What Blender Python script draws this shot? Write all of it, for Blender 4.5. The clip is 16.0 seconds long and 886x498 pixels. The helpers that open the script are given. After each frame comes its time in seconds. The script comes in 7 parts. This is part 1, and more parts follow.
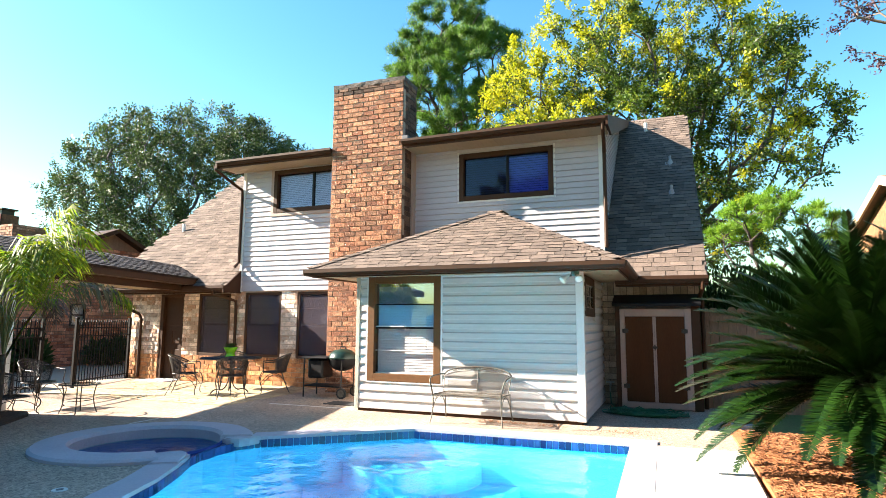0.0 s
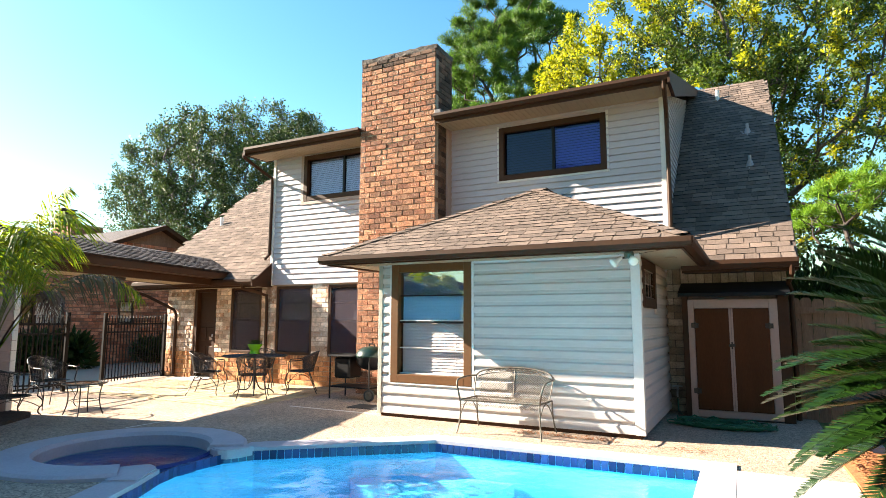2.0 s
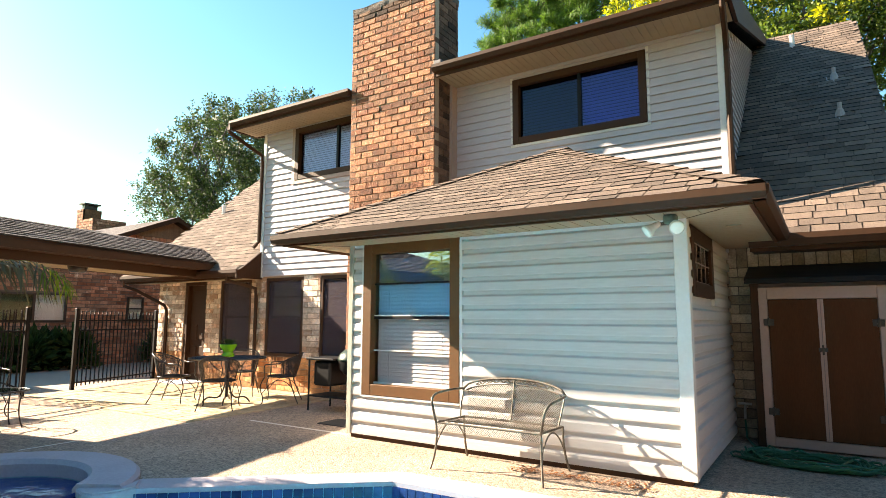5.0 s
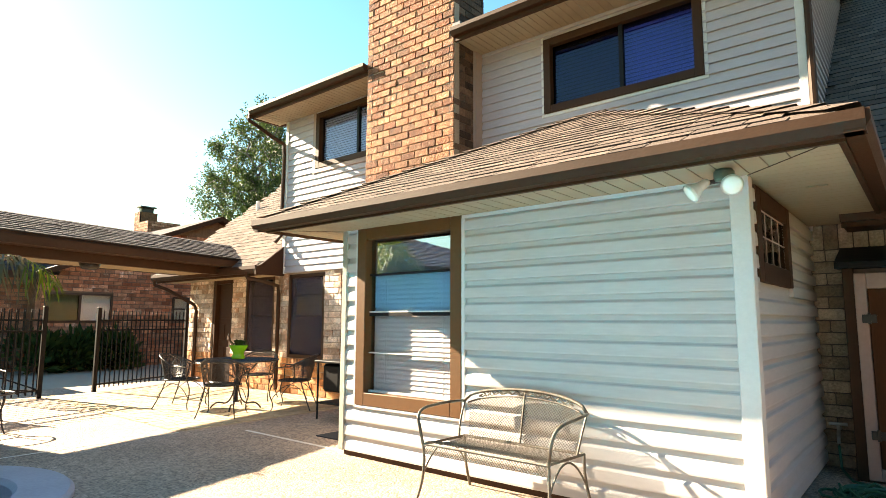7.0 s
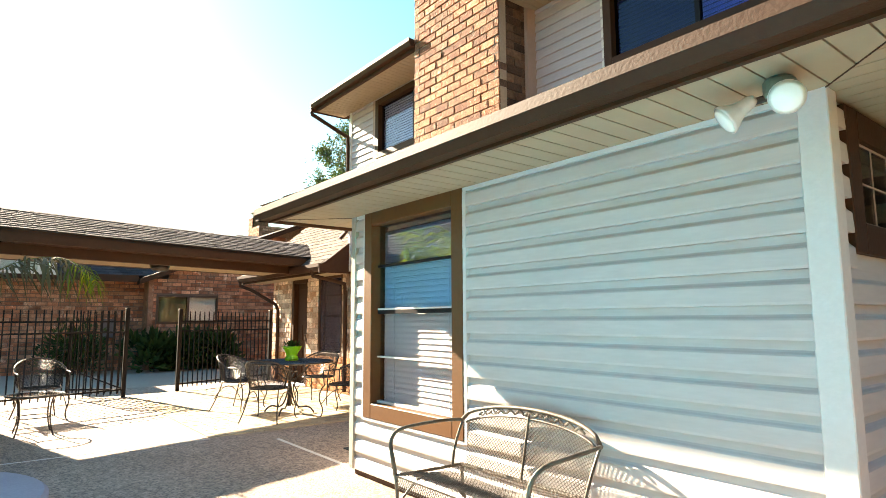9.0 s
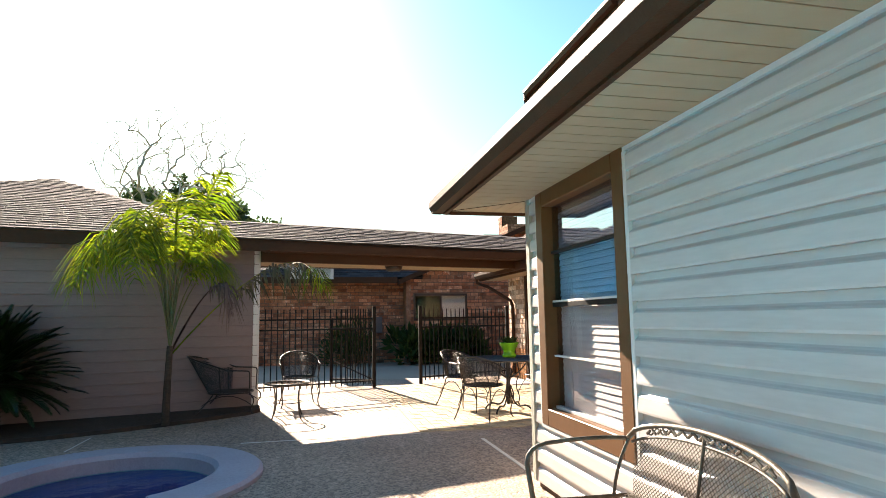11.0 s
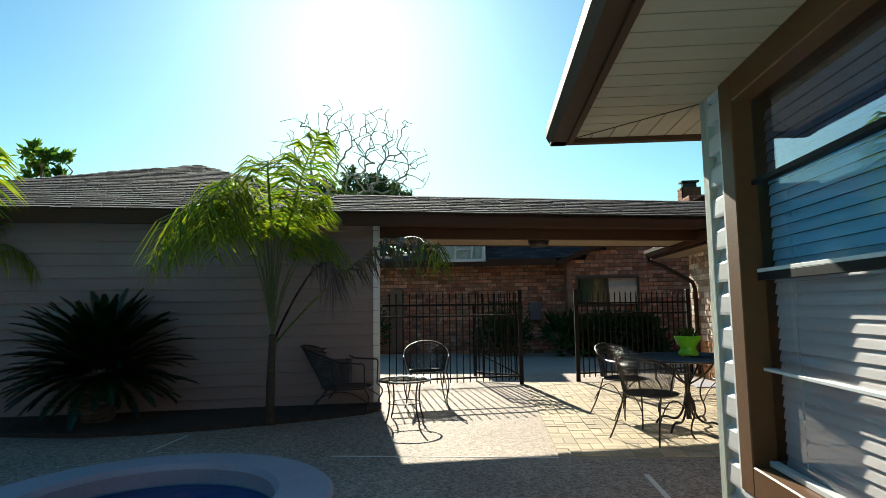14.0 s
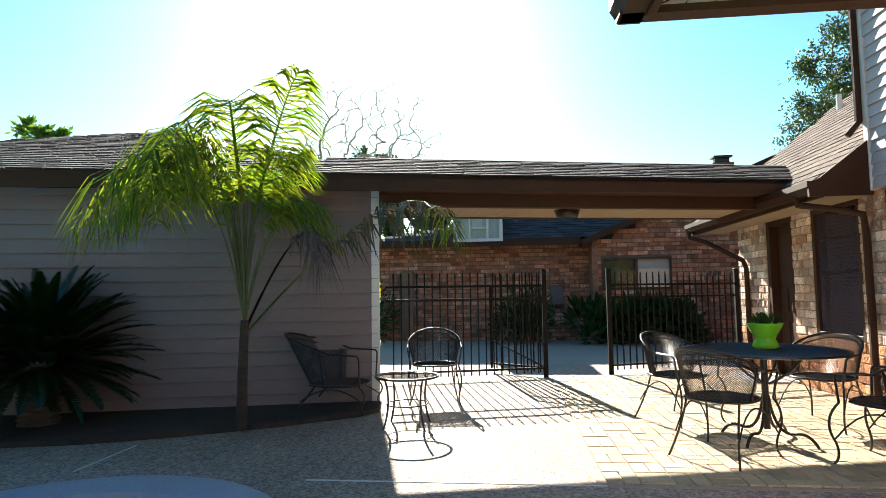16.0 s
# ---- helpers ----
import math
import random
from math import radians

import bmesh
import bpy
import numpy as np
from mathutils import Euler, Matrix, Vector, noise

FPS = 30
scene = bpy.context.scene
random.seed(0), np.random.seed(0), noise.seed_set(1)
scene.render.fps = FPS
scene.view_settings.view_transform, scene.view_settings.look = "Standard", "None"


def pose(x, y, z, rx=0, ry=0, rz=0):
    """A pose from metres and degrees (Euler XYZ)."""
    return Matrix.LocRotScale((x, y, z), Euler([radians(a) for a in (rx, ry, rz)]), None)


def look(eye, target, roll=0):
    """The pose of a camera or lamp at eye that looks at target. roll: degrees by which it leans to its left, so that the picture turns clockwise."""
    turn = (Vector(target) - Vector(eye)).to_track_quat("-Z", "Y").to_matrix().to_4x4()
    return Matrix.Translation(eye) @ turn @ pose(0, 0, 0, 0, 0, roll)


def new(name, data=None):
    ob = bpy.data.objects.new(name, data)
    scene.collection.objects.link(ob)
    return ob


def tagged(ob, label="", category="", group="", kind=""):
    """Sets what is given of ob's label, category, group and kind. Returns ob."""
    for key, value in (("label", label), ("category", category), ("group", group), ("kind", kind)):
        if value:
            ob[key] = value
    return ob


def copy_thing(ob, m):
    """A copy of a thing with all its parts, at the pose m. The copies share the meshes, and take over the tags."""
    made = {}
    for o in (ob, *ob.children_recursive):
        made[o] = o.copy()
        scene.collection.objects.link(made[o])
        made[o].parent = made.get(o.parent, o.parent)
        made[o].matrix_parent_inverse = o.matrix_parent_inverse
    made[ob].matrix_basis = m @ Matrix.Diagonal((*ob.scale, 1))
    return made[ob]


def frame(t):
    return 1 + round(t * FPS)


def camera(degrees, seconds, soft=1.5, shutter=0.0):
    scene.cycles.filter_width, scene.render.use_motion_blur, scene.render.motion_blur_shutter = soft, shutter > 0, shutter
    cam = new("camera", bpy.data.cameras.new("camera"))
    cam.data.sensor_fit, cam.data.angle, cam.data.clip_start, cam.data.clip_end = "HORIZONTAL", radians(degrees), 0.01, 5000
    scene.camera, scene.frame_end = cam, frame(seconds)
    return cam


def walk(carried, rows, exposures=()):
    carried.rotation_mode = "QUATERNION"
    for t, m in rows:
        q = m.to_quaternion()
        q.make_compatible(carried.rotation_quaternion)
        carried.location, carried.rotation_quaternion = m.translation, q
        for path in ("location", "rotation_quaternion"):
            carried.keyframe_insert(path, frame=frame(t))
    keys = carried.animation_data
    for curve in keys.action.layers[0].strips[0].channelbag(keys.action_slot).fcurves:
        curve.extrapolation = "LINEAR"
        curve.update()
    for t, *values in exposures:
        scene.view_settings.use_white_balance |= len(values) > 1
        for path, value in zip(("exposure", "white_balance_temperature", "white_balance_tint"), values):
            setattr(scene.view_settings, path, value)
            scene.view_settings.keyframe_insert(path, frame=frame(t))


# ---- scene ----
cam = camera(74.0, 16.0, soft=0.6)
METRES, EYE, TILT, LEAN, TURN = 10.2, 1.44, 0.0, 0.0, 21.4
ROWS = [
    (0.0, 0.0, 0.0, 0.0, -0.04, 7.15, -0.34),
    (0.5, 0.0126, 0.0282, -0.0024, 0.96, 7.13, -0.36),
    (1.0, 0.0246, 0.0574, -0.0058, 2.53, 7.17, -0.42),
    (1.5, 0.0364, 0.0909, -0.0054, 4.58, 7.01, -0.24),
    (2.0, 0.0459, 0.1277, -0.0063, 6.29, 6.95, -0.21),
    (2.5, 0.0541, 0.1614, -0.0078, 7.35, 6.95, -0.32),
    (3.0, 0.0662, 0.1967, -0.0086, 8.37, 6.91, -0.28),
    (3.5, 0.0737, 0.2344, -0.0093, 9.04, 6.88, -0.26),
    (6.0, 0.1189, 0.3946, -0.0125, 14.83, 6.87, -0.14),
    (6.5, 0.1261, 0.4271, -0.0142, 16.85, 6.92, -0.08),
    (7.0, 0.1346, 0.4534, -0.0146, 18.19, 6.97, -0.19),
    (7.5, 0.1482, 0.484, -0.0129, 20.03, 6.87, -0.06),
    (8.0, 0.1607, 0.5172, -0.014, 22.21, 6.95, -0.02),
    (10.5, 0.206, 0.6478, -0.0161, 49.68, 6.68, 0.87),
    (11.0, 0.2007, 0.668, -0.0171, 56.35, 6.73, 0.87),
    (11.5, 0.1906, 0.6902, -0.0164, 61.66, 6.52, 0.92),
    (12.0, 0.1778, 0.7141, -0.0162, 66.06, 6.35, 1.06),
    (12.5, 0.1591, 0.7326, -0.0166, 69.33, 6.17, 1.11),
    (13.0, 0.1324, 0.7489, -0.0172, 71.14, 6.02, 0.97),
    (13.5, 0.1051, 0.7665, -0.0182, 72.2, 5.83, 0.83),
    (14.0, 0.0772, 0.7829, -0.0189, 73.19, 5.64, 0.78),
    (14.5, 0.0462, 0.794, -0.0194, 73.69, 5.45, 0.79),
    (15.0, 0.0182, 0.8045, -0.0211, 74.09, 5.19, 0.76),
    (15.5, -0.0094, 0.8157, -0.0225, 74.6, 4.78, 0.81),
    (16.0, -0.0393, 0.8224, -0.0239, 74.68, 4.27, 0.8),
]
EXPOSURES = [(0.0, 2.68, 6900, 10), (3.5, 2.5, 7700, 12), (6.0, 2.72, 8300, 12), (7.0, 2.82, 8500, 10), (8.2, 2.95, 8500, 8), (10.5, 2.65, 7700, 19), (11.5, 1.9, 7600, 10), (12.5, 1.27, 6900, 3), (13.5, 1.16, 6300, -2), (14.5, 1.52, 6600, 1), (16.0, 2.12, 6500, 5)]
walk(cam, [(t, pose(0, 0, EYE, TILT, LEAN, TURN) @ pose(METRES * x, METRES * y, METRES * z, 90 + pitch, roll, yaw)) for t, x, y, z, yaw, pitch, roll in ROWS], EXPOSURES)

# ---- world, sun, exposure ----
SUN_WAY = Vector((0.862, 0.203, -0.470))          # the way that sunlight travels
world = bpy.data.worlds.new("sky")
scene.world = world
world.use_nodes = True
wn = world.node_tree
sky = wn.nodes.new("ShaderNodeTexSky")
sky.sky_type = "NISHITA"
sky.sun_disc = False
sky.sun_elevation = radians(27.95)
sky.sun_rotation = radians(256.75)
sky.air_density, sky.dust_density, sky.ozone_density = 1.35, 0.5, 0.6
tone = wn.nodes.new("ShaderNodeMix")
tone.data_type, tone.blend_type = "RGBA", "MULTIPLY"
tone.inputs["Factor"].default_value = 1.0
tone.inputs["B"].default_value = (0.74, 1.06, 1.20, 1)
deep = wn.nodes.new("ShaderNodeHueSaturation")
deep.inputs["Saturation"].default_value = 1.4
wn.links.new(sky.outputs["Color"], deep.inputs["Color"])
wn.links.new(deep.outputs["Color"], tone.inputs["A"])
wn.links.new(tone.outputs["Result"], wn.nodes["Background"].inputs["Color"])
wn.nodes["Background"].inputs["Strength"].default_value = 0.047
sun_data = bpy.data.lights.new("sun", "SUN")
sun_data.energy, sun_data.angle, sun_data.color = 5.0, radians(0.5), (1.0, 0.925, 0.83)
sun_lamp = new("sun", sun_data)
sun_lamp.matrix_world = look((0, 0, 0), SUN_WAY)


# ---- materials ----
def material(name, color, rough=0.7, metal=0.0, spread=0.12, grain=30.0, patch=2.5, bump=0.15, bump_scale=60.0, spec=0.4, per_piece=0.0, stretch=(1, 1, 1), tint=None, place=False, smear=None):
    """A surface with variation at two scales (grain and patches), a fine relief, and optionally a tone for each piece."""
    m = bpy.data.materials.new(name)
    m.use_nodes = True
    nt = m.node_tree
    b = nt.nodes["Principled BSDF"]
    b.inputs["Roughness"].default_value, b.inputs["Metallic"].default_value = rough, metal
    b.inputs["Specular IOR Level"].default_value = spec
    co = nt.nodes.new("ShaderNodeTexCoord")
    mp = nt.nodes.new("ShaderNodeMapping")
    mp.inputs["Scale"].default_value = stretch
    nt.links.new(nt.nodes.new("ShaderNodeNewGeometry").outputs["Position"] if place else co.outputs["Object"], mp.inputs["Vector"])
    fine, wide = nt.nodes.new("ShaderNodeTexNoise"), nt.nodes.new("ShaderNodeTexNoise")
    fine.inputs["Scale"].default_value, wide.inputs["Scale"].default_value = grain, patch
    fine.inputs["Detail"].default_value, wide.inputs["Detail"].default_value = 3.0, 4.0
    for n in (fine, wide):
        nt.links.new(mp.outputs["Vector"], n.inputs["Vector"])
    add = nt.nodes.new("ShaderNodeMath")
    nt.links.new(fine.outputs["Fac"], add.inputs[0])
    nt.links.new(wide.outputs["Fac"], add.inputs[1])
    value = add.outputs[0]
    rng = nt.nodes.new("ShaderNodeMapRange")
    rng.inputs["From Min"].default_value, rng.inputs["From Max"].default_value = 0.6, 1.4
    rng.inputs["To Min"].default_value, rng.inputs["To Max"].default_value = 1 - spread, 1 + spread
    nt.links.new(value, rng.inputs["Value"])
    factor = rng.outputs["Result"]
    if per_piece:
        info, geo = nt.nodes.new("ShaderNodeObjectInfo"), nt.nodes.new("ShaderNodeNewGeometry")
        both = nt.nodes.new("ShaderNodeMath")
        nt.links.new(info.outputs["Random"], both.inputs[0])
        nt.links.new(geo.outputs["Random Per Island"], both.inputs[1])
        wrap = nt.nodes.new("ShaderNodeMath")
        wrap.operation = "FRACT"
        nt.links.new(both.outputs[0], wrap.inputs[0])
        tone = nt.nodes.new("ShaderNodeMapRange")
        tone.inputs["To Min"].default_value, tone.inputs["To Max"].default_value = 1 - per_piece, 1 + per_piece
        nt.links.new(wrap.outputs[0], tone.inputs["Value"])
        times = nt.nodes.new("ShaderNodeMath")
        times.operation = "MULTIPLY"
        nt.links.new(factor, times.inputs[0])
        nt.links.new(tone.outputs["Result"], times.inputs[1])
        factor = times.outputs[0]
    base = nt.nodes.new("ShaderNodeRGB")
    base.outputs[0].default_value = (*color, 1)
    out = base.outputs[0]
    if tint:
        mix = nt.nodes.new("ShaderNodeMix")
        mix.data_type = "RGBA"
        nt.links.new(out, mix.inputs["A"])
        mix.inputs["B"].default_value = (*tint, 1)
        if per_piece:
            spin = nt.nodes.new("ShaderNodeMath")
            spin.operation = "MULTIPLY_ADD"
            spin.inputs[1].default_value, spin.inputs[2].default_value = 7.31, 0.17
            nt.links.new(wrap.outputs[0], spin.inputs[0])
            frac = nt.nodes.new("ShaderNodeMath")
            frac.operation = "FRACT"
            nt.links.new(spin.outputs[0], frac.inputs[0])
            nt.links.new(frac.outputs[0], mix.inputs["Factor"])
        else:
            step = nt.nodes.new("ShaderNodeMapRange")
            step.inputs["From Min"].default_value, step.inputs["From Max"].default_value = 0.42, 0.62
            nt.links.new(wide.outputs["Fac"], step.inputs["Value"])
            nt.links.new(step.outputs["Result"], mix.inputs["Factor"])
        out = mix.outputs["Result"]
    if smear:
        wash, amount, over = nt.nodes.new("ShaderNodeTexNoise"), nt.nodes.new("ShaderNodeMapRange"), nt.nodes.new("ShaderNodeMix")
        over.data_type = "RGBA"
        wash.inputs["Scale"].default_value, wash.inputs["Detail"].default_value, wash.inputs["Roughness"].default_value = smear[1], 6.0, 0.7
        amount.inputs["From Min"].default_value, amount.inputs["From Max"].default_value = smear[2], smear[2] + 0.16
        nt.links.new(mp.outputs["Vector"], wash.inputs["Vector"])
        nt.links.new(wash.outputs["Fac"], amount.inputs["Value"])
        nt.links.new(amount.outputs["Result"], over.inputs["Factor"])
        nt.links.new(out, over.inputs["A"])
        over.inputs["B"].default_value = (*smear[0], 1)
        out = over.outputs["Result"]
    scale = nt.nodes.new("ShaderNodeVectorMath")
    scale.operation = "SCALE"
    nt.links.new(out, scale.inputs[0])
    nt.links.new(factor, scale.inputs["Scale"])
    nt.links.new(scale.outputs[0], b.inputs["Base Color"])
    if bump:
        rel = nt.nodes.new("ShaderNodeTexNoise")
        rel.inputs["Scale"].default_value, rel.inputs["Detail"].default_value = bump_scale, 4.0
        nt.links.new(mp.outputs["Vector"], rel.inputs["Vector"])
        bp = nt.nodes.new("ShaderNodeBump")
        bp.inputs["Strength"].default_value, bp.inputs["Distance"].default_value = bump, 0.02
        nt.links.new(rel.outputs["Fac"], bp.inputs["Height"])
        nt.links.new(bp.outputs["Normal"], b.inputs["Normal"])
    return m


def schlick(nt, weight, least):
    """A gloss that grows towards grazing angles, from a layer weight's facing."""
    weight.inputs["Blend"].default_value = 0.5
    five, fac = nt.nodes.new("ShaderNodeMath"), nt.nodes.new("ShaderNodeMath")
    five.operation, fac.operation = "POWER", "MULTIPLY_ADD"
    five.inputs[1].default_value = 5.0
    fac.inputs[1].default_value, fac.inputs[2].default_value = 1 - least, least
    nt.links.new(weight.outputs["Facing"], five.inputs[0])
    nt.links.new(five.outputs[0], fac.inputs[0])
    return fac.outputs[0]


def glass(name, color=(1, 1, 1), rough=0.0, gloss_=0.05):
    """A thin pane: mostly clear, with a mirror's gloss at grazing angles."""
    m = bpy.data.materials.new(name)
    m.use_nodes = True
    nt = m.node_tree
    nt.nodes.remove(nt.nodes["Principled BSDF"])
    clear, gloss, mix, fres = (nt.nodes.new(k) for k in ("ShaderNodeBsdfTransparent", "ShaderNodeBsdfGlossy", "ShaderNodeMixShader", "ShaderNodeLayerWeight"))
    clear.inputs["Color"].default_value = (*color, 1)
    gloss.inputs["Roughness"].default_value = rough
    nt.links.new(schlick(nt, fres, gloss_), mix.inputs[0])
    nt.links.new(clear.outputs[0], mix.inputs[1])
    nt.links.new(gloss.outputs[0], mix.inputs[2])
    nt.links.new(mix.outputs[0], nt.nodes["Material Output"].inputs["Surface"])
    return m


def mesh_screen(name, color, cover):
    """Fine insect screen: a dark matt web with the rest of it open."""
    m = material(name, color, 0.9, spread=0.12, grain=300, patch=2, bump=0, spec=0.05)
    nt = m.node_tree
    clear, mix = nt.nodes.new("ShaderNodeBsdfTransparent"), nt.nodes.new("ShaderNodeMixShader")
    mix.inputs[0].default_value = cover
    nt.links.new(clear.outputs[0], mix.inputs[1])
    nt.links.new(nt.nodes["Principled BSDF"].outputs[0], mix.inputs[2])
    nt.links.new(mix.outputs[0], nt.nodes["Material Output"].inputs["Surface"])
    return m


def aggregate(name):
    """Exposed aggregate concrete: small round stones in a sandy ground."""
    m = material(name, (0.315, 0.228, 0.168), 0.8, spread=0.34, grain=14, patch=0.9, bump=0)
    nt = m.node_tree
    b = nt.nodes["Principled BSDF"]
    co = nt.nodes.new("ShaderNodeTexCoord")
    vor = nt.nodes.new("ShaderNodeTexVoronoi")
    vor.inputs["Scale"].default_value = 58
    nt.links.new(co.outputs["Object"], vor.inputs["Vector"])
    mix = nt.nodes.new("ShaderNodeMix")
    mix.data_type, mix.blend_type = "RGBA", "MULTIPLY"
    mix.inputs["Factor"].default_value = 0.6
    old = b.inputs["Base Color"].links[0].from_socket
    nt.links.new(old, mix.inputs["A"])
    hue = nt.nodes.new("ShaderNodeMapRange")
    hue.inputs["To Min"].default_value, hue.inputs["To Max"].default_value = 0.3, 1.7
    sep = nt.nodes.new("ShaderNodeSeparateColor")
    nt.links.new(vor.outputs["Color"], sep.inputs[0])
    nt.links.new(sep.outputs[0], hue.inputs["Value"])
    nt.links.new(hue.outputs["Result"], mix.inputs["B"])
    nt.links.new(mix.outputs["Result"], b.inputs["Base Color"])
    bp = nt.nodes.new("ShaderNodeBump")
    bp.inputs["Strength"].default_value, bp.inputs["Distance"].default_value = 0.6, 0.01
    bp.invert = True
    nt.links.new(vor.outputs["Distance"], bp.inputs["Height"])
    nt.links.new(bp.outputs["Normal"], b.inputs["Normal"])
    return m


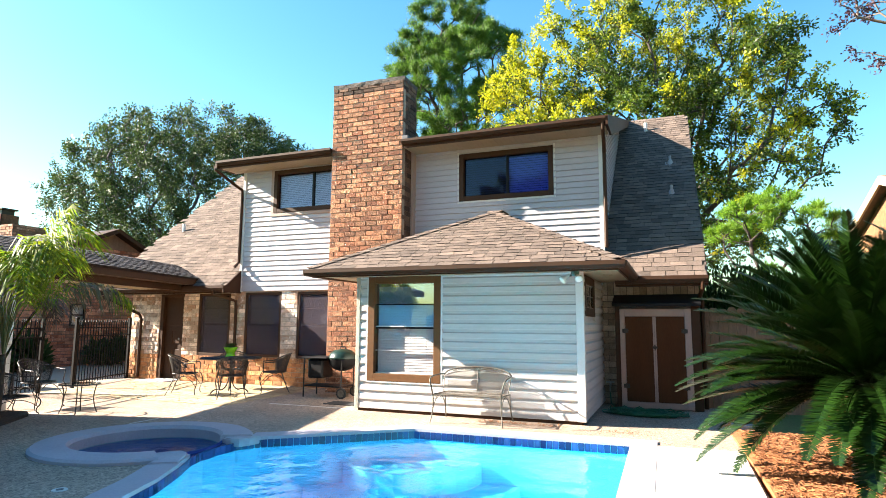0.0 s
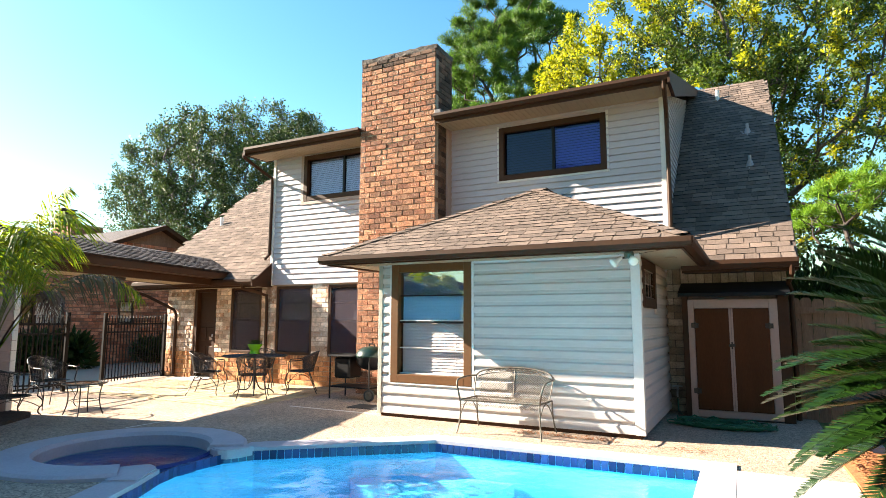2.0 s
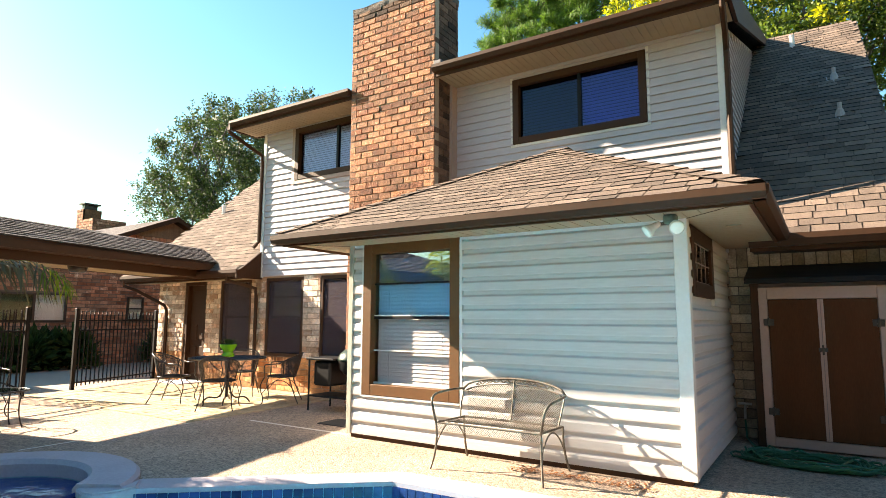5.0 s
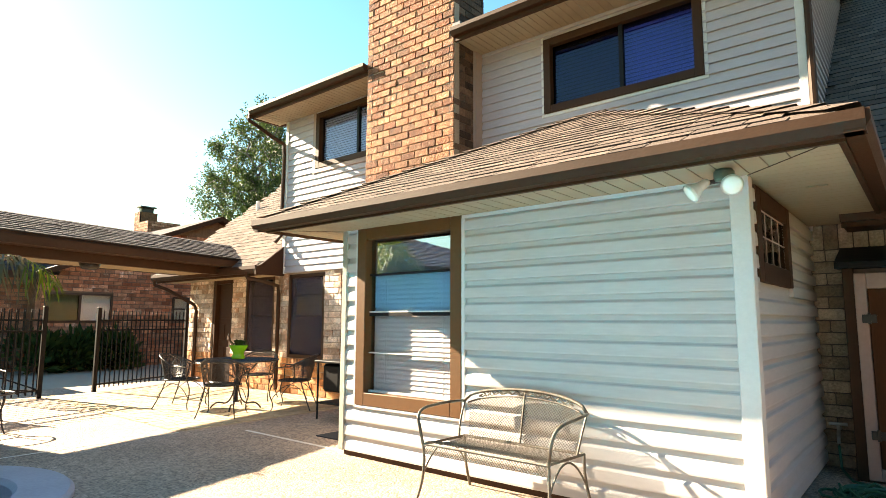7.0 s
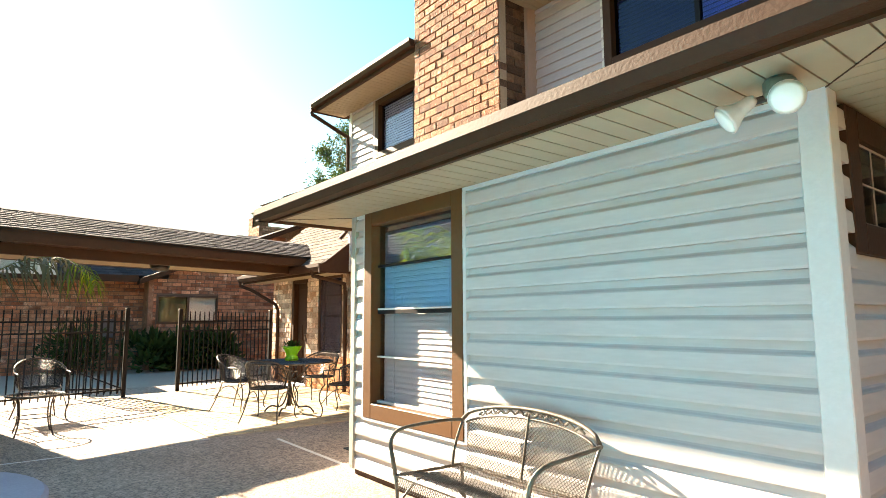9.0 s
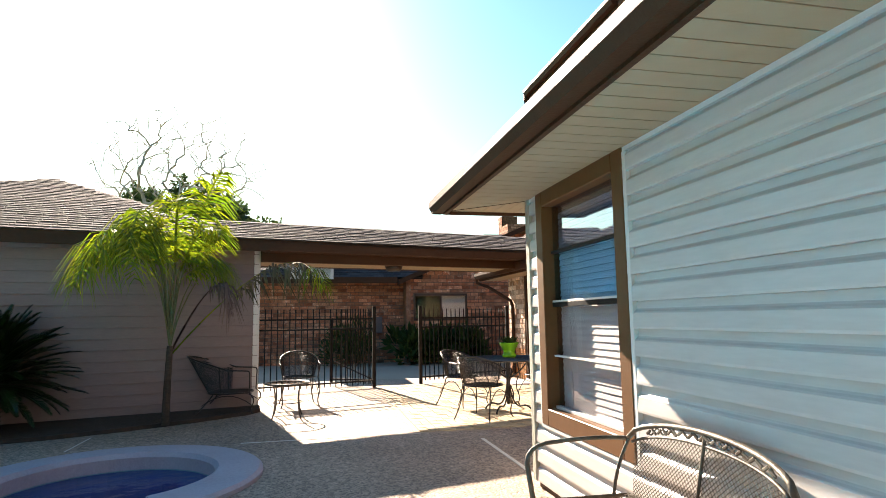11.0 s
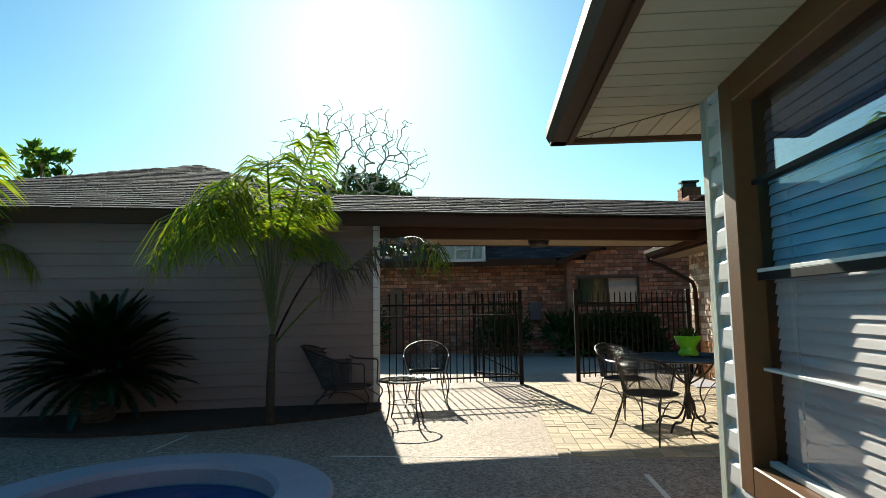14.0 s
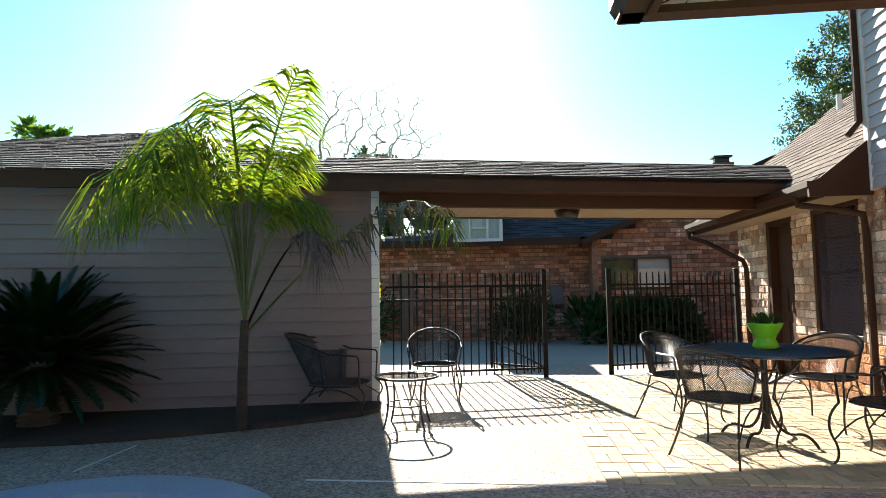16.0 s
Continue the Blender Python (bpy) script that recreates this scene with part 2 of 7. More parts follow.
M = {
    "aggregate": aggregate("exposed_aggregate"),
    "deck": material("pale_concrete", (0.62, 0.56, 0.47), 0.85, spread=0.12, grain=50, patch=1.3, bump=0.3, bump_scale=90),
    "coping": material("coping_concrete", (0.38, 0.345, 0.375), 0.8, spread=0.12, grain=40, patch=2, bump=0.2),
    "brick": material("brick", (0.15, 0.050, 0.020), 0.9, spread=0.6, grain=60, patch=12, bump=1.0, bump_scale=40, per_piece=0.3, tint=(0.27, 0.132, 0.062), place=True),
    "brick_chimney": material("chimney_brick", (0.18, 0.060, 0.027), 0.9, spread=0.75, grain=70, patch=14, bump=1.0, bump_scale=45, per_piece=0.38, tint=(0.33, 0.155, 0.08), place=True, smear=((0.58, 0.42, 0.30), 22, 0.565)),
    "brick_neighbour": material("neighbour_brick", (0.34, 0.125, 0.065), 0.9, spread=0.5, grain=40, patch=7, bump=0.6, bump_scale=45, per_piece=0.45, tint=(0.46, 0.24, 0.15), place=True, smear=((0.66, 0.50, 0.38), 5, 0.56)),
    "brick_mixed": material("limewashed_brick", (0.36, 0.20, 0.125), 0.9, spread=0.5, grain=60, patch=12, bump=1.0, bump_scale=40, per_piece=0.3, tint=(0.74, 0.60, 0.49), place=True, smear=((0.80, 0.72, 0.63), 5, 0.50)),
    "brick_orange": material("orange_brick", (0.36, 0.135, 0.05), 0.9, spread=0.5, grain=60, patch=12, bump=1.0, bump_scale=40, per_piece=0.35, tint=(0.55, 0.29, 0.13), place=True, smear=((0.66, 0.50, 0.36), 8, 0.60)),
    "brown_frame": material("brown_window_paint", (0.115, 0.050, 0.017), 0.5, spec=0.3, spread=0.12, grain=20, patch=2, bump=0.05),
    "joint": material("pale_joint", (0.36, 0.27, 0.20), 0.9, spread=0.2, bump=0.2),
    "strip": material("expansion_strip", (0.66, 0.60, 0.52), 0.9, spread=0.15, bump=0.2),
    "corner_board": material("weathered_board", (0.36, 0.36, 0.30), 0.85, spread=0.25, grain=24, patch=3, bump=0.3, stretch=(4, 4, 0.4)),
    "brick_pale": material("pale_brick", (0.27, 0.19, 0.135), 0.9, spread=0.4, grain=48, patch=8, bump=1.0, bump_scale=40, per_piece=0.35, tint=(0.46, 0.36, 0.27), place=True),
    "mortar": material("mortar", (0.135, 0.10, 0.08), 0.95, spread=0.15, bump=0.4),
    "siding": material("vinyl_siding", (0.50, 0.468, 0.442), 0.45, spread=0.09, grain=8, patch=1.2, bump=0.05, bump_scale=120, stretch=(1, 1, 6)),
    # darker than the sunroom siding: the upper wall's shade is put into this colour
    "siding_upper_shaded": material("shaded_clapboard", (0.42, 0.385, 0.40), 0.6, spread=0.09, grain=8, patch=1.2, bump=0.06, bump_scale=90, stretch=(1, 1, 6)),
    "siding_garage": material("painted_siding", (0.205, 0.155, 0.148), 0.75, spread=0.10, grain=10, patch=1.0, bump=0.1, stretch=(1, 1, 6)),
    "trim_white": material("white_trim", (0.60, 0.59, 0.56), 0.5, spread=0.06, bump=0.06),
    "trim_pink": material("faded_trim", (0.36, 0.26, 0.22), 0.6, spread=0.08, bump=0.1),
    "brown": material("brown_paint", (0.046, 0.0195, 0.0085), 0.6, spec=0.2, spread=0.15, grain=20, patch=2, bump=0.1, stretch=(1, 1, 1)),
    "brown_door": material("brown_door_paint", (0.075, 0.029, 0.011), 0.75, spec=0.15, spread=0.18, grain=25, patch=1.5, bump=0.12, stretch=(4, 4, 0.6)),
    "soffit": material("tan_soffit", (0.33, 0.265, 0.175), 0.6, spread=0.07, grain=6, patch=1.5, bump=0.05),
    "shingle": material("asphalt_shingle", (0.145, 0.103, 0.080), 0.95, spread=0.3, grain=160, patch=3, bump=0.5, bump_scale=220, per_piece=0.28, tint=(0.105, 0.075, 0.058)),
    "shingle_edge": material("asphalt_edge", (0.022, 0.018, 0.016), 0.95, spread=0.2, bump=0),
    # soot on the chimney's top; on its side also the shade, as colour
    "brick_soot_shade": material("sooty_shaded_brick", (0.055, 0.028, 0.018), 0.95, spread=0.45, grain=30, patch=6, bump=0.9, bump_scale=45, per_piece=0.5, tint=(0.15, 0.085, 0.055), place=True),
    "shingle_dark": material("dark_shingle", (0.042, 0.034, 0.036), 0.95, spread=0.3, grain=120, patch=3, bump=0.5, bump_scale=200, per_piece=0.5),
    "iron": material("wrought_iron", (0.026, 0.021, 0.019), 0.36, 0.2, spec=0.5, spread=0.25, grain=60, patch=9, bump=0.15),
    "iron_tan": material("weathered_iron", (0.13, 0.115, 0.09), 0.5, 0.2, spread=0.3, grain=60, patch=9, bump=0.2, tint=(0.07, 0.052, 0.038)),
    "fence_iron": material("black_iron", (0.010, 0.008, 0.008), 0.6, 0.0, spec=0.15, spread=0.2, bump=0.05),
    "wood": material("weathered_wood", (0.22, 0.14, 0.09), 0.85, spread=0.3, grain=18, patch=3, bump=0.3, stretch=(6, 6, 0.7)),
    "dark_room": material("dim_interior", (0.20, 0.17, 0.16), 0.9, spread=0.15, bump=0),
    "screen": material("insect_screen", (0.035, 0.032, 0.034), 0.8, spread=0.12, grain=300, patch=2, bump=0),
    "sun_screen": mesh_screen("sun_screen", (0.075, 0.062, 0.075), 0.50),
    "blind": material("blind_slat", (0.78, 0.76, 0.70), 0.55, spread=0.05, bump=0),
    "glass": glass("window_glass", (0.86, 0.9, 0.9)),
    # the reflected sky's blue is put into this tint
    "glass_dark": glass("sky_tinted_glass", (0.40, 0.46, 0.80), gloss_=0.03),
    "glass_mid": glass("tinted_glass", (0.72, 0.74, 0.86), gloss_=0.05),
    "glass_tint": glass("greenish_glass", (0.62, 0.66, 0.58), gloss_=0.02),
    "glass_upper": glass("upper_sash_glass", (0.66, 0.78, 0.94), gloss_=0.30),
    "glass_blue": glass("blue_tinted_glass", (0.70, 0.87, 0.98), gloss_=0.06),
    "glass_screen": glass("lower_sash_glass", (0.86, 0.84, 0.86), gloss_=0.05),
    # a darker pane, again with the sky's reflected blue in its tint
    "glass_deep": glass("deep_sky_tinted_glass", (0.20, 0.24, 0.46), gloss_=0.03),
    "bark": material("bark", (0.13, 0.095, 0.07), 0.95, spread=0.35, grain=14, patch=4, bump=0.8, bump_scale=18, stretch=(1, 1, 0.35)),
    "bark_dark": material("dark_bark", (0.06, 0.047, 0.04), 0.95, spread=0.35, grain=14, patch=4, bump=0.6, bump_scale=18, stretch=(1, 1, 0.35)),
    "bark_grey": material("grey_bark", (0.10, 0.09, 0.095), 0.95, spread=0.35, grain=14, patch=4, bump=0.6, bump_scale=18, stretch=(1, 1, 0.35)),
    "bark_pale": material("pale_bark", (0.34, 0.29, 0.24), 0.9, spread=0.25, grain=14, patch=4, bump=0.5, bump_scale=18),
    "mulch": material("bark_mulch", (0.25, 0.095, 0.035), 0.95, spread=0.45, grain=40, patch=5, bump=1.0, bump_scale=45, per_piece=0.4),
    "earth": material("dark_earth", (0.055, 0.036, 0.026), 0.95, spread=0.3, grain=30, patch=3, bump=0.8, bump_scale=40),
    "grass": material("lawn", (0.09, 0.13, 0.04), 0.95, spread=0.3, grain=20, patch=0.6, bump=0.8, bump_scale=60),
    "concrete": material("driveway_concrete", (0.36, 0.285, 0.215), 0.9, spread=0.12, grain=30, patch=0.8, bump=0.2),
    "paver": material("clay_paver", (0.43, 0.325, 0.20), 0.8, spread=0.22, grain=60, patch=2, bump=0.35, bump_scale=90, per_piece=0.2, place=True),
    "tile": material("blue_waterline_tile", (0.006, 0.02, 0.09), 0.25, spread=0.3, grain=60, patch=3, bump=0, per_piece=0.4, tint=(0.02, 0.065, 0.20)),
    "plaster": material("pool_plaster", (0.13, 0.70, 0.95), 0.8, spread=0.08, grain=4, patch=0.7, bump=0.0),
    "plaster_dark": material("spa_plaster", (0.03, 0.075, 0.30), 0.8, spread=0.12, grain=4, patch=1.2, bump=0.0),
    "pot": material("green_glaze", (0.16, 0.50, 0.02), 0.25, spread=0.06, bump=0.02),
    "black": material("black_enamel", (0.008, 0.008, 0.009), 0.5, spec=0.15, spread=0.15, bump=0.03),
    "green_enamel": material("dark_green_enamel", (0.006, 0.022, 0.016), 0.3, spread=0.1, bump=0.02),
    "rubber": material("rubber", (0.02, 0.02, 0.02), 0.8, bump=0.1),
    "steel": material("galvanised_steel", (0.45, 0.45, 0.44), 0.4, 0.8, spread=0.15, bump=0.05),
    "lamp_glass": material("lamp_glass", (0.75, 0.82, 0.76), 0.15, spread=0.05, bump=0),
    "hose": material("green_hose", (0.015, 0.10, 0.05), 0.4, spread=0.1, bump=0.05),
    "vent_metal": material("dull_lead", (0.34, 0.31, 0.30), 0.7, 0.1, spread=0.15, bump=0.05),
    "flashing": material("grey_flashing", (0.11, 0.105, 0.11), 0.6, 0.2, spread=0.15, bump=0.05),
}


def leaf_material(name, color, tint, through_=0.35):
    m = material(name, color, 0.55, spread=0.25, grain=3, patch=0.4, bump=0, per_piece=0.35, tint=tint)
    nt = m.node_tree
    b = nt.nodes["Principled BSDF"]
    tr, mix = nt.nodes.new("ShaderNodeBsdfTranslucent"), nt.nodes.new("ShaderNodeMixShader")
    nt.links.new(b.inputs["Base Color"].links[0].from_socket, tr.inputs["Color"])
    mix.inputs[0].default_value = through_
    nt.links.new(b.outputs[0], mix.inputs[1])
    nt.links.new(tr.outputs[0], mix.inputs[2])
    nt.links.new(mix.outputs[0], nt.nodes["Material Output"].inputs["Surface"])
    return m


M["oak_leaf"] = leaf_material("oak_leaf", (0.018, 0.042, 0.010), (0.075, 0.11, 0.03), 0.25)
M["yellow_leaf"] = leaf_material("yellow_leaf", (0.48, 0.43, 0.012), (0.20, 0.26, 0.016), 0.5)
M["pine_leaf"] = leaf_material("pine_needle", (0.03, 0.09, 0.014), (0.12, 0.22, 0.02))
M["green_leaf"] = leaf_material("green_leaf", (0.06, 0.15, 0.02), (0.13, 0.21, 0.02), 0.45)
M["palm_leaf"] = leaf_material("palm_leaf", (0.085, 0.17, 0.008), (0.24, 0.27, 0.012), 0.55)
M["palm_dry"] = leaf_material("drying_palm_leaf", (0.045, 0.045, 0.020), (0.125, 0.10, 0.045), 0.25)
M["palm_withered"] = leaf_material("withered_palm_leaf", (0.10, 0.065, 0.055), (0.16, 0.12, 0.10), 0.3)
M["sago_leaf"] = leaf_material("sago_leaf", (0.004, 0.015, 0.002), (0.010, 0.030, 0.003), 0.05)
M["sago_leaf"].node_tree.nodes["Principled BSDF"].inputs["Roughness"].default_value = 0.32
M["young_needle"] = leaf_material("young_needle", (0.07, 0.19, 0.012), (0.20, 0.33, 0.02), 0.4)
M["red_leaf"] = leaf_material("red_leaf", (0.055, 0.018, 0.028), (0.035, 0.02, 0.025), 0.25)
M["shrub_leaf"] = leaf_material("shrub_leaf", (0.025, 0.05, 0.015), (0.045, 0.075, 0.02), 0.2)
M["shrub_leaf"].node_tree.nodes["Principled BSDF"].inputs["Specular IOR Level"].default_value = 0.08


# ---- shaping helpers ----
def mesh_of(name, bm, mat, smooth=False):
    bmesh.ops.recalc_face_normals(bm, faces=bm.faces[:])
    me = bpy.data.meshes.new(name)
    bm.to_mesh(me)
    bm.free()
    me.materials.append(M[mat] if isinstance(mat, str) else mat)
    if smooth:
        for p in me.polygons:
            p.use_smooth = True
    return me


def part(name, bm, mat, parent=None, label="", smooth=False):
    """Links a bmesh as one mesh object, under a thing or a part if one is given."""
    ob = new(name, mesh_of(name, bm, mat, smooth))
    if parent:
        ob.parent = parent
    if label:
        ob["label"] = label
    return ob


def empty(name, m=None):
    ob = new(name)
    ob.empty_display_size = 0.1
    if m is not None:
        ob.matrix_basis = m
    return ob


def box(bm, x0, x1, y0, y1, z0, z1, bevel=0.0, m=None):
    """Adds a box, its edges rounded by bevel."""
    vs = [bm.verts.new((x, y, z)) for x in (x0, x1) for y in (y0, y1) for z in (z0, z1)]
    fs = [bm.faces.new([vs[i] for i in q]) for q in ((0, 1, 3, 2), (4, 6, 7, 5), (0, 4, 5, 1), (2, 3, 7, 6), (0, 2, 6, 4), (1, 5, 7, 3))]
    if bevel:
        es = list({e for f in fs for e in f.edges})
        r = bmesh.ops.bevel(bm, geom=es, offset=bevel, segments=1, affect="EDGES")
        vs = list({v for f in r["faces"] for v in f.verts} | {v for v in vs if v.is_valid})
    if m is not None:
        bmesh.ops.transform(bm, matrix=m, verts=vs)
    return vs


def boxes(*dims, bevel=0.0):
    bm = bmesh.new()
    for d in dims:
        box(bm, *d, bevel=bevel)
    return bm


def prism(bm, poly, axis, a, b):
    """Extrudes a polygon of 2D points along an axis from a to b. The other two axes stand in x, y, z order."""
    def at(p, t):
        return {"x": (t, p[0], p[1]), "y": (p[0], t, p[1]), "z": (p[0], p[1], t)}[axis]
    lo, hi = [bm.verts.new(at(p, a)) for p in poly], [bm.verts.new(at(p, b)) for p in poly]
    n = len(poly)
    bm.faces.new(lo)
    bm.faces.new(hi[::-1])
    for i in range(n):
        bm.faces.new((lo[i], lo[(i + 1) % n], hi[(i + 1) % n], hi[i]))
    return bm


def prisms(poly, axis, a, b):
    return prism(bmesh.new(), poly, axis, a, b)


def tube(bm, pts, r, sides=6, r2=None, close=False):
    """A round bar along a path of points, from radius r to r2."""
    pts = [Vector(p) for p in pts]
    r2 = r if r2 is None else r2
    rings, n, up = [], len(pts), None
    for i, p in enumerate(pts):
        if close:
            d = pts[(i + 1) % n] - pts[i - 1]
        else:
            d = pts[min(i + 1, n - 1)] - pts[max(i - 1, 0)]
        d = d.normalized() if d.length else Vector((0, 0, 1))
        if up is None:
            up = d.orthogonal().normalized()
        u = up - d * up.dot(d)
        u = u.normalized() if u.length > 1e-6 else d.orthogonal().normalized()
        up, v = u, d.cross(u)
        rr = r + (r2 - r) * i / max(n - 1, 1)
        rings.append([bm.verts.new(p + (u * math.cos(2 * math.pi * k / sides) + v * math.sin(2 * math.pi * k / sides)) * rr) for k in range(sides)])
    for i in range(n if close else n - 1):
        a, b = rings[i], rings[(i + 1) % n]
        for k in range(sides):
            bm.faces.new((a[k], a[(k + 1) % sides], b[(k + 1) % sides], b[k]))
    if not close:
        bm.faces.new(rings[0][::-1])
        bm.faces.new(rings[-1])
    return bm


def tubes(*paths, r=0.01, sides=6, close=False):
    bm = bmesh.new()
    for p in paths:
        tube(bm, p, r, sides, close=close)
    return bm


def lathe(bm, profile, cx=0.0, cy=0.0, seg=24):
    """Turns a profile of (radius, height) round a vertical axis."""
    rings = [[bm.verts.new((cx + r * math.cos(2 * math.pi * k / seg), cy + r * math.sin(2 * math.pi * k / seg), z)) for k in range(seg)] for r, z in profile]
    for a, b in zip(rings, rings[1:]):
        for k in range(seg):
            bm.faces.new((a[k], a[(k + 1) % seg], b[(k + 1) % seg], b[k]))
    bm.faces.new(rings[0][::-1])
    bm.faces.new(rings[-1])
    return bm


def bend(a, b, c, n=8):
    """Points of a smooth curve from a to c, drawn towards b."""
    a, b, c = Vector(a), Vector(b), Vector(c)
    return [a * (1 - t) ** 2 + b * 2 * t * (1 - t) + c * t * t for t in (i / n for i in range(n + 1))]


def structure(ob, label="", category=""):
    return tagged(ob, label, category, kind="structure")


# ---- pieces: boards, bricks, shingles ----
def split(u0, u1, z0, z1, holes):
    """The stretches of u0..u1 that no hole covers at the height z0..z1."""
    spans = [(u0, u1)]
    for a, b, c, d in holes:
        if min(z1, d) - max(z0, c) > 0.45 * (z1 - z0):
            spans = [s for p, q in spans for s in ((p, min(q, a)), (max(p, b), q)) if s[1] - s[0] > 0.02]
    return spans


def siding(name, m, u0, u1, z0, z1, course, mat, holes=(), label="", top=None, lap=0.016, outline=None, clap=False):
    """A clad wall that looks along its own -y: a core with the openings, and one board for each course."""
    wall = structure(empty(name, m), label, "wall")
    core = bmesh.new()
    us = sorted({u0, u1, *(h[i] for h in holes for i in (0, 1))})
    if outline:
        prism(core, outline, "y", 0.0, 0.12)
        us = []
    for a, b in zip(us, us[1:]):
        zs = [(z0, z1)]
        for h in holes:
            if h[0] < b - 1e-4 and h[1] > a + 1e-4:
                zs = [s for p, q in zs for s in ((p, min(q, h[2])), (max(p, h[3]), q)) if s[1] - s[0] > 0.005]
        for p, q in zs:
            box(core, a, b, 0.0, 0.12, p, q)
    part("wall_core", core, mat, wall)
    n = max(1, round((z1 - z0) / course))
    h = (z1 - z0) / n
    for i in range(n):
        a, b = z0 + i * h, z0 + (i + 1) * h
        for p, q in split(u0, u1, a, b, holes):
            if top:
                p, q = max(p, top(b)[0]), min(q, top(b)[1])
                if q - p < 0.05:
                    continue
            poly = [(0.0, a), (-lap, a), (-lap * 1.05, a + 0.012), (-lap * 0.95, a + 0.56 * h), (-lap * 0.78, a + 0.615 * h), (-lap * 0.48, a + 0.67 * h), (-0.28 * lap, a + 0.73 * h), (-0.12 * lap, b - 0.002), (0.0, b - 0.002)]
            if clap:
                poly = [(0.0, a + 0.004), (-lap, a + 0.004), (-lap * 1.06, a + 0.012), (-lap * 0.7, a + 0.5 * h), (-0.1 * lap, b + 0.002), (0.0, b + 0.002)]
            part("board", prisms(poly, "x", p, q), mat, wall)
    return wall


def unit_box(bevel):
    bm = bmesh.new()
    box(bm, -0.5, 0.5, -0.5, 0.5, -0.5, 0.5, bevel=bevel)
    return bm


BRICK_MESH = {k: mesh_of("brick", unit_box(0.06), k) for k in ("brick", "brick_pale", "brick_mixed", "brick_orange", "brick_soot_shade", "brick_chimney")}
brick_rng = random.Random(4)


def brick_rects(u0, u1, z0, z1, holes, length=0.25, height=0.104):
    n = max(1, round((z1 - z0) / height))
    h = (z1 - z0) / n
    for i in range(n):
        a, b = z0 + i * h, z0 + (i + 1) * h
        for p, q in split(u0, u1, a, b, holes):
            u = p - (length / 2 if i % 2 else 0)
            while u < q - 0.01:
                s, e = max(u, p), min(u + length, q)
                if e - s > 0.03:
                    yield (s + e) / 2, (a + b) / 2, e - s - 0.010, h - 0.011
                u += length


def brick_wall(name, m, u0, u1, z0, z1, holes=(), depth=0.1, label="", single=300, parent=None, back=True, kind="structure", mat="brick", length=0.25, height=0.104, joint="mortar"):
    """A brick face that looks along its own -y, with recessed joints."""
    wall = empty(name, m)
    if parent:
        wall.parent = parent
    else:
        tagged(wall, label, "wall" if kind else "", kind=kind)
    core = bmesh.new()
    us = sorted({u0, u1, *(h[i] for h in holes for i in (0, 1) if u0 < h[i] < u1)})
    for a, b in zip(us, us[1:]):
        zs = [(z0, z1)]
        for h in holes:
            if h[0] < b - 1e-4 and h[1] > a + 1e-4:
                zs = [s for p, q in zs for s in ((p, min(q, h[2])), (max(p, h[3]), q)) if s[1] - s[0] > 0.005]
        for p, q in zs:
            box(core, a, b, 0.009, 0.009 + depth, p, q)
    part("mortar", core, joint, wall)
    vs, fs = [], []
    for k, (u, z, w, h) in enumerate(brick_rects(u0, u1, z0, z1, holes, length, height)):
        out = brick_rng.uniform(-0.008, 0.005)
        if k < single:
            ob = new("brick", BRICK_MESH[mat])
            ob.parent = wall
            ob.location, ob.scale = (u, 0.02 + out, z), (w, 0.05, h)
            ob.rotation_euler = (0, brick_rng.uniform(-0.008, 0.008), 0)
        else:
            i = len(vs)
            y, c = out - 0.005, 0.006
            for du, dz, yy in ((-w / 2, -h / 2, 0.02), (w / 2, -h / 2, 0.02), (w / 2, h / 2, 0.02), (-w / 2, h / 2, 0.02), (-w / 2 + c, -h / 2 + c, y), (w / 2 - c, -h / 2 + c, y), (w / 2 - c, h / 2 - c, y), (-w / 2 + c, h / 2 - c, y)):
                vs.append((u + du, yy, z + dz))
            fs += [(i + 4, i + 5, i + 6, i + 7), (i, i + 1, i + 5, i + 4), (i + 1, i + 2, i + 6, i + 5), (i + 2, i + 3, i + 7, i + 6), (i + 3, i, i + 4, i + 7)]
    if vs:
        me = bpy.data.meshes.new("bricks")
        me.from_pydata(vs, [], fs)
        me.materials.append(M[mat])
        rest = new("bricks", me)
        rest.parent = wall
        rest["kind"] = "stuff"
    return wall


shingle_rng = random.Random(9)


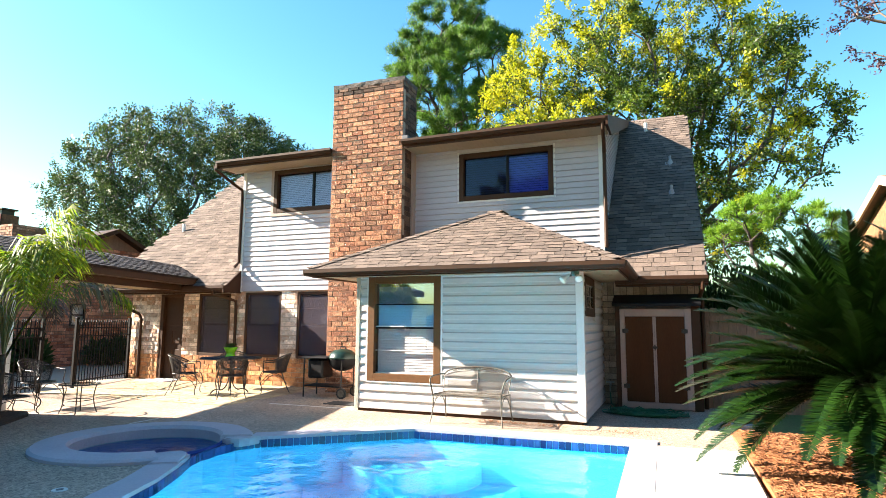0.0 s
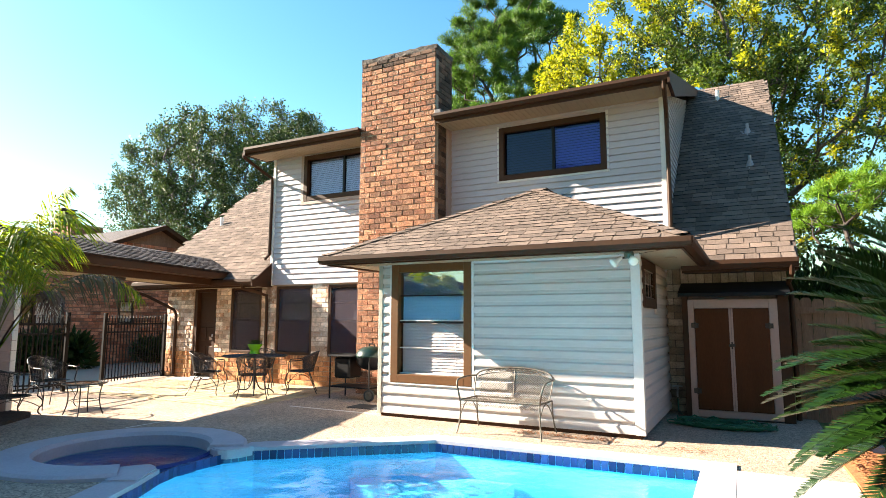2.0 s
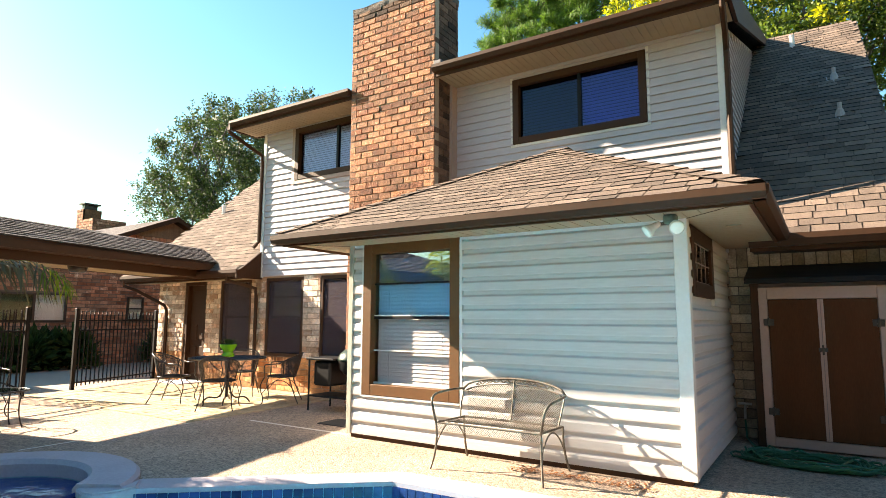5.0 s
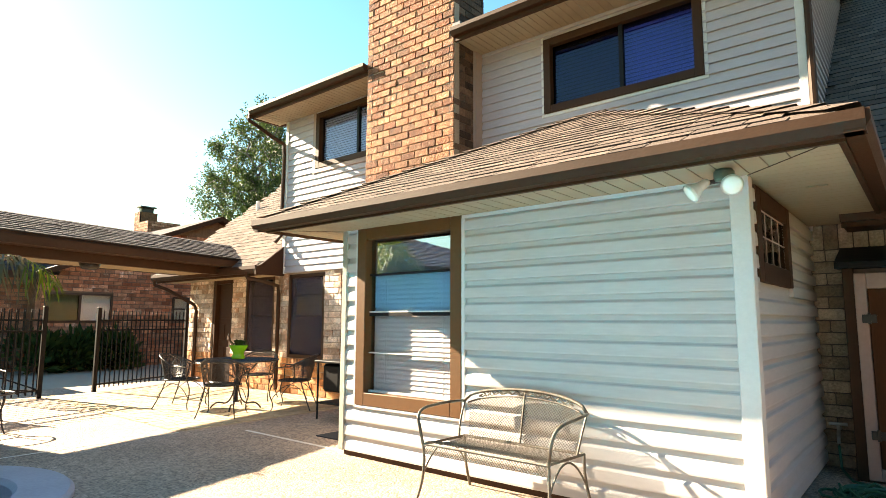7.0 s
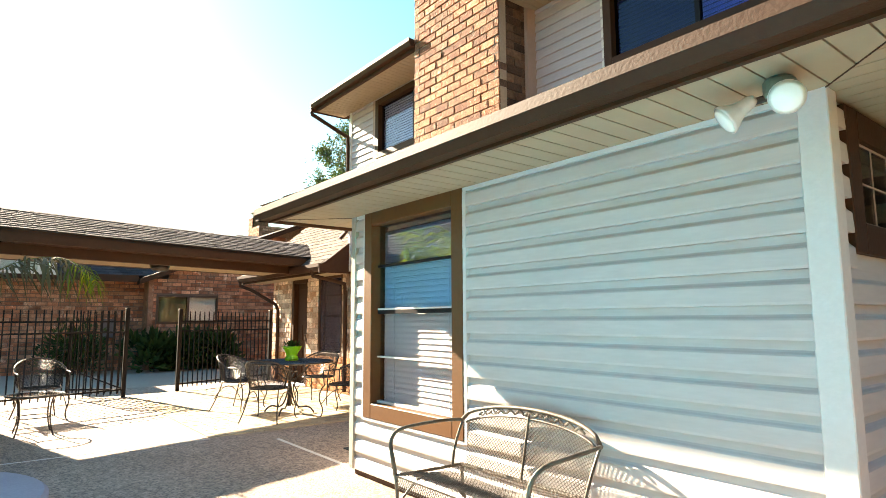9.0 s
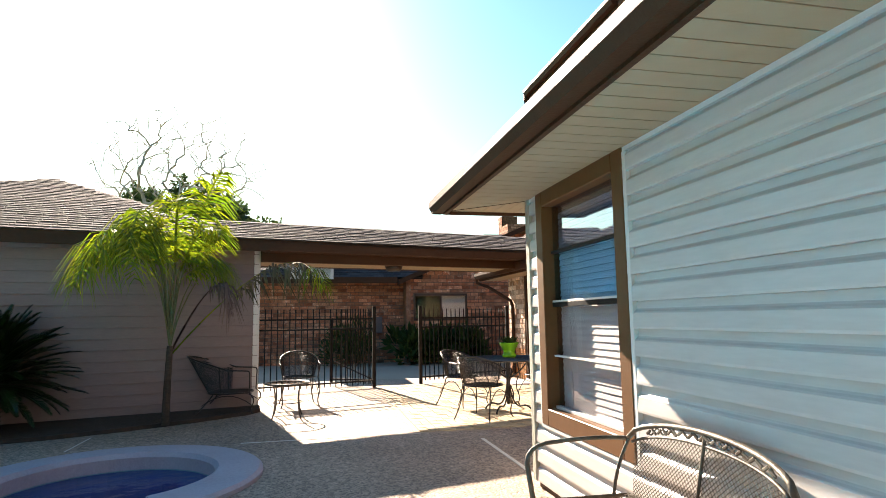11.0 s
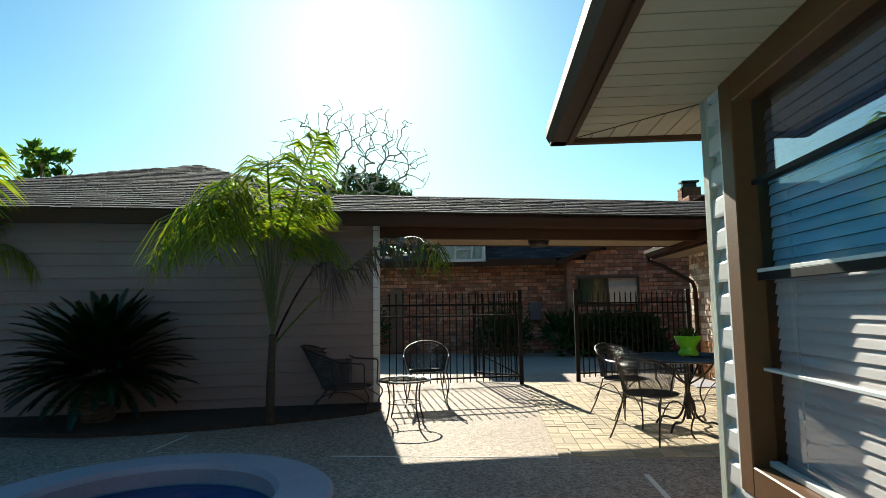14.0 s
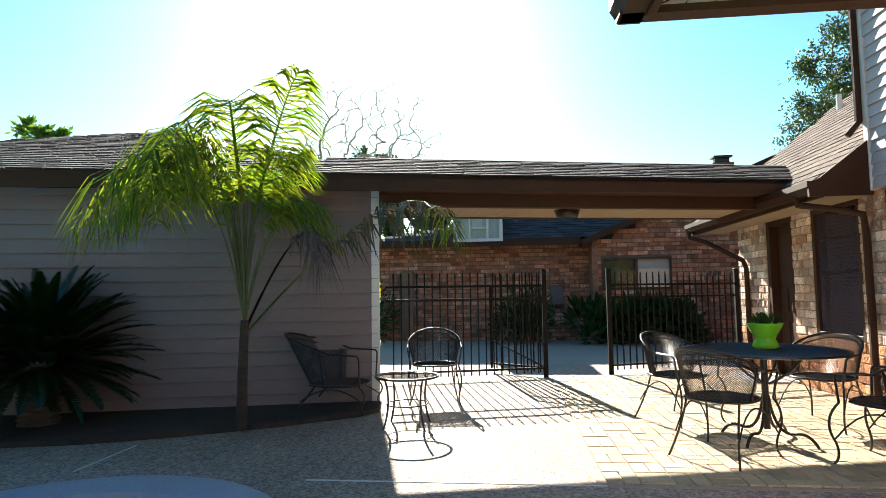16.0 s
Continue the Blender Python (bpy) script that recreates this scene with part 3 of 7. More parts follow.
def shingles(parent, origin, along, up, inside, length, rise, mat="shingle", single=0, tab=0.31, course=0.145):
    """Courses of shingle tabs on a roof plane. along and up are unit vectors in the plane; inside(u, v) says where the roof is."""
    o, a, p = Vector(origin), Vector(along), Vector(up)
    nrm = a.cross(p).normalized()
    vs, fs, made = [], [], 0
    rows = int(rise / course)
    for r in range(rows + 1):
        u = -tab * shingle_rng.random()
        v0 = r * course
        while u < length:
            w = tab * shingle_rng.uniform(0.6, 1.1)
            u0, u1 = u + 0.006, u + w - 0.006
            u += w
            c = (u0 + u1) / 2
            if not inside(c, v0 + course * 0.5):
                continue
            while u1 - u0 > 0.04 and not inside(u0, v0 + course * 0.5):
                u0 += 0.02
            while u1 - u0 > 0.04 and not inside(u1, v0 + course * 0.5):
                u1 -= 0.02
            drop = shingle_rng.uniform(-0.012, 0.012)
            lift = shingle_rng.uniform(0.012, 0.018) if mat == "shingle_dark" else shingle_rng.uniform(0.009, 0.015)
            corners = []
            for uu, vv, hh in ((u0, v0 + drop, lift), (u1, v0 + drop, lift), (u1, v0 + course + 0.03, 0.003), (u0, v0 + course + 0.03, 0.003), (u0, v0 + drop, 0.0), (u1, v0 + drop, 0.0)):
                corners.append(o + a * uu + p * vv + nrm * hh)
            faces = [(0, 1, 2, 3), (4, 5, 1, 0), (5, 2, 1), (4, 0, 3)]
            if made < single:
                me = bpy.data.meshes.new("shingle")
                me.from_pydata(corners, [], faces)
                me.materials.append(M[mat])
                me.materials.append(M["shingle_edge"])
                me.polygons[1].material_index = 1
                ob = new("shingle", me)
                ob.parent = parent
                made += 1
            else:
                i = len(vs)
                vs += corners
                fs += [tuple(i + k for k in f) for f in faces]
    if vs:
        me = bpy.data.meshes.new("shingles")
        me.from_pydata([tuple(v) for v in vs], [], fs)
        me.materials.append(M[mat])
        me.materials.append(M["shingle_edge"])
        me.polygons.foreach_set("material_index", [0, 1, 0, 0] * (len(fs) // 4))
        rest = new("shingles", me)
        rest.parent = parent
        rest["kind"] = "stuff"


def plate(name, outline, holes, z0, z1, mat, parent=None):
    """A flat slab with holes, from z0 up to z1."""
    bm = bmesh.new()
    rings = []
    for loop in (outline, *holes):
        rings.append([bm.verts.new((x, y, z1)) for x, y in loop])
    edges = [bm.edges.new((r[i], r[(i + 1) % len(r)])) for r in rings for i in range(len(r))]
    bmesh.ops.triangle_fill(bm, edges=edges, use_beauty=True)
    bm.normal_update()
    for f in bm.faces:
        if f.normal.z < 0:
            f.normal_flip()
    if z0 < z1:
        for r in rings:
            low = [bm.verts.new((v.co.x, v.co.y, z0)) for v in r]
            for i in range(len(r)):
                j = (i + 1) % len(r)
                bm.faces.new((r[i], r[j], low[j], low[i]))
    me = bpy.data.meshes.new(name)
    bm.to_mesh(me)
    bm.free()
    me.materials.append(M[mat])
    ob = new(name, me)
    if parent:
        ob.parent = parent
    return ob


def offset(loop, d):
    """The loop (anticlockwise) moved outwards by d."""
    out, n = [], len(loop)
    for i in range(n):
        p, q, r = (Vector(loop[k % n]) for k in (i - 1, i, i + 1))
        e, f = (q - p).normalized(), (r - q).normalized()
        a, b = Vector((e.y, -e.x)), Vector((f.y, -f.x))
        m = (a + b)
        m = m / max(m.length_squared, 0.5) * 2
        out.append(tuple(q + m * d))
    return out


# ---- ground, deck and pool ----
SPA, SPA_R, SPA_OUT = (-5.92, 5.48), 0.84, 1.20


def arc(c, r, a, b, n):
    return [(c[0] + r * math.cos(radians(a + (b - a) * i / n)), c[1] + r * math.sin(radians(a + (b - a) * i / n))) for i in range(n + 1)]


POOL = [(-0.55, 7.60), (-3.34, 7.50), (-4.86, 6.22), (-5.02, 5.95), (-5.04, 5.45), (-4.92, 5.12), (-4.70, 4.75), (-4.45, 4.25), (-4.25, 3.72), (-3.9, 3.1), (-3.4, 2.5), (-2.7, 2.0), (-1.9, 1.75), (-0.45, 1.7)]
POOL_OUT = offset(POOL, 0.30)
spa_in = arc(SPA, SPA_R, 0, 352, 44)
spa_hole = arc(SPA, SPA_OUT - 0.02, 0, 352, 44)

ground = structure(plate("ground", [(-400, -400), (400, -400), (400, 400), (-400, 400)], [[(-8, 0.9), (0.2, 0.9), (0.2, 8.2), (-8, 8.2)]], -0.06, -0.06, "grass"), "short green lawn round the house", "ground")
# the hole that pool and spa share in the deck
share = [p for p in POOL_OUT if not (p[0] < -4.55 and 4.4 < p[1] < 6.45)]
i0 = 1
DECK_HOLE = share[:i0 + 1] + arc(SPA, SPA_OUT - 0.03, 38, 318, 40) + share[i0 + 1:]
deck = structure(plate("deck", [(-9.7, -3), (0.68, -3), (0.68, 11.4), (-13.3, 11.4), (-13.3, 5.0), (-9.7, 6.2)], [DECK_HOLE], -0.08, 0.0, "aggregate"), "exposed aggregate concrete pool deck with pale joints", "deck")
driveway = structure(plate("driveway", [(-18.3, -20), (-13.3, -20), (-13.3, 24), (-18.3, 24)], [], -0.05, -0.012, "concrete"), "pale concrete driveway beyond the iron fence", "driveway")

pool = structure(empty("pool"), "swimming pool with pale coping and blue tile band", "pool")
basin = bmesh.new()
rim = [basin.verts.new((x, y, -0.02)) for x, y in POOL]
mid = [basin.verts.new((x, y, -1.0)) for x, y in POOL]
floor_c = basin.verts.new((-2.4, 4.6, -1.35))
for i in range(len(POOL)):
    j = (i + 1) % len(POOL)
    basin.faces.new((rim[i], rim[j], mid[j], mid[i]))
    basin.faces.new((mid[i], mid[j], floor_c))
part("basin", basin, "plaster", pool)
steps = bmesh.new()
for k, (r, z) in enumerate(((0.95, -0.35), (1.45, -0.6), (1.95, -0.85))):
    prism(steps, [(-3.34, 7.48)] + arc((-3.34, 7.48), r, -139, 2, 12), "z", -1.2, z)
part("step", steps, "plaster", pool)
# coping all round but where the spa spills over a tiled dam
cop = plate("coping", POOL[5:] + POOL[:3] + (POOL_OUT[5:] + POOL_OUT[:3])[::-1], [], -0.05, 0.018, "coping", pool)
for poly in ([(-5.27, 4.965), (-5.19, 5.09), (-5.11, 5.18), (-5.0, 5.12), (-4.92, 5.10), (-4.70, 4.75), (-4.96, 4.6), (-4.985, 4.735)], [(-5.23, 5.955), (-5.15, 5.92), (-5.05, 5.90), (-4.95, 5.93), (-4.885, 6.04), (-4.86, 6.22), POOL_OUT[2], (-4.935, 6.155)]):
    tip = prisms(poly, "z", -0.06, 0.034)
    bmesh.ops.bevel(tip, geom=[e for e in tip.edges if all(v.co.z > 0 for v in e.verts)], offset=0.012, segments=2, affect="EDGES")
    part("coping_end", tip, "coping", pool)
water_mat = bpy.data.materials.new("pool_water")
water_mat.use_nodes = True
wnt = water_mat.node_tree
wnt.nodes.remove(wnt.nodes["Principled BSDF"])
wt, wg, wm, wf, wno, wb, wc = (wnt.nodes.new(k) for k in ("ShaderNodeBsdfTransparent", "ShaderNodeBsdfGlossy", "ShaderNodeMixShader", "ShaderNodeLayerWeight", "ShaderNodeTexNoise", "ShaderNodeBump", "ShaderNodeTexCoord"))
wt.inputs["Color"].default_value = (0.34, 0.94, 1.0, 1)
wg.inputs["Roughness"].default_value = 0.10
wno.inputs["Scale"].default_value, wno.inputs["Detail"].default_value = 3.2, 3.0
wb.inputs["Strength"].default_value, wb.inputs["Distance"].default_value = 0.45, 0.05
wnt.links.new(wc.outputs["Object"], wno.inputs["Vector"])
wnt.links.new(wno.outputs["Fac"], wb.inputs["Height"])
for n in (wg, wf):
    wnt.links.new(wb.outputs["Normal"], n.inputs["Normal"])
for a, b in ((schlick(wnt, wf, 0.02), wm.inputs[0]), (wt.outputs[0], wm.inputs[1]), (wg.outputs[0], wm.inputs[2]), (wm.outputs[0], wnt.nodes["Material Output"].inputs["Surface"])):
    wnt.links.new(a, b)
M["water"] = water_mat
plate("water", POOL, [], -0.085, -0.085, "water", pool).visible_shadow = False
# waterline tiles, one by one along the rim
tile_mesh = mesh_of("tile", unit_box(0.04), "tile")
made = 0
for i in range(len(POOL)):
    p, q = Vector(POOL[i]), Vector(POOL[(i + 1) % len(POOL)])
    d = q - p
    if max(p.x, q.x) > -0.5 and i > 2:
        continue
    n = max(1, round(d.length / 0.078))
    for k in range(n):
        c = p + d * (k + 0.5) / n
        ob = new("tile", tile_mesh)
        ob.parent = pool
        ob.location, ob.scale = (c.x, c.y, -0.066), (d.length / n - 0.005, 0.016, 0.094)
        ob.rotation_euler = (0, 0, math.atan2(d.y, d.x))

spa = structure(empty("spa"), "round spa with pale coping ring beside the pool", "spa")
sb = bmesh.new()
lathe(sb, [(0.30, -0.9), (0.48, -0.9), (0.50, -0.5), (SPA_R, -0.48), (SPA_R, 0.0)], *SPA, seg=44)
for f in [f for f in sb.faces if len(f.verts) > 4 and f.calc_center_median().z > -0.2]:
    sb.faces.remove(f)
part("basin", sb, "plaster_dark", spa)
ring = bmesh.new()
lo_a, hi_a = 34, 322
prof = [(SPA_R - 0.02, -0.1), (SPA_R - 0.03, 0.02), (SPA_R, 0.06), (SPA_OUT - 0.03, 0.055), (SPA_OUT, 0.03), (SPA_OUT, -0.1)]
rows = []
for k in range(49):
    a = radians(lo_a + (hi_a - lo_a) * k / 48)
    rows.append([ring.verts.new((SPA[0] + r * math.cos(a), SPA[1] + r * math.sin(a), z)) for r, z in prof])
for a, b in zip(rows, rows[1:]):
    for k in range(len(prof)):
        j = (k + 1) % len(prof)
        ring.faces.new((a[k], b[k], b[j], a[j]))
ring.faces.new(rows[0])
ring.faces.new(rows[-1][::-1])
part("coping", ring, "coping", spa)
dam = bmesh.new()
prism(dam, arc(SPA, SPA_R - 0.02, -40, 36, 10) + arc(SPA, SPA_OUT - 0.30, 36, -40, 10), "z", -0.12, -0.034)
part("spillway", dam, "tile", spa)
plate("water", spa_in, [], -0.09, -0.09, "water", spa).visible_shadow = False

brick_patio_edge = structure(part("edging", boxes((-7.235, -7.215, 6.35, 8.26, -0.03, 0.004), (-8.02, -7.30, 4.66, 4.675, -0.03, 0.004), (-6.75, -5.05, 8.82, 8.86, -0.02, 0.004), bevel=0.003), "strip"), "pale expansion strips in the deck", "edging")
structure(part("edging", boxes((-7.25, -7.20, 8.26, 11.2, -0.03, 0.003), (-12.0, -7.26, 8.20, 8.23, -0.03, 0.003), bevel=0.001), "joint"), "sandy joints round the paved patio", "edging")
pool_side = structure(part("pavement", boxes((-0.30, 0.66, -2.9, 7.62, -0.02, 0.015), bevel=0.004), "deck"), "pale smooth concrete paving beside the pool", "pavement")
bed_right = structure(plate("mulch_bed", [(0.70, -3), (7.5, -3), (7.5, 9.05), (0.62, 9.05), (0.72, 6.0)], [], -0.08, 0.03, "mulch"), "planting bed covered with orange bark mulch", "bed")
bed_left = structure(plate("planting_bed", [(-9.8, -4.5), (-8.0, -4.5), (-7.9, 2.3), (-7.86, 3.6), (-8.0, 4.2), (-8.28, 4.85), (-8.7, 5.6), (-9.15, 6.22), (-9.4, 6.36), (-9.8, 6.3)], [], -0.05, 0.045, "earth"), "dark earth planting bed along the garage", "bed")

# ---- main house ----
WALL, SUNW = 11.28, 8.77
# lower brick wall with door and windows
LOW = [(-12.08, -11.32, 0.02, 2.12), (-10.84, -9.88, 0.63, 2.12), (-9.44, -8.42, 0.63, 2.12), (-7.98, -6.82, 0.63, 2.12)]
brick_wall("wall_south_base", pose(0, WALL + 0.02, 0), -13.05, -6.82, 0.0, 0.624, LOW, depth=0.2, label="orange brick base course of the house wall", single=300, mat="brick_orange", joint="joint")
brick_wall("wall_south", pose(0, WALL + 0.02, 0), -13.05, -6.82, 0.624, 2.15, LOW, depth=0.2, label="whitewashed reddish brick lower wall of the house", single=300, mat="brick_mixed", joint="joint")
brick_wall("wall_end", pose(-13.05, WALL + 0.03, 0, 0, 0, -90), -6, 0.0, 0.0, 2.3, (), depth=0.2, label="brick end wall of the house", single=0)
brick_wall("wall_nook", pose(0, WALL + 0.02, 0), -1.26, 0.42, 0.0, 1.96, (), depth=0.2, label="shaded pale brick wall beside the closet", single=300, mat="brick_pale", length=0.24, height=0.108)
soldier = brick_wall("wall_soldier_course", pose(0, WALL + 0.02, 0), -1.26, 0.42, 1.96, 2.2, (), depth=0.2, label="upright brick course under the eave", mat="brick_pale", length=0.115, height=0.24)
core = structure(part("wall_back", boxes((-13.0, 0.4, 21.5, 21.7, 0, 2.6), (0.3, 0.42, 11.5, 21.6, 0, 2.4), (-6.8, -1.3, 11.3, 11.45, 0, 2.4)), "siding"), "plain back and inner walls of the house", "wall")

UP_HOLES = [(-8.72, -6.95, 3.98, 5.0), (-4.06, -2.10, 3.93, 4.93)]
siding("wall_upper", pose(0, WALL, 0), -9.56, -1.22, 2.15, 5.1, 0.118, "siding_upper_shaded", UP_HOLES, "white lap siding on the upper storey", lap=0.022, clap=True)
DORMER_SIDE = [(0.0, 2.55), (0.0, 5.12), (5.3, 6.80)]


def dormer_span(z):
    """How far back the dormer's side reaches at the height z."""
    return max(0.0, (z - 5.12) / 0.314), (z - 2.55) / 0.80


siding("wall_upper_east", pose(-1.22, WALL, 0, 0, 0, 90), 0.0, 5.4, 2.62, 6.75, 0.118, "siding_upper_shaded", (), "white lap siding on the dormer's side", top=dormer_span, outline=DORMER_SIDE, lap=0.022, clap=True)
siding("wall_upper_west", pose(-9.56, WALL, 0, 0, 0, -90), -5.4, 0.0, 2.62, 6.75, 0.118, "siding_upper_shaded", (), "white lap siding on the dormer's side", top=lambda z: tuple(-v for v in dormer_span(z)[::-1]), outline=[(-u, z) for u, z in DORMER_SIDE], lap=0.022, clap=True)
structure(part("corner_trim", boxes((-9.62, -9.545, WALL - 0.032, WALL + 0.03, 2.14, 5.08), bevel=0.004), "trim_white"), "white corner trim of the upper storey", "trim")
structure(part("corner_trim", boxes((-1.235, -1.16, WALL - 0.032, WALL + 0.03, 2.5, 5.08), bevel=0.004), "trim_white"), "white corner trim of the upper storey", "trim")

# main roof: a steep plane with a wide dormer cut out of it
SL = 0.797
RX0, RX1, EY, EZ = -13.62, 0.55, 10.80, 2.26
RIDGE_Y = 16.88
RIDGE_Z = EZ + SL * (RIDGE_Y - EY)
roof = structure(empty("roof_main"), "steep brown asphalt shingle roof with wide dormer", "roof")


def roof_strip(x0, x1, y0=EY):
    bm = bmesh.new()
    z0 = EZ + SL * (y0 - EY)
    prism(bm, [(y0, z0 - 0.02), (y0, z0), (RIDGE_Y, RIDGE_Z), (RIDGE_Y, RIDGE_Z - 0.12), (y0 + 0.1, z0 - 0.02)], "x", x0, x1)
    return bm


part("roof_deck", roof_strip(RX0, -9.58), "shingle", roof)
part("roof_deck", roof_strip(-1.22, RX1), "shingle", roof)
back = bmesh.new()
prism(back, [(RIDGE_Y, RIDGE_Z), (RIDGE_Y + 6.1, EZ), (RIDGE_Y + 6.1, EZ - 0.1), (RIDGE_Y, RIDGE_Z - 0.12)], "x", RX0, RX1)
part("roof_deck", back, "shingle", roof)
gable = bmesh.new()
for x in (RX0 + 0.35, RX1 - 0.3):
    prism(gable, [(WALL + 0.2, 2.0), (RIDGE_Y, RIDGE_Z - 0.25), (RIDGE_Y + 5.6, 2.0)], "x", x, x + 0.1)
part("gable", gable, "brown", roof)
su = Vector((0, 1, SL)).normalized()
rise = (RIDGE_Y - EY) * math.sqrt(1 + SL * SL)
shingles(roof, (RX0, EY - 0.02, EZ), (1, 0, 0), su, lambda u, v: u < 4.02, 4.04, rise)
shingles(roof, (-1.2, EY - 0.02, EZ), (1, 0, 0), su, lambda u, v: 0 < u < 1.75, 1.75, rise, single=0)
# dormer roof with its eave, soffit and gutter
DY, DZ = 10.72, 5.20
dormer_roof = structure(empty("roof_dormer"), "low sloped dormer roof with brown eave", "roof")
for x0, x1 in ((-9.9, -6.80), (-5.10, -1.02)):
    part("roof_deck", prisms([(DY, DZ), (RIDGE_Y, RIDGE_Z + 0.03), (RIDGE_Y, RIDGE_Z - 0.1), (DY, DZ - 0.03)], "x", x0, x1), "shingle_dark", dormer_roof)
    part("gutter", prisms([(DY - 0.09, DZ - 0.12), (DY - 0.02, DZ - 0.12), (DY - 0.02, DZ - 0.02), (DY - 0.12, DZ - 0.01), (DY - 0.12, DZ - 0.06)], "x", x0, x1), "brown", dormer_roof)
    part("fascia", boxes((x0, x1, DY - 0.02, DY + 0.02, DZ - 0.17, DZ - 0.035)), "brown", dormer_roof)
    sof = boxes((x0 + 0.02, x1 - 0.02, DY + 0.02, WALL, DZ - 0.165, DZ - 0.145))
    for k in range(int((x1 - x0) / 0.1)):
        box(sof, x0 + 0.03 + k * 0.1, x0 + 0.115 + k * 0.1, DY + 0.02, WALL - 0.02, DZ - 0.171, DZ - 0.164)
    part("soffit", sof, "soffit", dormer_roof)
part("roof_deck", prisms([(11.40, DZ + 0.20), (RIDGE_Y, RIDGE_Z + 0.03), (RIDGE_Y, RIDGE_Z - 0.1), (11.40, DZ + 0.1)], "x", -6.80, -5.10), "shingle_dark", dormer_roof)
for x, o in ((-1.02, 0.0), (-9.9, -0.04)):
    part("rake_board", prisms([(DY - 0.1, DZ - 0.18), (DY - 0.1, DZ), (RIDGE_Y, RIDGE_Z + 0.05), (RIDGE_Y, RIDGE_Z - 0.12), (DY + 0.6, DZ - 0.17)], "x", x + o, x + o + 0.04), "brown", dormer_roof)
structure(part("dormer_back", boxes((-9.5, -1.3, 16.0, 16.1, 2.2, 6.2), (-9.5, -1.3, 13.6, 13.7, 2.2, 5.4), (-9.5, -1.3, 11.5, 13.6, 3.5, 3.55)), "dark_room"), "dim upper room behind the windows", "wall")
# lower eaves of the steep roof
for x0, x1 in ((RX0, -9.58), (-0.95, RX1)):
    part("gutter", prisms([(EY - 0.10, EZ - 0.13), (EY - 0.02, EZ - 0.13), (EY - 0.02, EZ - 0.01), (EY - 0.13, EZ), (EY - 0.13, EZ - 0.06)], "x", x0, x1), "brown", roof)
    part("fascia", boxes((x0, x1, EY - 0.02, EY + 0.02, EZ - 0.17, EZ - 0.02)), "brown", roof)
    part("soffit", boxes((x0, x1, EY + 0.02, WALL + 0.02, EZ - 0.15, EZ - 0.13)), "soffit" if x0 < -5 else "brown", roof)
part("eave_return", prisms([(EY - 0.12, EZ - 0.16), (EY - 0.12, EZ - 0.02), (EY - 0.02, EZ + 0.02), (WALL, EZ + SL * (WALL - EY) + 0.03), (WALL, EZ - 0.16)], "x", -9.60, -9.565), "brown", roof)

# chimney
CH = (-6.80, -5.10, 10.70, 11.39, 6.52)
chimney = tagged(empty("chimney", pose(0, 0, 0)), "tall reddish brick chimney with sooty mortar cap", "chimney")
brick_wall("front", pose(0, CH[2], 0), CH[0], CH[1], 0.0, CH[4] - 0.172, (), depth=0.1, parent=chimney, mat="brick_chimney", joint="joint")
brick_wall("sooty_top", pose(0, CH[2], 0), CH[0], CH[1], CH[4] - 0.172, CH[4], (), depth=0.1, single=0, parent=chimney, mat="brick_soot_shade")
# east side: soot plus its shade, both put into the brick colour
brick_wall("side", pose(CH[1] - 0.01, CH[2], 0, 0, 0, 90), 0.0, CH[3] - CH[2], 2.2, CH[4], (), depth=0.1, single=200, parent=chimney, mat="brick_soot_shade")
brick_wall("side", pose(CH[0] + 0.01, CH[3], 0, 0, 0, -90), 0.0, CH[3] - CH[2], 0.0, CH[4], (), depth=0.1, single=0, parent=chimney)
part("core", boxes((CH[0] + 0.1, CH[1] - 0.1, CH[2] + 0.1, CH[3], 0, CH[4])), "mortar", chimney)
capb = bmesh.new()
box(capb, CH[0] - 0.005, CH[1] + 0.005, CH[2] - 0.005, CH[3] + 0.01, CH[4] - 0.02, CH[4] + 0.08)
bmesh.ops.subdivide_edges(capb, edges=capb.edges[:], cuts=14, use_grid_fill=True)
for v in capb.verts:
    v.co += noise.noise_vector(v.co * 9) * 0.022
part("mortar_cap", capb, material("sooty_mortar", (0.09, 0.075, 0.065), 0.95, spread=0.4, grain=20, patch=5, bump=0.8), chimney, "sooty rough mortar cap")
part("flashing", boxes((-5.12, -4.98, 10.68, 11.36, 5.14, 5.29), bevel=0.01), "flashing", chimney, "grey metal flashing")
structure(part("flashing_boards", boxes((-5.10, -5.05, 11.12, WALL, 2.5, 5.05)), "trim_pink"), "faded boxed corner between chimney and wall", "trim")

# ---- sunroom ----
SX0, SX1 = -4.94, -1.26
SWIN = (-4.76, -3.46, 0.49, 2.20)
siding("wall_sunroom", pose(0, SUNW, 0), SX0, SX1, 0.05, 2.2, 0.1433, "siding", [SWIN], "white dutch lap siding on the sunroom", lap=0.032)
siding("wall_sunroom_east", pose(SX1, SUNW, 0, 0, 0, 90), 0.0, 2.5, 0.05, 2.2, 0.1433, "siding", [(0.16, 1.30, 1.55, 2.17)], "white dutch lap siding on the sunroom's side", lap=0.032)
siding("wall_sunroom_west", pose(SX0, SUNW, 0, 0, 0, -90), -2.5, 0.0, 0.05, 2.2, 0.1433, "siding", (), "white dutch lap siding on the sunroom's side", lap=0.032)
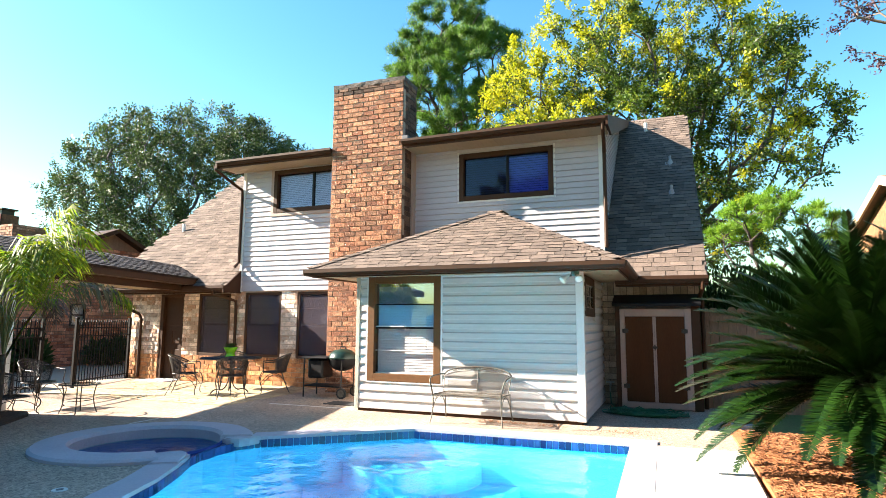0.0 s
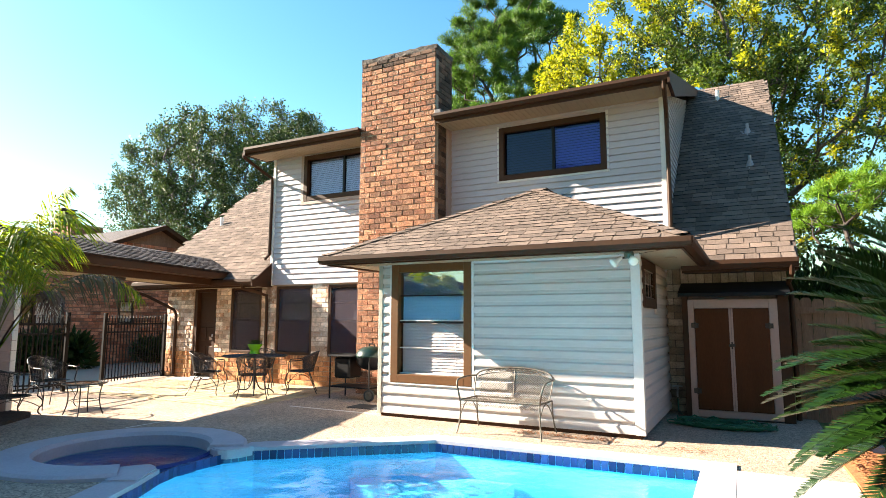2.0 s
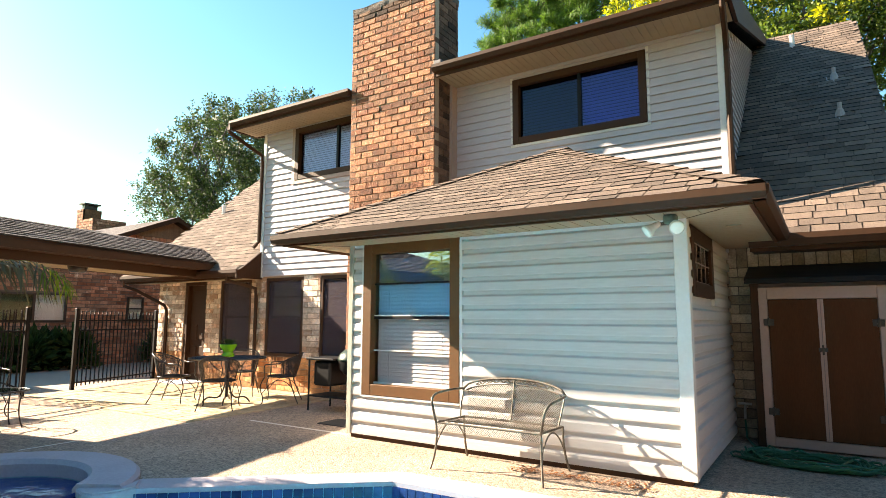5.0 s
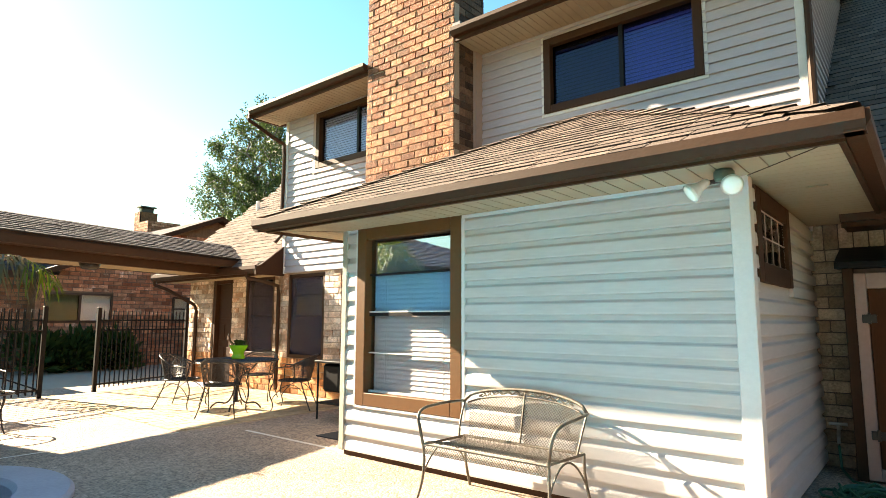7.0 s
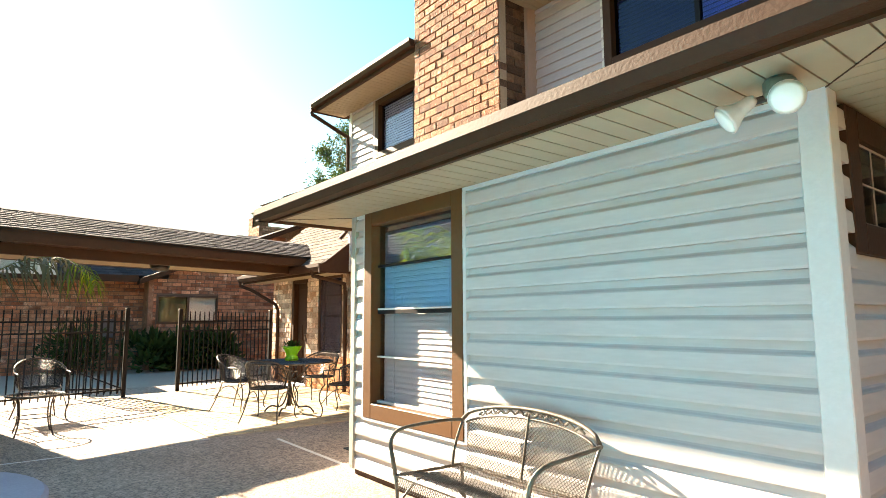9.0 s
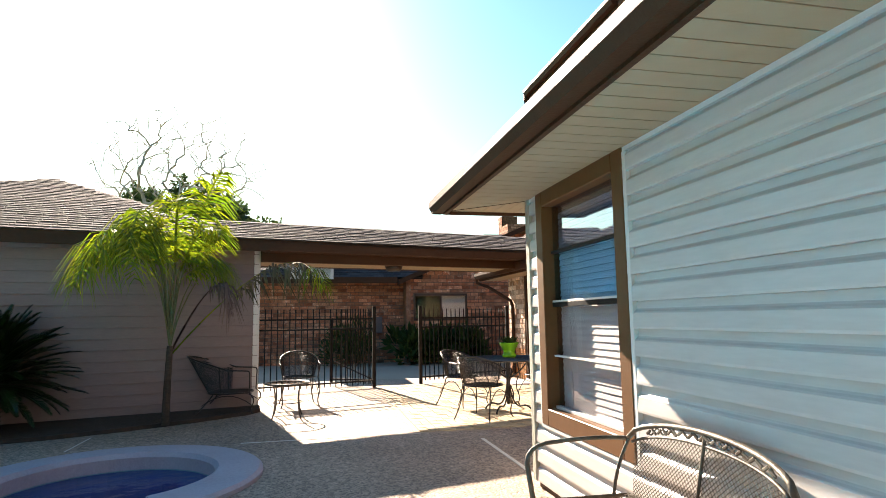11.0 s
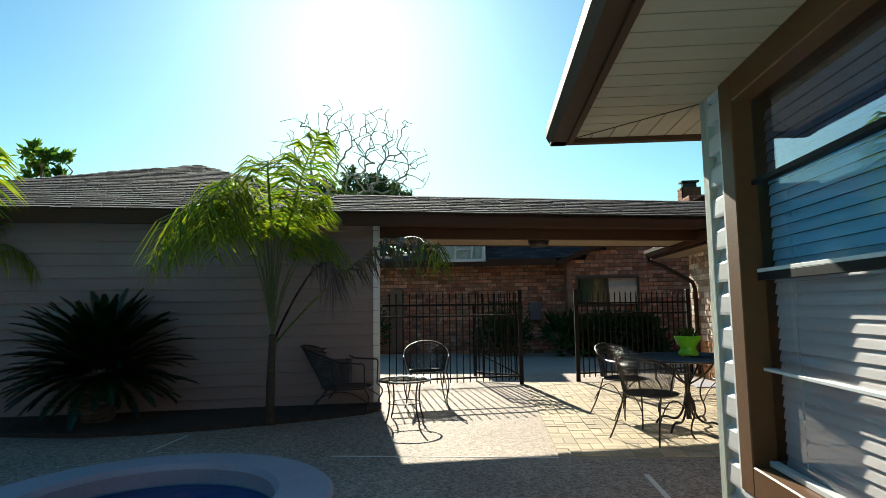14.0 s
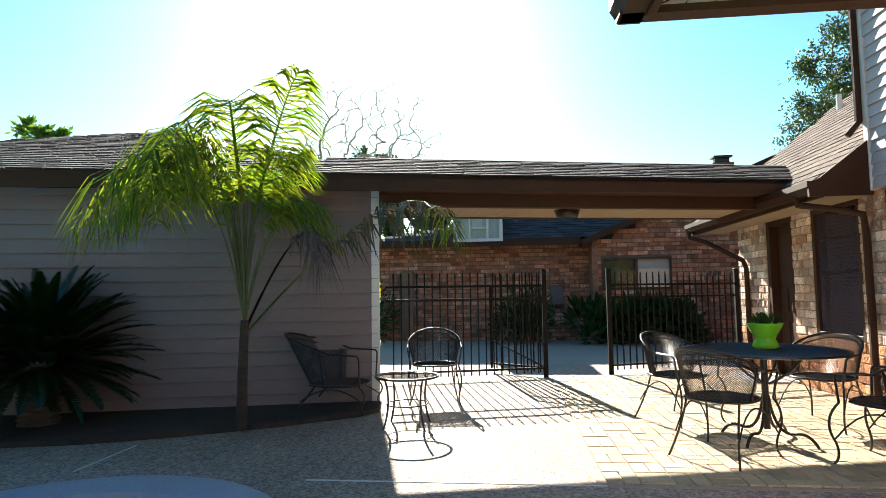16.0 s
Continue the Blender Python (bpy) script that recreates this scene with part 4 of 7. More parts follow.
for x0, x1 in ((SX0 - 0.040, SX0 + 0.030), (SX1 - 0.075, SX1 + 0.040)):
    structure(part("corner_trim", boxes((x0, x1, SUNW - 0.040, SUNW + 0.06, 0.045, 2.2), bevel=0.005), "trim_white" if x0 > -4 else "corner_board"), "pale corner post of the sunroom", "trim")
structure(part("sunroom_sill", boxes((SX0 + 0.01, SX1 - 0.01, SUNW - 0.005, SUNW + 0.1, 0.0, 0.05)), "brown"), "dark base below the sunroom siding", "trim")
structure(part("sunroom_floor", boxes((SX0 + 0.1, SX1 - 0.1, SUNW + 0.1, WALL, 0.02, 0.06)), "dark_room"), "dim sunroom floor", "floor")
structure(part("sunroom_ceiling", boxes((SX0 + 0.1, SX1 - 0.1, SUNW + 0.1, WALL, 2.2, 2.23)), "dark_room"), "dim sunroom ceiling", "ceiling")
# hip roof
QX0, QX1, QY, QZ = -5.59, -0.60, 8.11, 2.28
HW = (QX1 - QX0) / 2
QS = 0.5
apex_z = QZ + QS * HW
hip = structure(empty("roof_sunroom"), "brown asphalt shingle hip roof over the sunroom", "roof")
hb = bmesh.new()
c = [hb.verts.new(p) for p in ((QX0, QY, QZ), (QX1, QY, QZ), (QX1, WALL, QZ), (QX0, WALL, QZ), (QX0 + HW, QY + HW, apex_z), (QX0 + HW, WALL, apex_z))]
d = [hb.verts.new(p) for p in ((QX0, QY, QZ - 0.03), (QX1, QY, QZ - 0.03), (QX1, WALL, QZ - 0.03), (QX0, WALL, QZ - 0.03))]
for f in ((c[0], c[1], c[4]), (c[1], c[2], c[5], c[4]), (c[0], c[4], c[5], c[3]), (d[0], d[1], c[1], c[0]), (d[1], d[2], c[2], c[1]), (d[3], d[0], c[0], c[3]), (d[0], d[3], d[2], d[1])):
    hb.faces.new(f)
part("roof_deck", hb, "shingle", hip)
hs = math.sqrt(1 + QS * QS)
shingles(hip, (QX0, QY - 0.02, QZ), (1, 0, 0), Vector((0, 1, QS)).normalized(), lambda u, v: v / hs < u < 2 * HW - v / hs, 2 * HW, HW * hs, single=290)
shingles(hip, (QX1 + 0.02, QY, QZ), (0, 1, 0), Vector((-1, 0, QS)).normalized(), lambda u, v: v / hs < u < WALL - QY, WALL - QY, HW * hs)
shingles(hip, (QX0 - 0.02, WALL, QZ), (0, -1, 0), Vector((1, 0, QS)).normalized(), lambda u, v: 0 < u < WALL - QY - v / hs, WALL - QY, HW * hs)
for sx in (1, -1):
    x0 = QX0 if sx > 0 else QX1
    n = 17
    vs, fs = [], []
    for k in range(n):
        a, b = Vector((x0, QY, QZ + 0.024)), Vector((QX0 + HW, QY + HW, apex_z + 0.024))
        p, q = a.lerp(b, k / n), a.lerp(b, (k + 1.15) / n)
        w1, w2 = Vector((sx * -0.02, 0.145, -0.004)), Vector((sx * 0.145, -0.02, -0.004))
        i = len(vs)
        vs += [p + w1 + Vector((0, 0, 0.012)), p + Vector((0, 0, 0.022)), p + w2 + Vector((0, 0, 0.012)), q + w1, q + Vector((0, 0, 0.006)), q + w2]
        fs += [(i, i + 1, i + 4, i + 3), (i + 1, i + 2, i + 5, i + 4)]
    me = bpy.data.meshes.new("hip_cap")
    me.from_pydata([tuple(v) for v in vs], [], fs)
    me.materials.append(M["shingle"])
    ob = new("hip_cap", me)
    ob.parent = hip
gp = [(-0.10, -0.10), (-0.02, -0.10), (-0.02, 0.0), (-0.13, 0.005), (-0.13, -0.05)]
part("gutter", prisms([(QY + 0.09 + a, QZ + b) for a, b in gp], "x", QX0 - 0.02, QX1 + 0.02), "brown", hip)
part("gutter", prisms([(QX1 - 0.09 - a, QZ + b) for a, b in gp], "y", QY - 0.02, WALL - 0.55), "brown", hip)
part("gutter", prisms([(QX0 + 0.09 + a, QZ + b) for a, b in gp], "y", QY - 0.02, WALL), "brown", hip)
part("fascia", boxes((QX0 + 0.1, QX1 - 0.1, QY + 0.07, QY + 0.10, QZ - 0.118, QZ - 0.03), (QX1 - 0.10, QX1 - 0.07, QY + 0.07, WALL, QZ - 0.118, QZ - 0.03), (QX0 + 0.07, QX0 + 0.1, QY + 0.07, WALL, QZ - 0.118, QZ - 0.03)), "brown", hip)
# soffit boards, cut on the mitre at both corners, with a thin dark seam along it
z = QZ - 0.078
OUT_Y, OUT_X0, OUT_X1 = QY + 0.1, QX0 + 0.1, QX1 - 0.1


def soffit_cut(x):
    """How far towards the wall a front board at x may reach."""
    over = (x - SX1) / (OUT_X1 - SX1) if x > SX1 else (SX0 - x) / (SX0 - OUT_X0) if x < SX0 else 0.0
    return SUNW - 0.002 - max(0.0, over) * (SUNW - OUT_Y)


x = OUT_X0
while x < OUT_X1 - 0.01:
    e = min(x + 0.122, OUT_X1)
    part("soffit_board", prisms([(x, OUT_Y), (e, OUT_Y), (e, max(OUT_Y + 0.004, soffit_cut(e))), (x, max(OUT_Y + 0.004, soffit_cut(x)))], "z", z - 0.012, z), "soffit", hip)
    x += 0.13
y = OUT_Y
while y < WALL - 0.05:
    e = min(y + 0.096, WALL)
    for wall_x, out_x in ((SX1, OUT_X1), (SX0, OUT_X0)):
        a, b = (wall_x + (out_x - wall_x) * min(1.0, max(0.0, (SUNW - v) / (SUNW - OUT_Y))) for v in (y, e))
        part("soffit_board", prisms([(a, y), (out_x + (0.003 if out_x > wall_x else -0.003), y), (out_x, e), (b, e)], "z", z - 0.012, z), "soffit", hip)
    y += 0.102
for wall_x, out_x in ((SX1, OUT_X1), (SX0, OUT_X0)):
    part("mitre_seam", tubes([(wall_x, SUNW, z - 0.013), (out_x, OUT_Y, z - 0.013)], r=0.0035, sides=5), "brown", hip)
part("soffit", boxes((OUT_X0, OUT_X1, OUT_Y, WALL, z + 0.001, z + 0.006)), "soffit", hip)
structure(part("trim_top", boxes((SX0, SX1, SUNW - 0.028, SUNW, 2.165, 2.19)), "trim_white"), "white trim under the soffit", "trim")


# ---- garage and breezeway, turned a little against the house ----
TURNED = pose(-9.80, 6.265, 0, 0, 0, 14.2)
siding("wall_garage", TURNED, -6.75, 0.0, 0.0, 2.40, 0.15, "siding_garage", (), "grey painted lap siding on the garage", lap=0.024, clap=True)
bpy.data.objects["wall_garage"].matrix_basis = TURNED @ pose(0, 0, 0.0, 0, 0, 90)
structure(part("corner_trim", boxes((-0.06, 0.025, -0.07, 0.02, 0.0, 2.40), bevel=0.004), "trim_white"), "pale corner trim of the garage", "trim").matrix_basis = TURNED
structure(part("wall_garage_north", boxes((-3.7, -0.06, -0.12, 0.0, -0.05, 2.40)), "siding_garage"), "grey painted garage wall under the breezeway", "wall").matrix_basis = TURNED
EX, gz, ga = 0.36, 2.45, (-3.62, -3.1, 3.95)
g_roof = structure(empty("roof_garage", TURNED), "dark shingle hip roof of the garage", "roof")
gb = bmesh.new()
GA, GB = 0.1, -7.0
p = [gb.verts.new(v) for v in ((EX, GA, gz), (EX, GB, gz), ga, (-3.9, GA, gz), (-3.9, GB, gz), (-3.9, ga[1], ga[2]))]
for f in ((p[0], p[2], p[1]), (p[0], p[3], p[5], p[2]), (p[1], p[2], p[5], p[4]), (p[3], p[4], p[5])):
    gb.faces.new(f)
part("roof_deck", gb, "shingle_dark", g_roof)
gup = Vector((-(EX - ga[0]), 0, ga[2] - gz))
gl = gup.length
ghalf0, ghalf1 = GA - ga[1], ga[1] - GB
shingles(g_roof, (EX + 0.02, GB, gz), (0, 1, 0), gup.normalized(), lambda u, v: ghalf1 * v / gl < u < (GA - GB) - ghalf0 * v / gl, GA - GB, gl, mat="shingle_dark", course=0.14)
part("fascia", boxes((EX - 0.04, EX, GB, 0.1, gz - 0.17, gz - 0.005)), "brown", g_roof)
part("soffit", boxes((0.0, EX - 0.04, GB, 0.1, gz - 0.10, gz - 0.08)), "soffit", g_roof)

bz_roof = structure(empty("roof_breezeway", TURNED), "dark shingle roof over the breezeway", "roof")
BZ, BRX, BRZ, BBX = 2.45, -0.58, 2.82, -1.27
Y0, Y1 = 0.0, 5.6
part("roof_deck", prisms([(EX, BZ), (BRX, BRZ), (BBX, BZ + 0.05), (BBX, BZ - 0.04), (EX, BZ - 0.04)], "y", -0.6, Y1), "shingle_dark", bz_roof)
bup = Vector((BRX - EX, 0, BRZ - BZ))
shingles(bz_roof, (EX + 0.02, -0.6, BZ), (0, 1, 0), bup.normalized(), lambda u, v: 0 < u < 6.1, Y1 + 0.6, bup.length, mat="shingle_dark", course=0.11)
part("fascia", boxes((EX - 0.03, EX, 0.1, 4.75, BZ - 0.16, BZ - 0.005)), "brown", bz_roof)
part("gutter", boxes((BBX, BBX + 0.03, Y0, 4.9, BZ - 0.2, BZ - 0.005)), "brown", bz_roof)
part("beam", boxes((EX - 0.36, EX - 0.26, 0.02, 4.85, BZ - 0.30, BZ - 0.05), (EX - 0.26, EX - 0.03, 0.02, 4.8, BZ - 0.16, BZ - 0.14), bevel=0.004), "brown", bz_roof)
part("beam", boxes((BBX + 0.03, BBX + 0.15, 0.02, 4.9, BZ - 0.26, BZ - 0.05), bevel=0.004), "brown", bz_roof)
cb = bmesh.new()
for k in range(49):
    y = 0.02 + k * 0.102
    box(cb, BBX + 0.15, EX - 0.36, y, y + 0.096, BZ - 0.255, BZ - 0.24)
box(cb, BBX + 0.15, EX - 0.36, 0.0, 5.0, BZ - 0.24, BZ - 0.23)
part("soffit", cb, "soffit", bz_roof, "tan boarded breezeway ceiling")

# ---- neighbours ----
NX = -18.6
nb = tagged(empty("neighbour_house"), "brown brick neighbouring house with dark shingle roof", "house")
NW, NW2 = (10.0, 11.65, 1.22, 2.0), (13.34, 13.86, 1.26, 1.98)
part("wall", boxes((NX - 0.1, NX + 0.64, 9.76, 9.89, -0.05, 2.46)), "brick_neighbour", nb)
brick_wall("wall", pose(NX, 0, 0, 0, 0, 90), 4.4, 9.8, -0.05, 2.5, (), depth=0.15, single=0, parent=nb, mat="brick_neighbour")
brick_wall("wall", pose(NX + 0.5, 0, 0, 0, 0, 90), 9.88, 18.0, -0.05, 2.46, [NW, NW2], depth=0.15, single=0, parent=nb, mat="brick_neighbour")
GAP, GLO = (14.65, 4.60), (9.5, 19.4)              # the gable: ridge, and where its rakes end
for k in range(6):
    z1 = 2.70 + k * 0.24
    brick_wall("wall", pose(NX + 0.5, 0, 0, 0, 0, 90), GLO[0] + (z1 - 2.42) / 0.423 + 0.12, GLO[1] - (z1 - 2.42) / 0.459 - 0.12, z1 - 0.24, z1, (), depth=0.15, single=0, parent=nb, mat="brick_neighbour")
for k in range(6):
    z1 = 3.90 + (k + 1) * 0.105
    y0, y1 = GLO[0] + (z1 - 2.42) / 0.423 + 0.1, GLO[1] - (z1 - 2.42) / 0.459 - 0.1
    part("board", prisms([(NX + 0.40, z1 - 0.105), (NX + 0.53, z1 - 0.105), (NX + 0.51, z1), (NX + 0.40, z1)], "y", y0, y1), "wood", nb)
nr = bmesh.new()
q = [nr.verts.new(v) for v in ((NX + 0.6, 4.0, 2.5), (NX + 0.6, 10.2, 2.5), (NX - 2.6, 15.0, 4.3), (NX - 2.6, 13.3, 4.3), (NX - 6, 4.0, 2.5), (NX - 6, 15.0, 2.5))]
for f in ((q[0], q[1], q[2], q[3]), (q[0], q[3], q[4]), (q[4], q[3], q[2], q[5]), (q[0], q[4], q[5], q[1]), (q[1], q[5], q[2])):
    nr.faces.new(f)
part("roof", nr, "shingle_dark", nb)
shingles(nb, (NX + 0.62, 4.0, 2.5), (0, 1, 0), Vector((-3.2, 0, 1.8)).normalized(), lambda u, v: v * 2.53 < u < 6.2 + v * 1.3, 11.0, 3.67, mat="shingle_dark", tab=0.4, course=0.16)
part("fascia", boxes((NX + 0.6, NX + 0.64, 4.0, 9.5, 2.33, 2.51)), "brown", nb)
part("rake", prisms([(9.5, 2.27), (9.5, 2.42), (14.65, 4.60), (19.4, 2.42), (19.4, 2.27), (14.65, 4.45)], "x", NX + 0.45, NX + 0.85), "brown", nb)
part("roof", prisms([(9.5, 2.4), (14.65, 4.58), (19.4, 2.4)], "x", NX - 8, NX + 0.39), "shingle_dark", nb)
for y0, y1, z0, z1 in (NW, NW2):
    w = part("window", boxes((NX + 0.47, NX + 0.53, y0, y1, z1 - 0.05, z1), (NX + 0.47, NX + 0.53, y0, y1, z0, z0 + 0.05), (NX + 0.47, NX + 0.53, y0, y0 + 0.05, z0 + 0.05, z1 - 0.05), (NX + 0.47, NX + 0.53, y1 - 0.05, y1, z0 + 0.05, z1 - 0.05)), "iron", nb)
    part("mullion", boxes((NX + 0.47, NX + 0.53, y0 + 0.05, y1 - 0.05, 1.60, 1.64) if y0 > 12 else (NX + 0.47, NX + 0.53, (y0 + y1) / 2 - 0.03, (y0 + y1) / 2 + 0.03, z0 + 0.05, z1 - 0.05)), "iron", w)
    part("blind", boxes((NX + 0.40, NX + 0.42, y0, y1, z0, z1)), "blind", w)
    part("insect_screen", boxes((NX + 0.50, NX + 0.503, y0 + 0.05, (y0 + y1) / 2 if y0 < 12 else y0 + 0.08, z0 + 0.05, z1 - 0.05)), "glass_tint", w)
    part("pane", boxes((NX + 0.49, NX + 0.495, y0 + 0.05, y1 - 0.05, z0 + 0.05, z1 - 0.05)), "glass", w)
# window standing in the neighbour's roof
RW0, RW1, RZ0, RZ1 = 6.40, 7.62, 2.45, 3.13
sk = part("roof_window", boxes((NX + 0.60, NX + 0.68, RW0, RW0 + 0.09, RZ0, RZ1), (NX + 0.60, NX + 0.68, RW1 - 0.09, RW1, RZ0, RZ1), (NX + 0.60, NX + 0.68, RW0 + 0.09, RW1 - 0.09, RZ0, RZ0 + 0.08), (NX + 0.60, NX + 0.68, RW0 + 0.09, RW1 - 0.09, RZ1 - 0.08, RZ1)), "trim_white", nb)
for y0, y1, z0, z1 in ((7.22, 7.28, RZ0 + 0.08, RZ1 - 0.08), (6.78, 6.83, RZ0 + 0.08, RZ1 - 0.08), (6.83, 7.22, RZ0 + 0.32, RZ0 + 0.36)):
    part("muntin", boxes((NX + 0.61, NX + 0.67, y0, y1, z0, z1), bevel=0.004), "trim_white", sk)
part("cheek", boxes((NX - 1.6, NX + 0.60, RW0, RW0 + 0.08, RZ0, RZ1), (NX - 1.6, NX + 0.60, RW1 - 0.08, RW1, RZ0, RZ1), (NX - 1.6, NX + 0.68, RW0 - 0.02, RW1 + 0.02, RZ1, RZ1 + 0.05)), "shingle_dark", sk)
part("pane", boxes((NX + 0.63, NX + 0.635, RW0 + 0.09, RW1 - 0.09, RZ0 + 0.08, RZ1 - 0.08)), "glass", sk)
# added white panel: puts the sky's brightness in the pane into colour
part("shade", boxes((NX + 0.56, NX + 0.57, RW0 + 0.09, RW1 - 0.09, RZ0 + 0.08, RZ1 - 0.08)), "blind", sk)
# its chimney
fc = part("chimney", boxes((-25.3, -24.0, 15.05, 16.35, 0.0, 5.2), (-25.3, -24.8, 15.05, 15.75, 5.2, 5.65)), "brick", nb)
brick_wall("chimney_face", pose(-24.0, 15.05, 0, 0, 0, 90), 0.0, 1.3, 3.2, 5.2, (), depth=0.05, single=0, parent=nb, mat="brick_neighbour")
brick_wall("chimney_face", pose(0, 15.04, 0), -25.3, -24.0, 3.2, 5.2, (), depth=0.05, single=0, parent=nb, mat="brick_neighbour")
brick_wall("chimney_face", pose(0, 15.04, 0), -25.3, -24.8, 5.2, 5.65, (), depth=0.05, single=0, parent=nb, mat="brick_neighbour")
part("chimney_cap", boxes((-25.15, -24.95, 15.15, 15.65, 5.65, 5.85), (-25.27, -24.83, 15.08, 15.72, 5.85, 5.91)), "iron", fc)
right = tagged(empty("side_house"), "orange brick side house with brown eave", "house")
part("wall", boxes((6.35, 12.0, 15.2, 27.4, -0.05, 3.9)), "brick", right)
part("gable", prisms([(15.2, 3.9), (21.3, 5.72), (27.4, 3.9)], "x", 6.35, 6.5), "brick", right)
part("roof", prisms([(14.6, 3.85), (14.6, 4.0), (21.3, 6.02), (28.0, 4.0), (28.0, 3.85), (21.3, 5.84)], "x", 6.08, 12.4), "shingle", right)
part("rake_board", prisms([(14.6, 3.72), (14.6, 3.98), (21.3, 6.0), (28.0, 3.98), (28.0, 3.72), (21.3, 5.72)], "x", 6.0, 6.07), "soffit", right)

# wooden fence beside the house
fence = structure(empty("wood_fence"), "weathered wooden board fence beside the house", "fence")
frng = random.Random(3)
x = 0.44
while x < 9.0:
    w = frng.uniform(0.135, 0.15)
    h = 1.73 + frng.uniform(-0.02, 0.02)
    bm = bmesh.new()
    prism(bm, [(x, -0.06), (x + w, -0.06), (x + w, h - 0.04), (x + w - 0.03, h), (x + 0.03, h), (x, h - 0.04)], "y", 11.6, 11.62)
    part("board", bm, "wood", fence)
    x += w + 0.006
part("rail", boxes((0.44, 9, 11.56, 11.6, 1.50, 1.59)), "wood", fence)
part("rail", boxes((0.44, 9, 11.56, 11.6, 0.76, 0.85)), "wood", fence)

# fence out of view, added to close the yard and block low sky light
back_fence = structure(empty("yard_fence"), "weathered wooden board fence, unseen, added to close the yard", "fence")
bf = bmesh.new()
x = -9.6
while x < 7.7:
    box(bf, x, x + 0.14, -5.02, -5.0, -0.06, 1.75 + frng.uniform(-0.02, 0.02))
    x += 0.146
y = -5.0
while y < 11.6:
    box(bf, 7.70, 7.72, y, y + 0.14, -0.06, 1.75 + frng.uniform(-0.02, 0.02))
    y += 0.146
part("boards", bf, "wood", back_fence)["kind"] = "stuff"
part("rail", boxes((-9.6, 7.7, -5.0, -4.96, 1.45, 1.54)), "wood", back_fence)
part("rail", boxes((7.66, 7.70, -4.95, 11.5, 1.45, 1.54)), "wood", back_fence)


# ---- windows and doors ----
def window(name, m, x0, x1, z0, z1, w, label, uprights=(), rails=(), blind=None, pane="glass", frame_mat="brown", deep=0.10, thin=0.025, room=0.5, slat=0.043, shut=0.0345, sill=False, screen=None, mull="black", lower=None, inset=0.0, band=None):
    """A window in a wall that looks along its own -y. blind: (z from, z to) of the slats behind the glass, or a list of (x0, x1, z0, z1)."""
    win = structure(empty(name, m), label, "window")
    fr = part("window_frame", boxes((x0, x0 + w, -0.038, deep, z0, z1), (x1 - w, x1, -0.038, deep, z0, z1), (x0 + w, x1 - w, -0.038, deep, z1 - w, z1), (x0 + w, x1 - w, -0.038, deep, z0, z0 + w), bevel=0.005), frame_mat, win)
    a, b, c, d = x0 + w, x1 - w, z0 + w, z1 - w
    xs = [a, *uprights, b]
    for u in uprights:
        part("mullion", boxes((u - thin, u + thin, 0.039 - inset if thin < 0.01 else 0.02, 0.08 if thin > 0.01 else 0.044 - inset, c, d), bevel=0.001), mull, win)
    for z, mat, t in rails:
        part("rail", boxes((a, b, 0.026 if not inset else 0.039 - inset, 0.06 if not inset else 0.044 - inset, z - t, z + t), bevel=0.001), mat, win)
    if screen:
        part("insect_screen", boxes((a, b, -0.012, -0.009, screen[0], screen[1])), "sun_screen", win)
    for k, (p, q) in enumerate(zip(xs, xs[1:])):
        ob = part("pane", boxes((p, q, 0.045 - inset, 0.048 - inset, band[0] if band else lower[0] if lower else c, d)), pane if isinstance(pane, str) else pane[k], win)
        ob.visible_shadow = False
        if band:
            part("pane", boxes((p, q, 0.050, 0.053, lower[0], band[0])), band[1], win).visible_shadow = False
        if lower:
            part("pane", boxes((p, q, 0.056, 0.059, c, lower[0])), lower[1], win).visible_shadow = False
    for bx0, bx1, bz0, bz1 in blind or ():
        bm = bmesh.new()
        z, tall = bz0, slat / shut
        while z < bz1:
            vs = [bm.verts.new((xx, 0.085 + yy, z + zz * tall)) for xx in (bx0, bx1) for yy, zz in ((-0.004, -0.013), (0.0, 0.004), (0.006, 0.017))]
            bm.faces.new((vs[0], vs[3], vs[4], vs[1]))
            bm.faces.new((vs[1], vs[4], vs[5], vs[2]))
            z += slat
        for xx in (bx0 + 0.15, bx1 - 0.15):
            box(bm, xx - 0.002, xx + 0.002, 0.082, 0.086, bz0, bz1)
        part("blind", bm, "blind", win)
    part("reveal", boxes((x0, x1, room, room + 0.02, z0, z1), (x0 - 0.02, x0, 0.12, room, z0, z1), (x1, x1 + 0.02, 0.12, room, z0, z1), (x0, x1, 0.12, room, z1, z1 + 0.02), (x0, x1, 0.12, room, z0 - 0.02, z0)), "dark_room", win)
    if sill:
        bm = bmesh.new()
        n = int((x1 - x0) / 0.085)
        for k in range(n):
            u = x0 + (k + 0.5) * (x1 - x0) / n
            box(bm, u - 0.037, u + 0.037, -0.05, 0.04, z0 - 0.10, z0 - 0.005, bevel=0.006)
        part("window_sill", bm, "brick", win, "brick sill set on edge")
    return win


window("window_1", pose(0, SUNW, 0), *SWIN, 0.12, "tall brown-framed sunroom window with white blinds", pane="glass_upper", lower=(1.352, "glass_screen"), band=(1.735, "glass_blue"), frame_mat="brown_frame", rails=((1.352, "black", 0.016), (1.376, "trim_white", 0.007), (1.735, "black", 0.010), (0.985, "trim_white", 0.006), (0.622, "trim_white", 0.010)), slat=0.044, shut=0.0302, blind=[(-4.62, -3.60, 0.64, 2.03)], room=1.2)
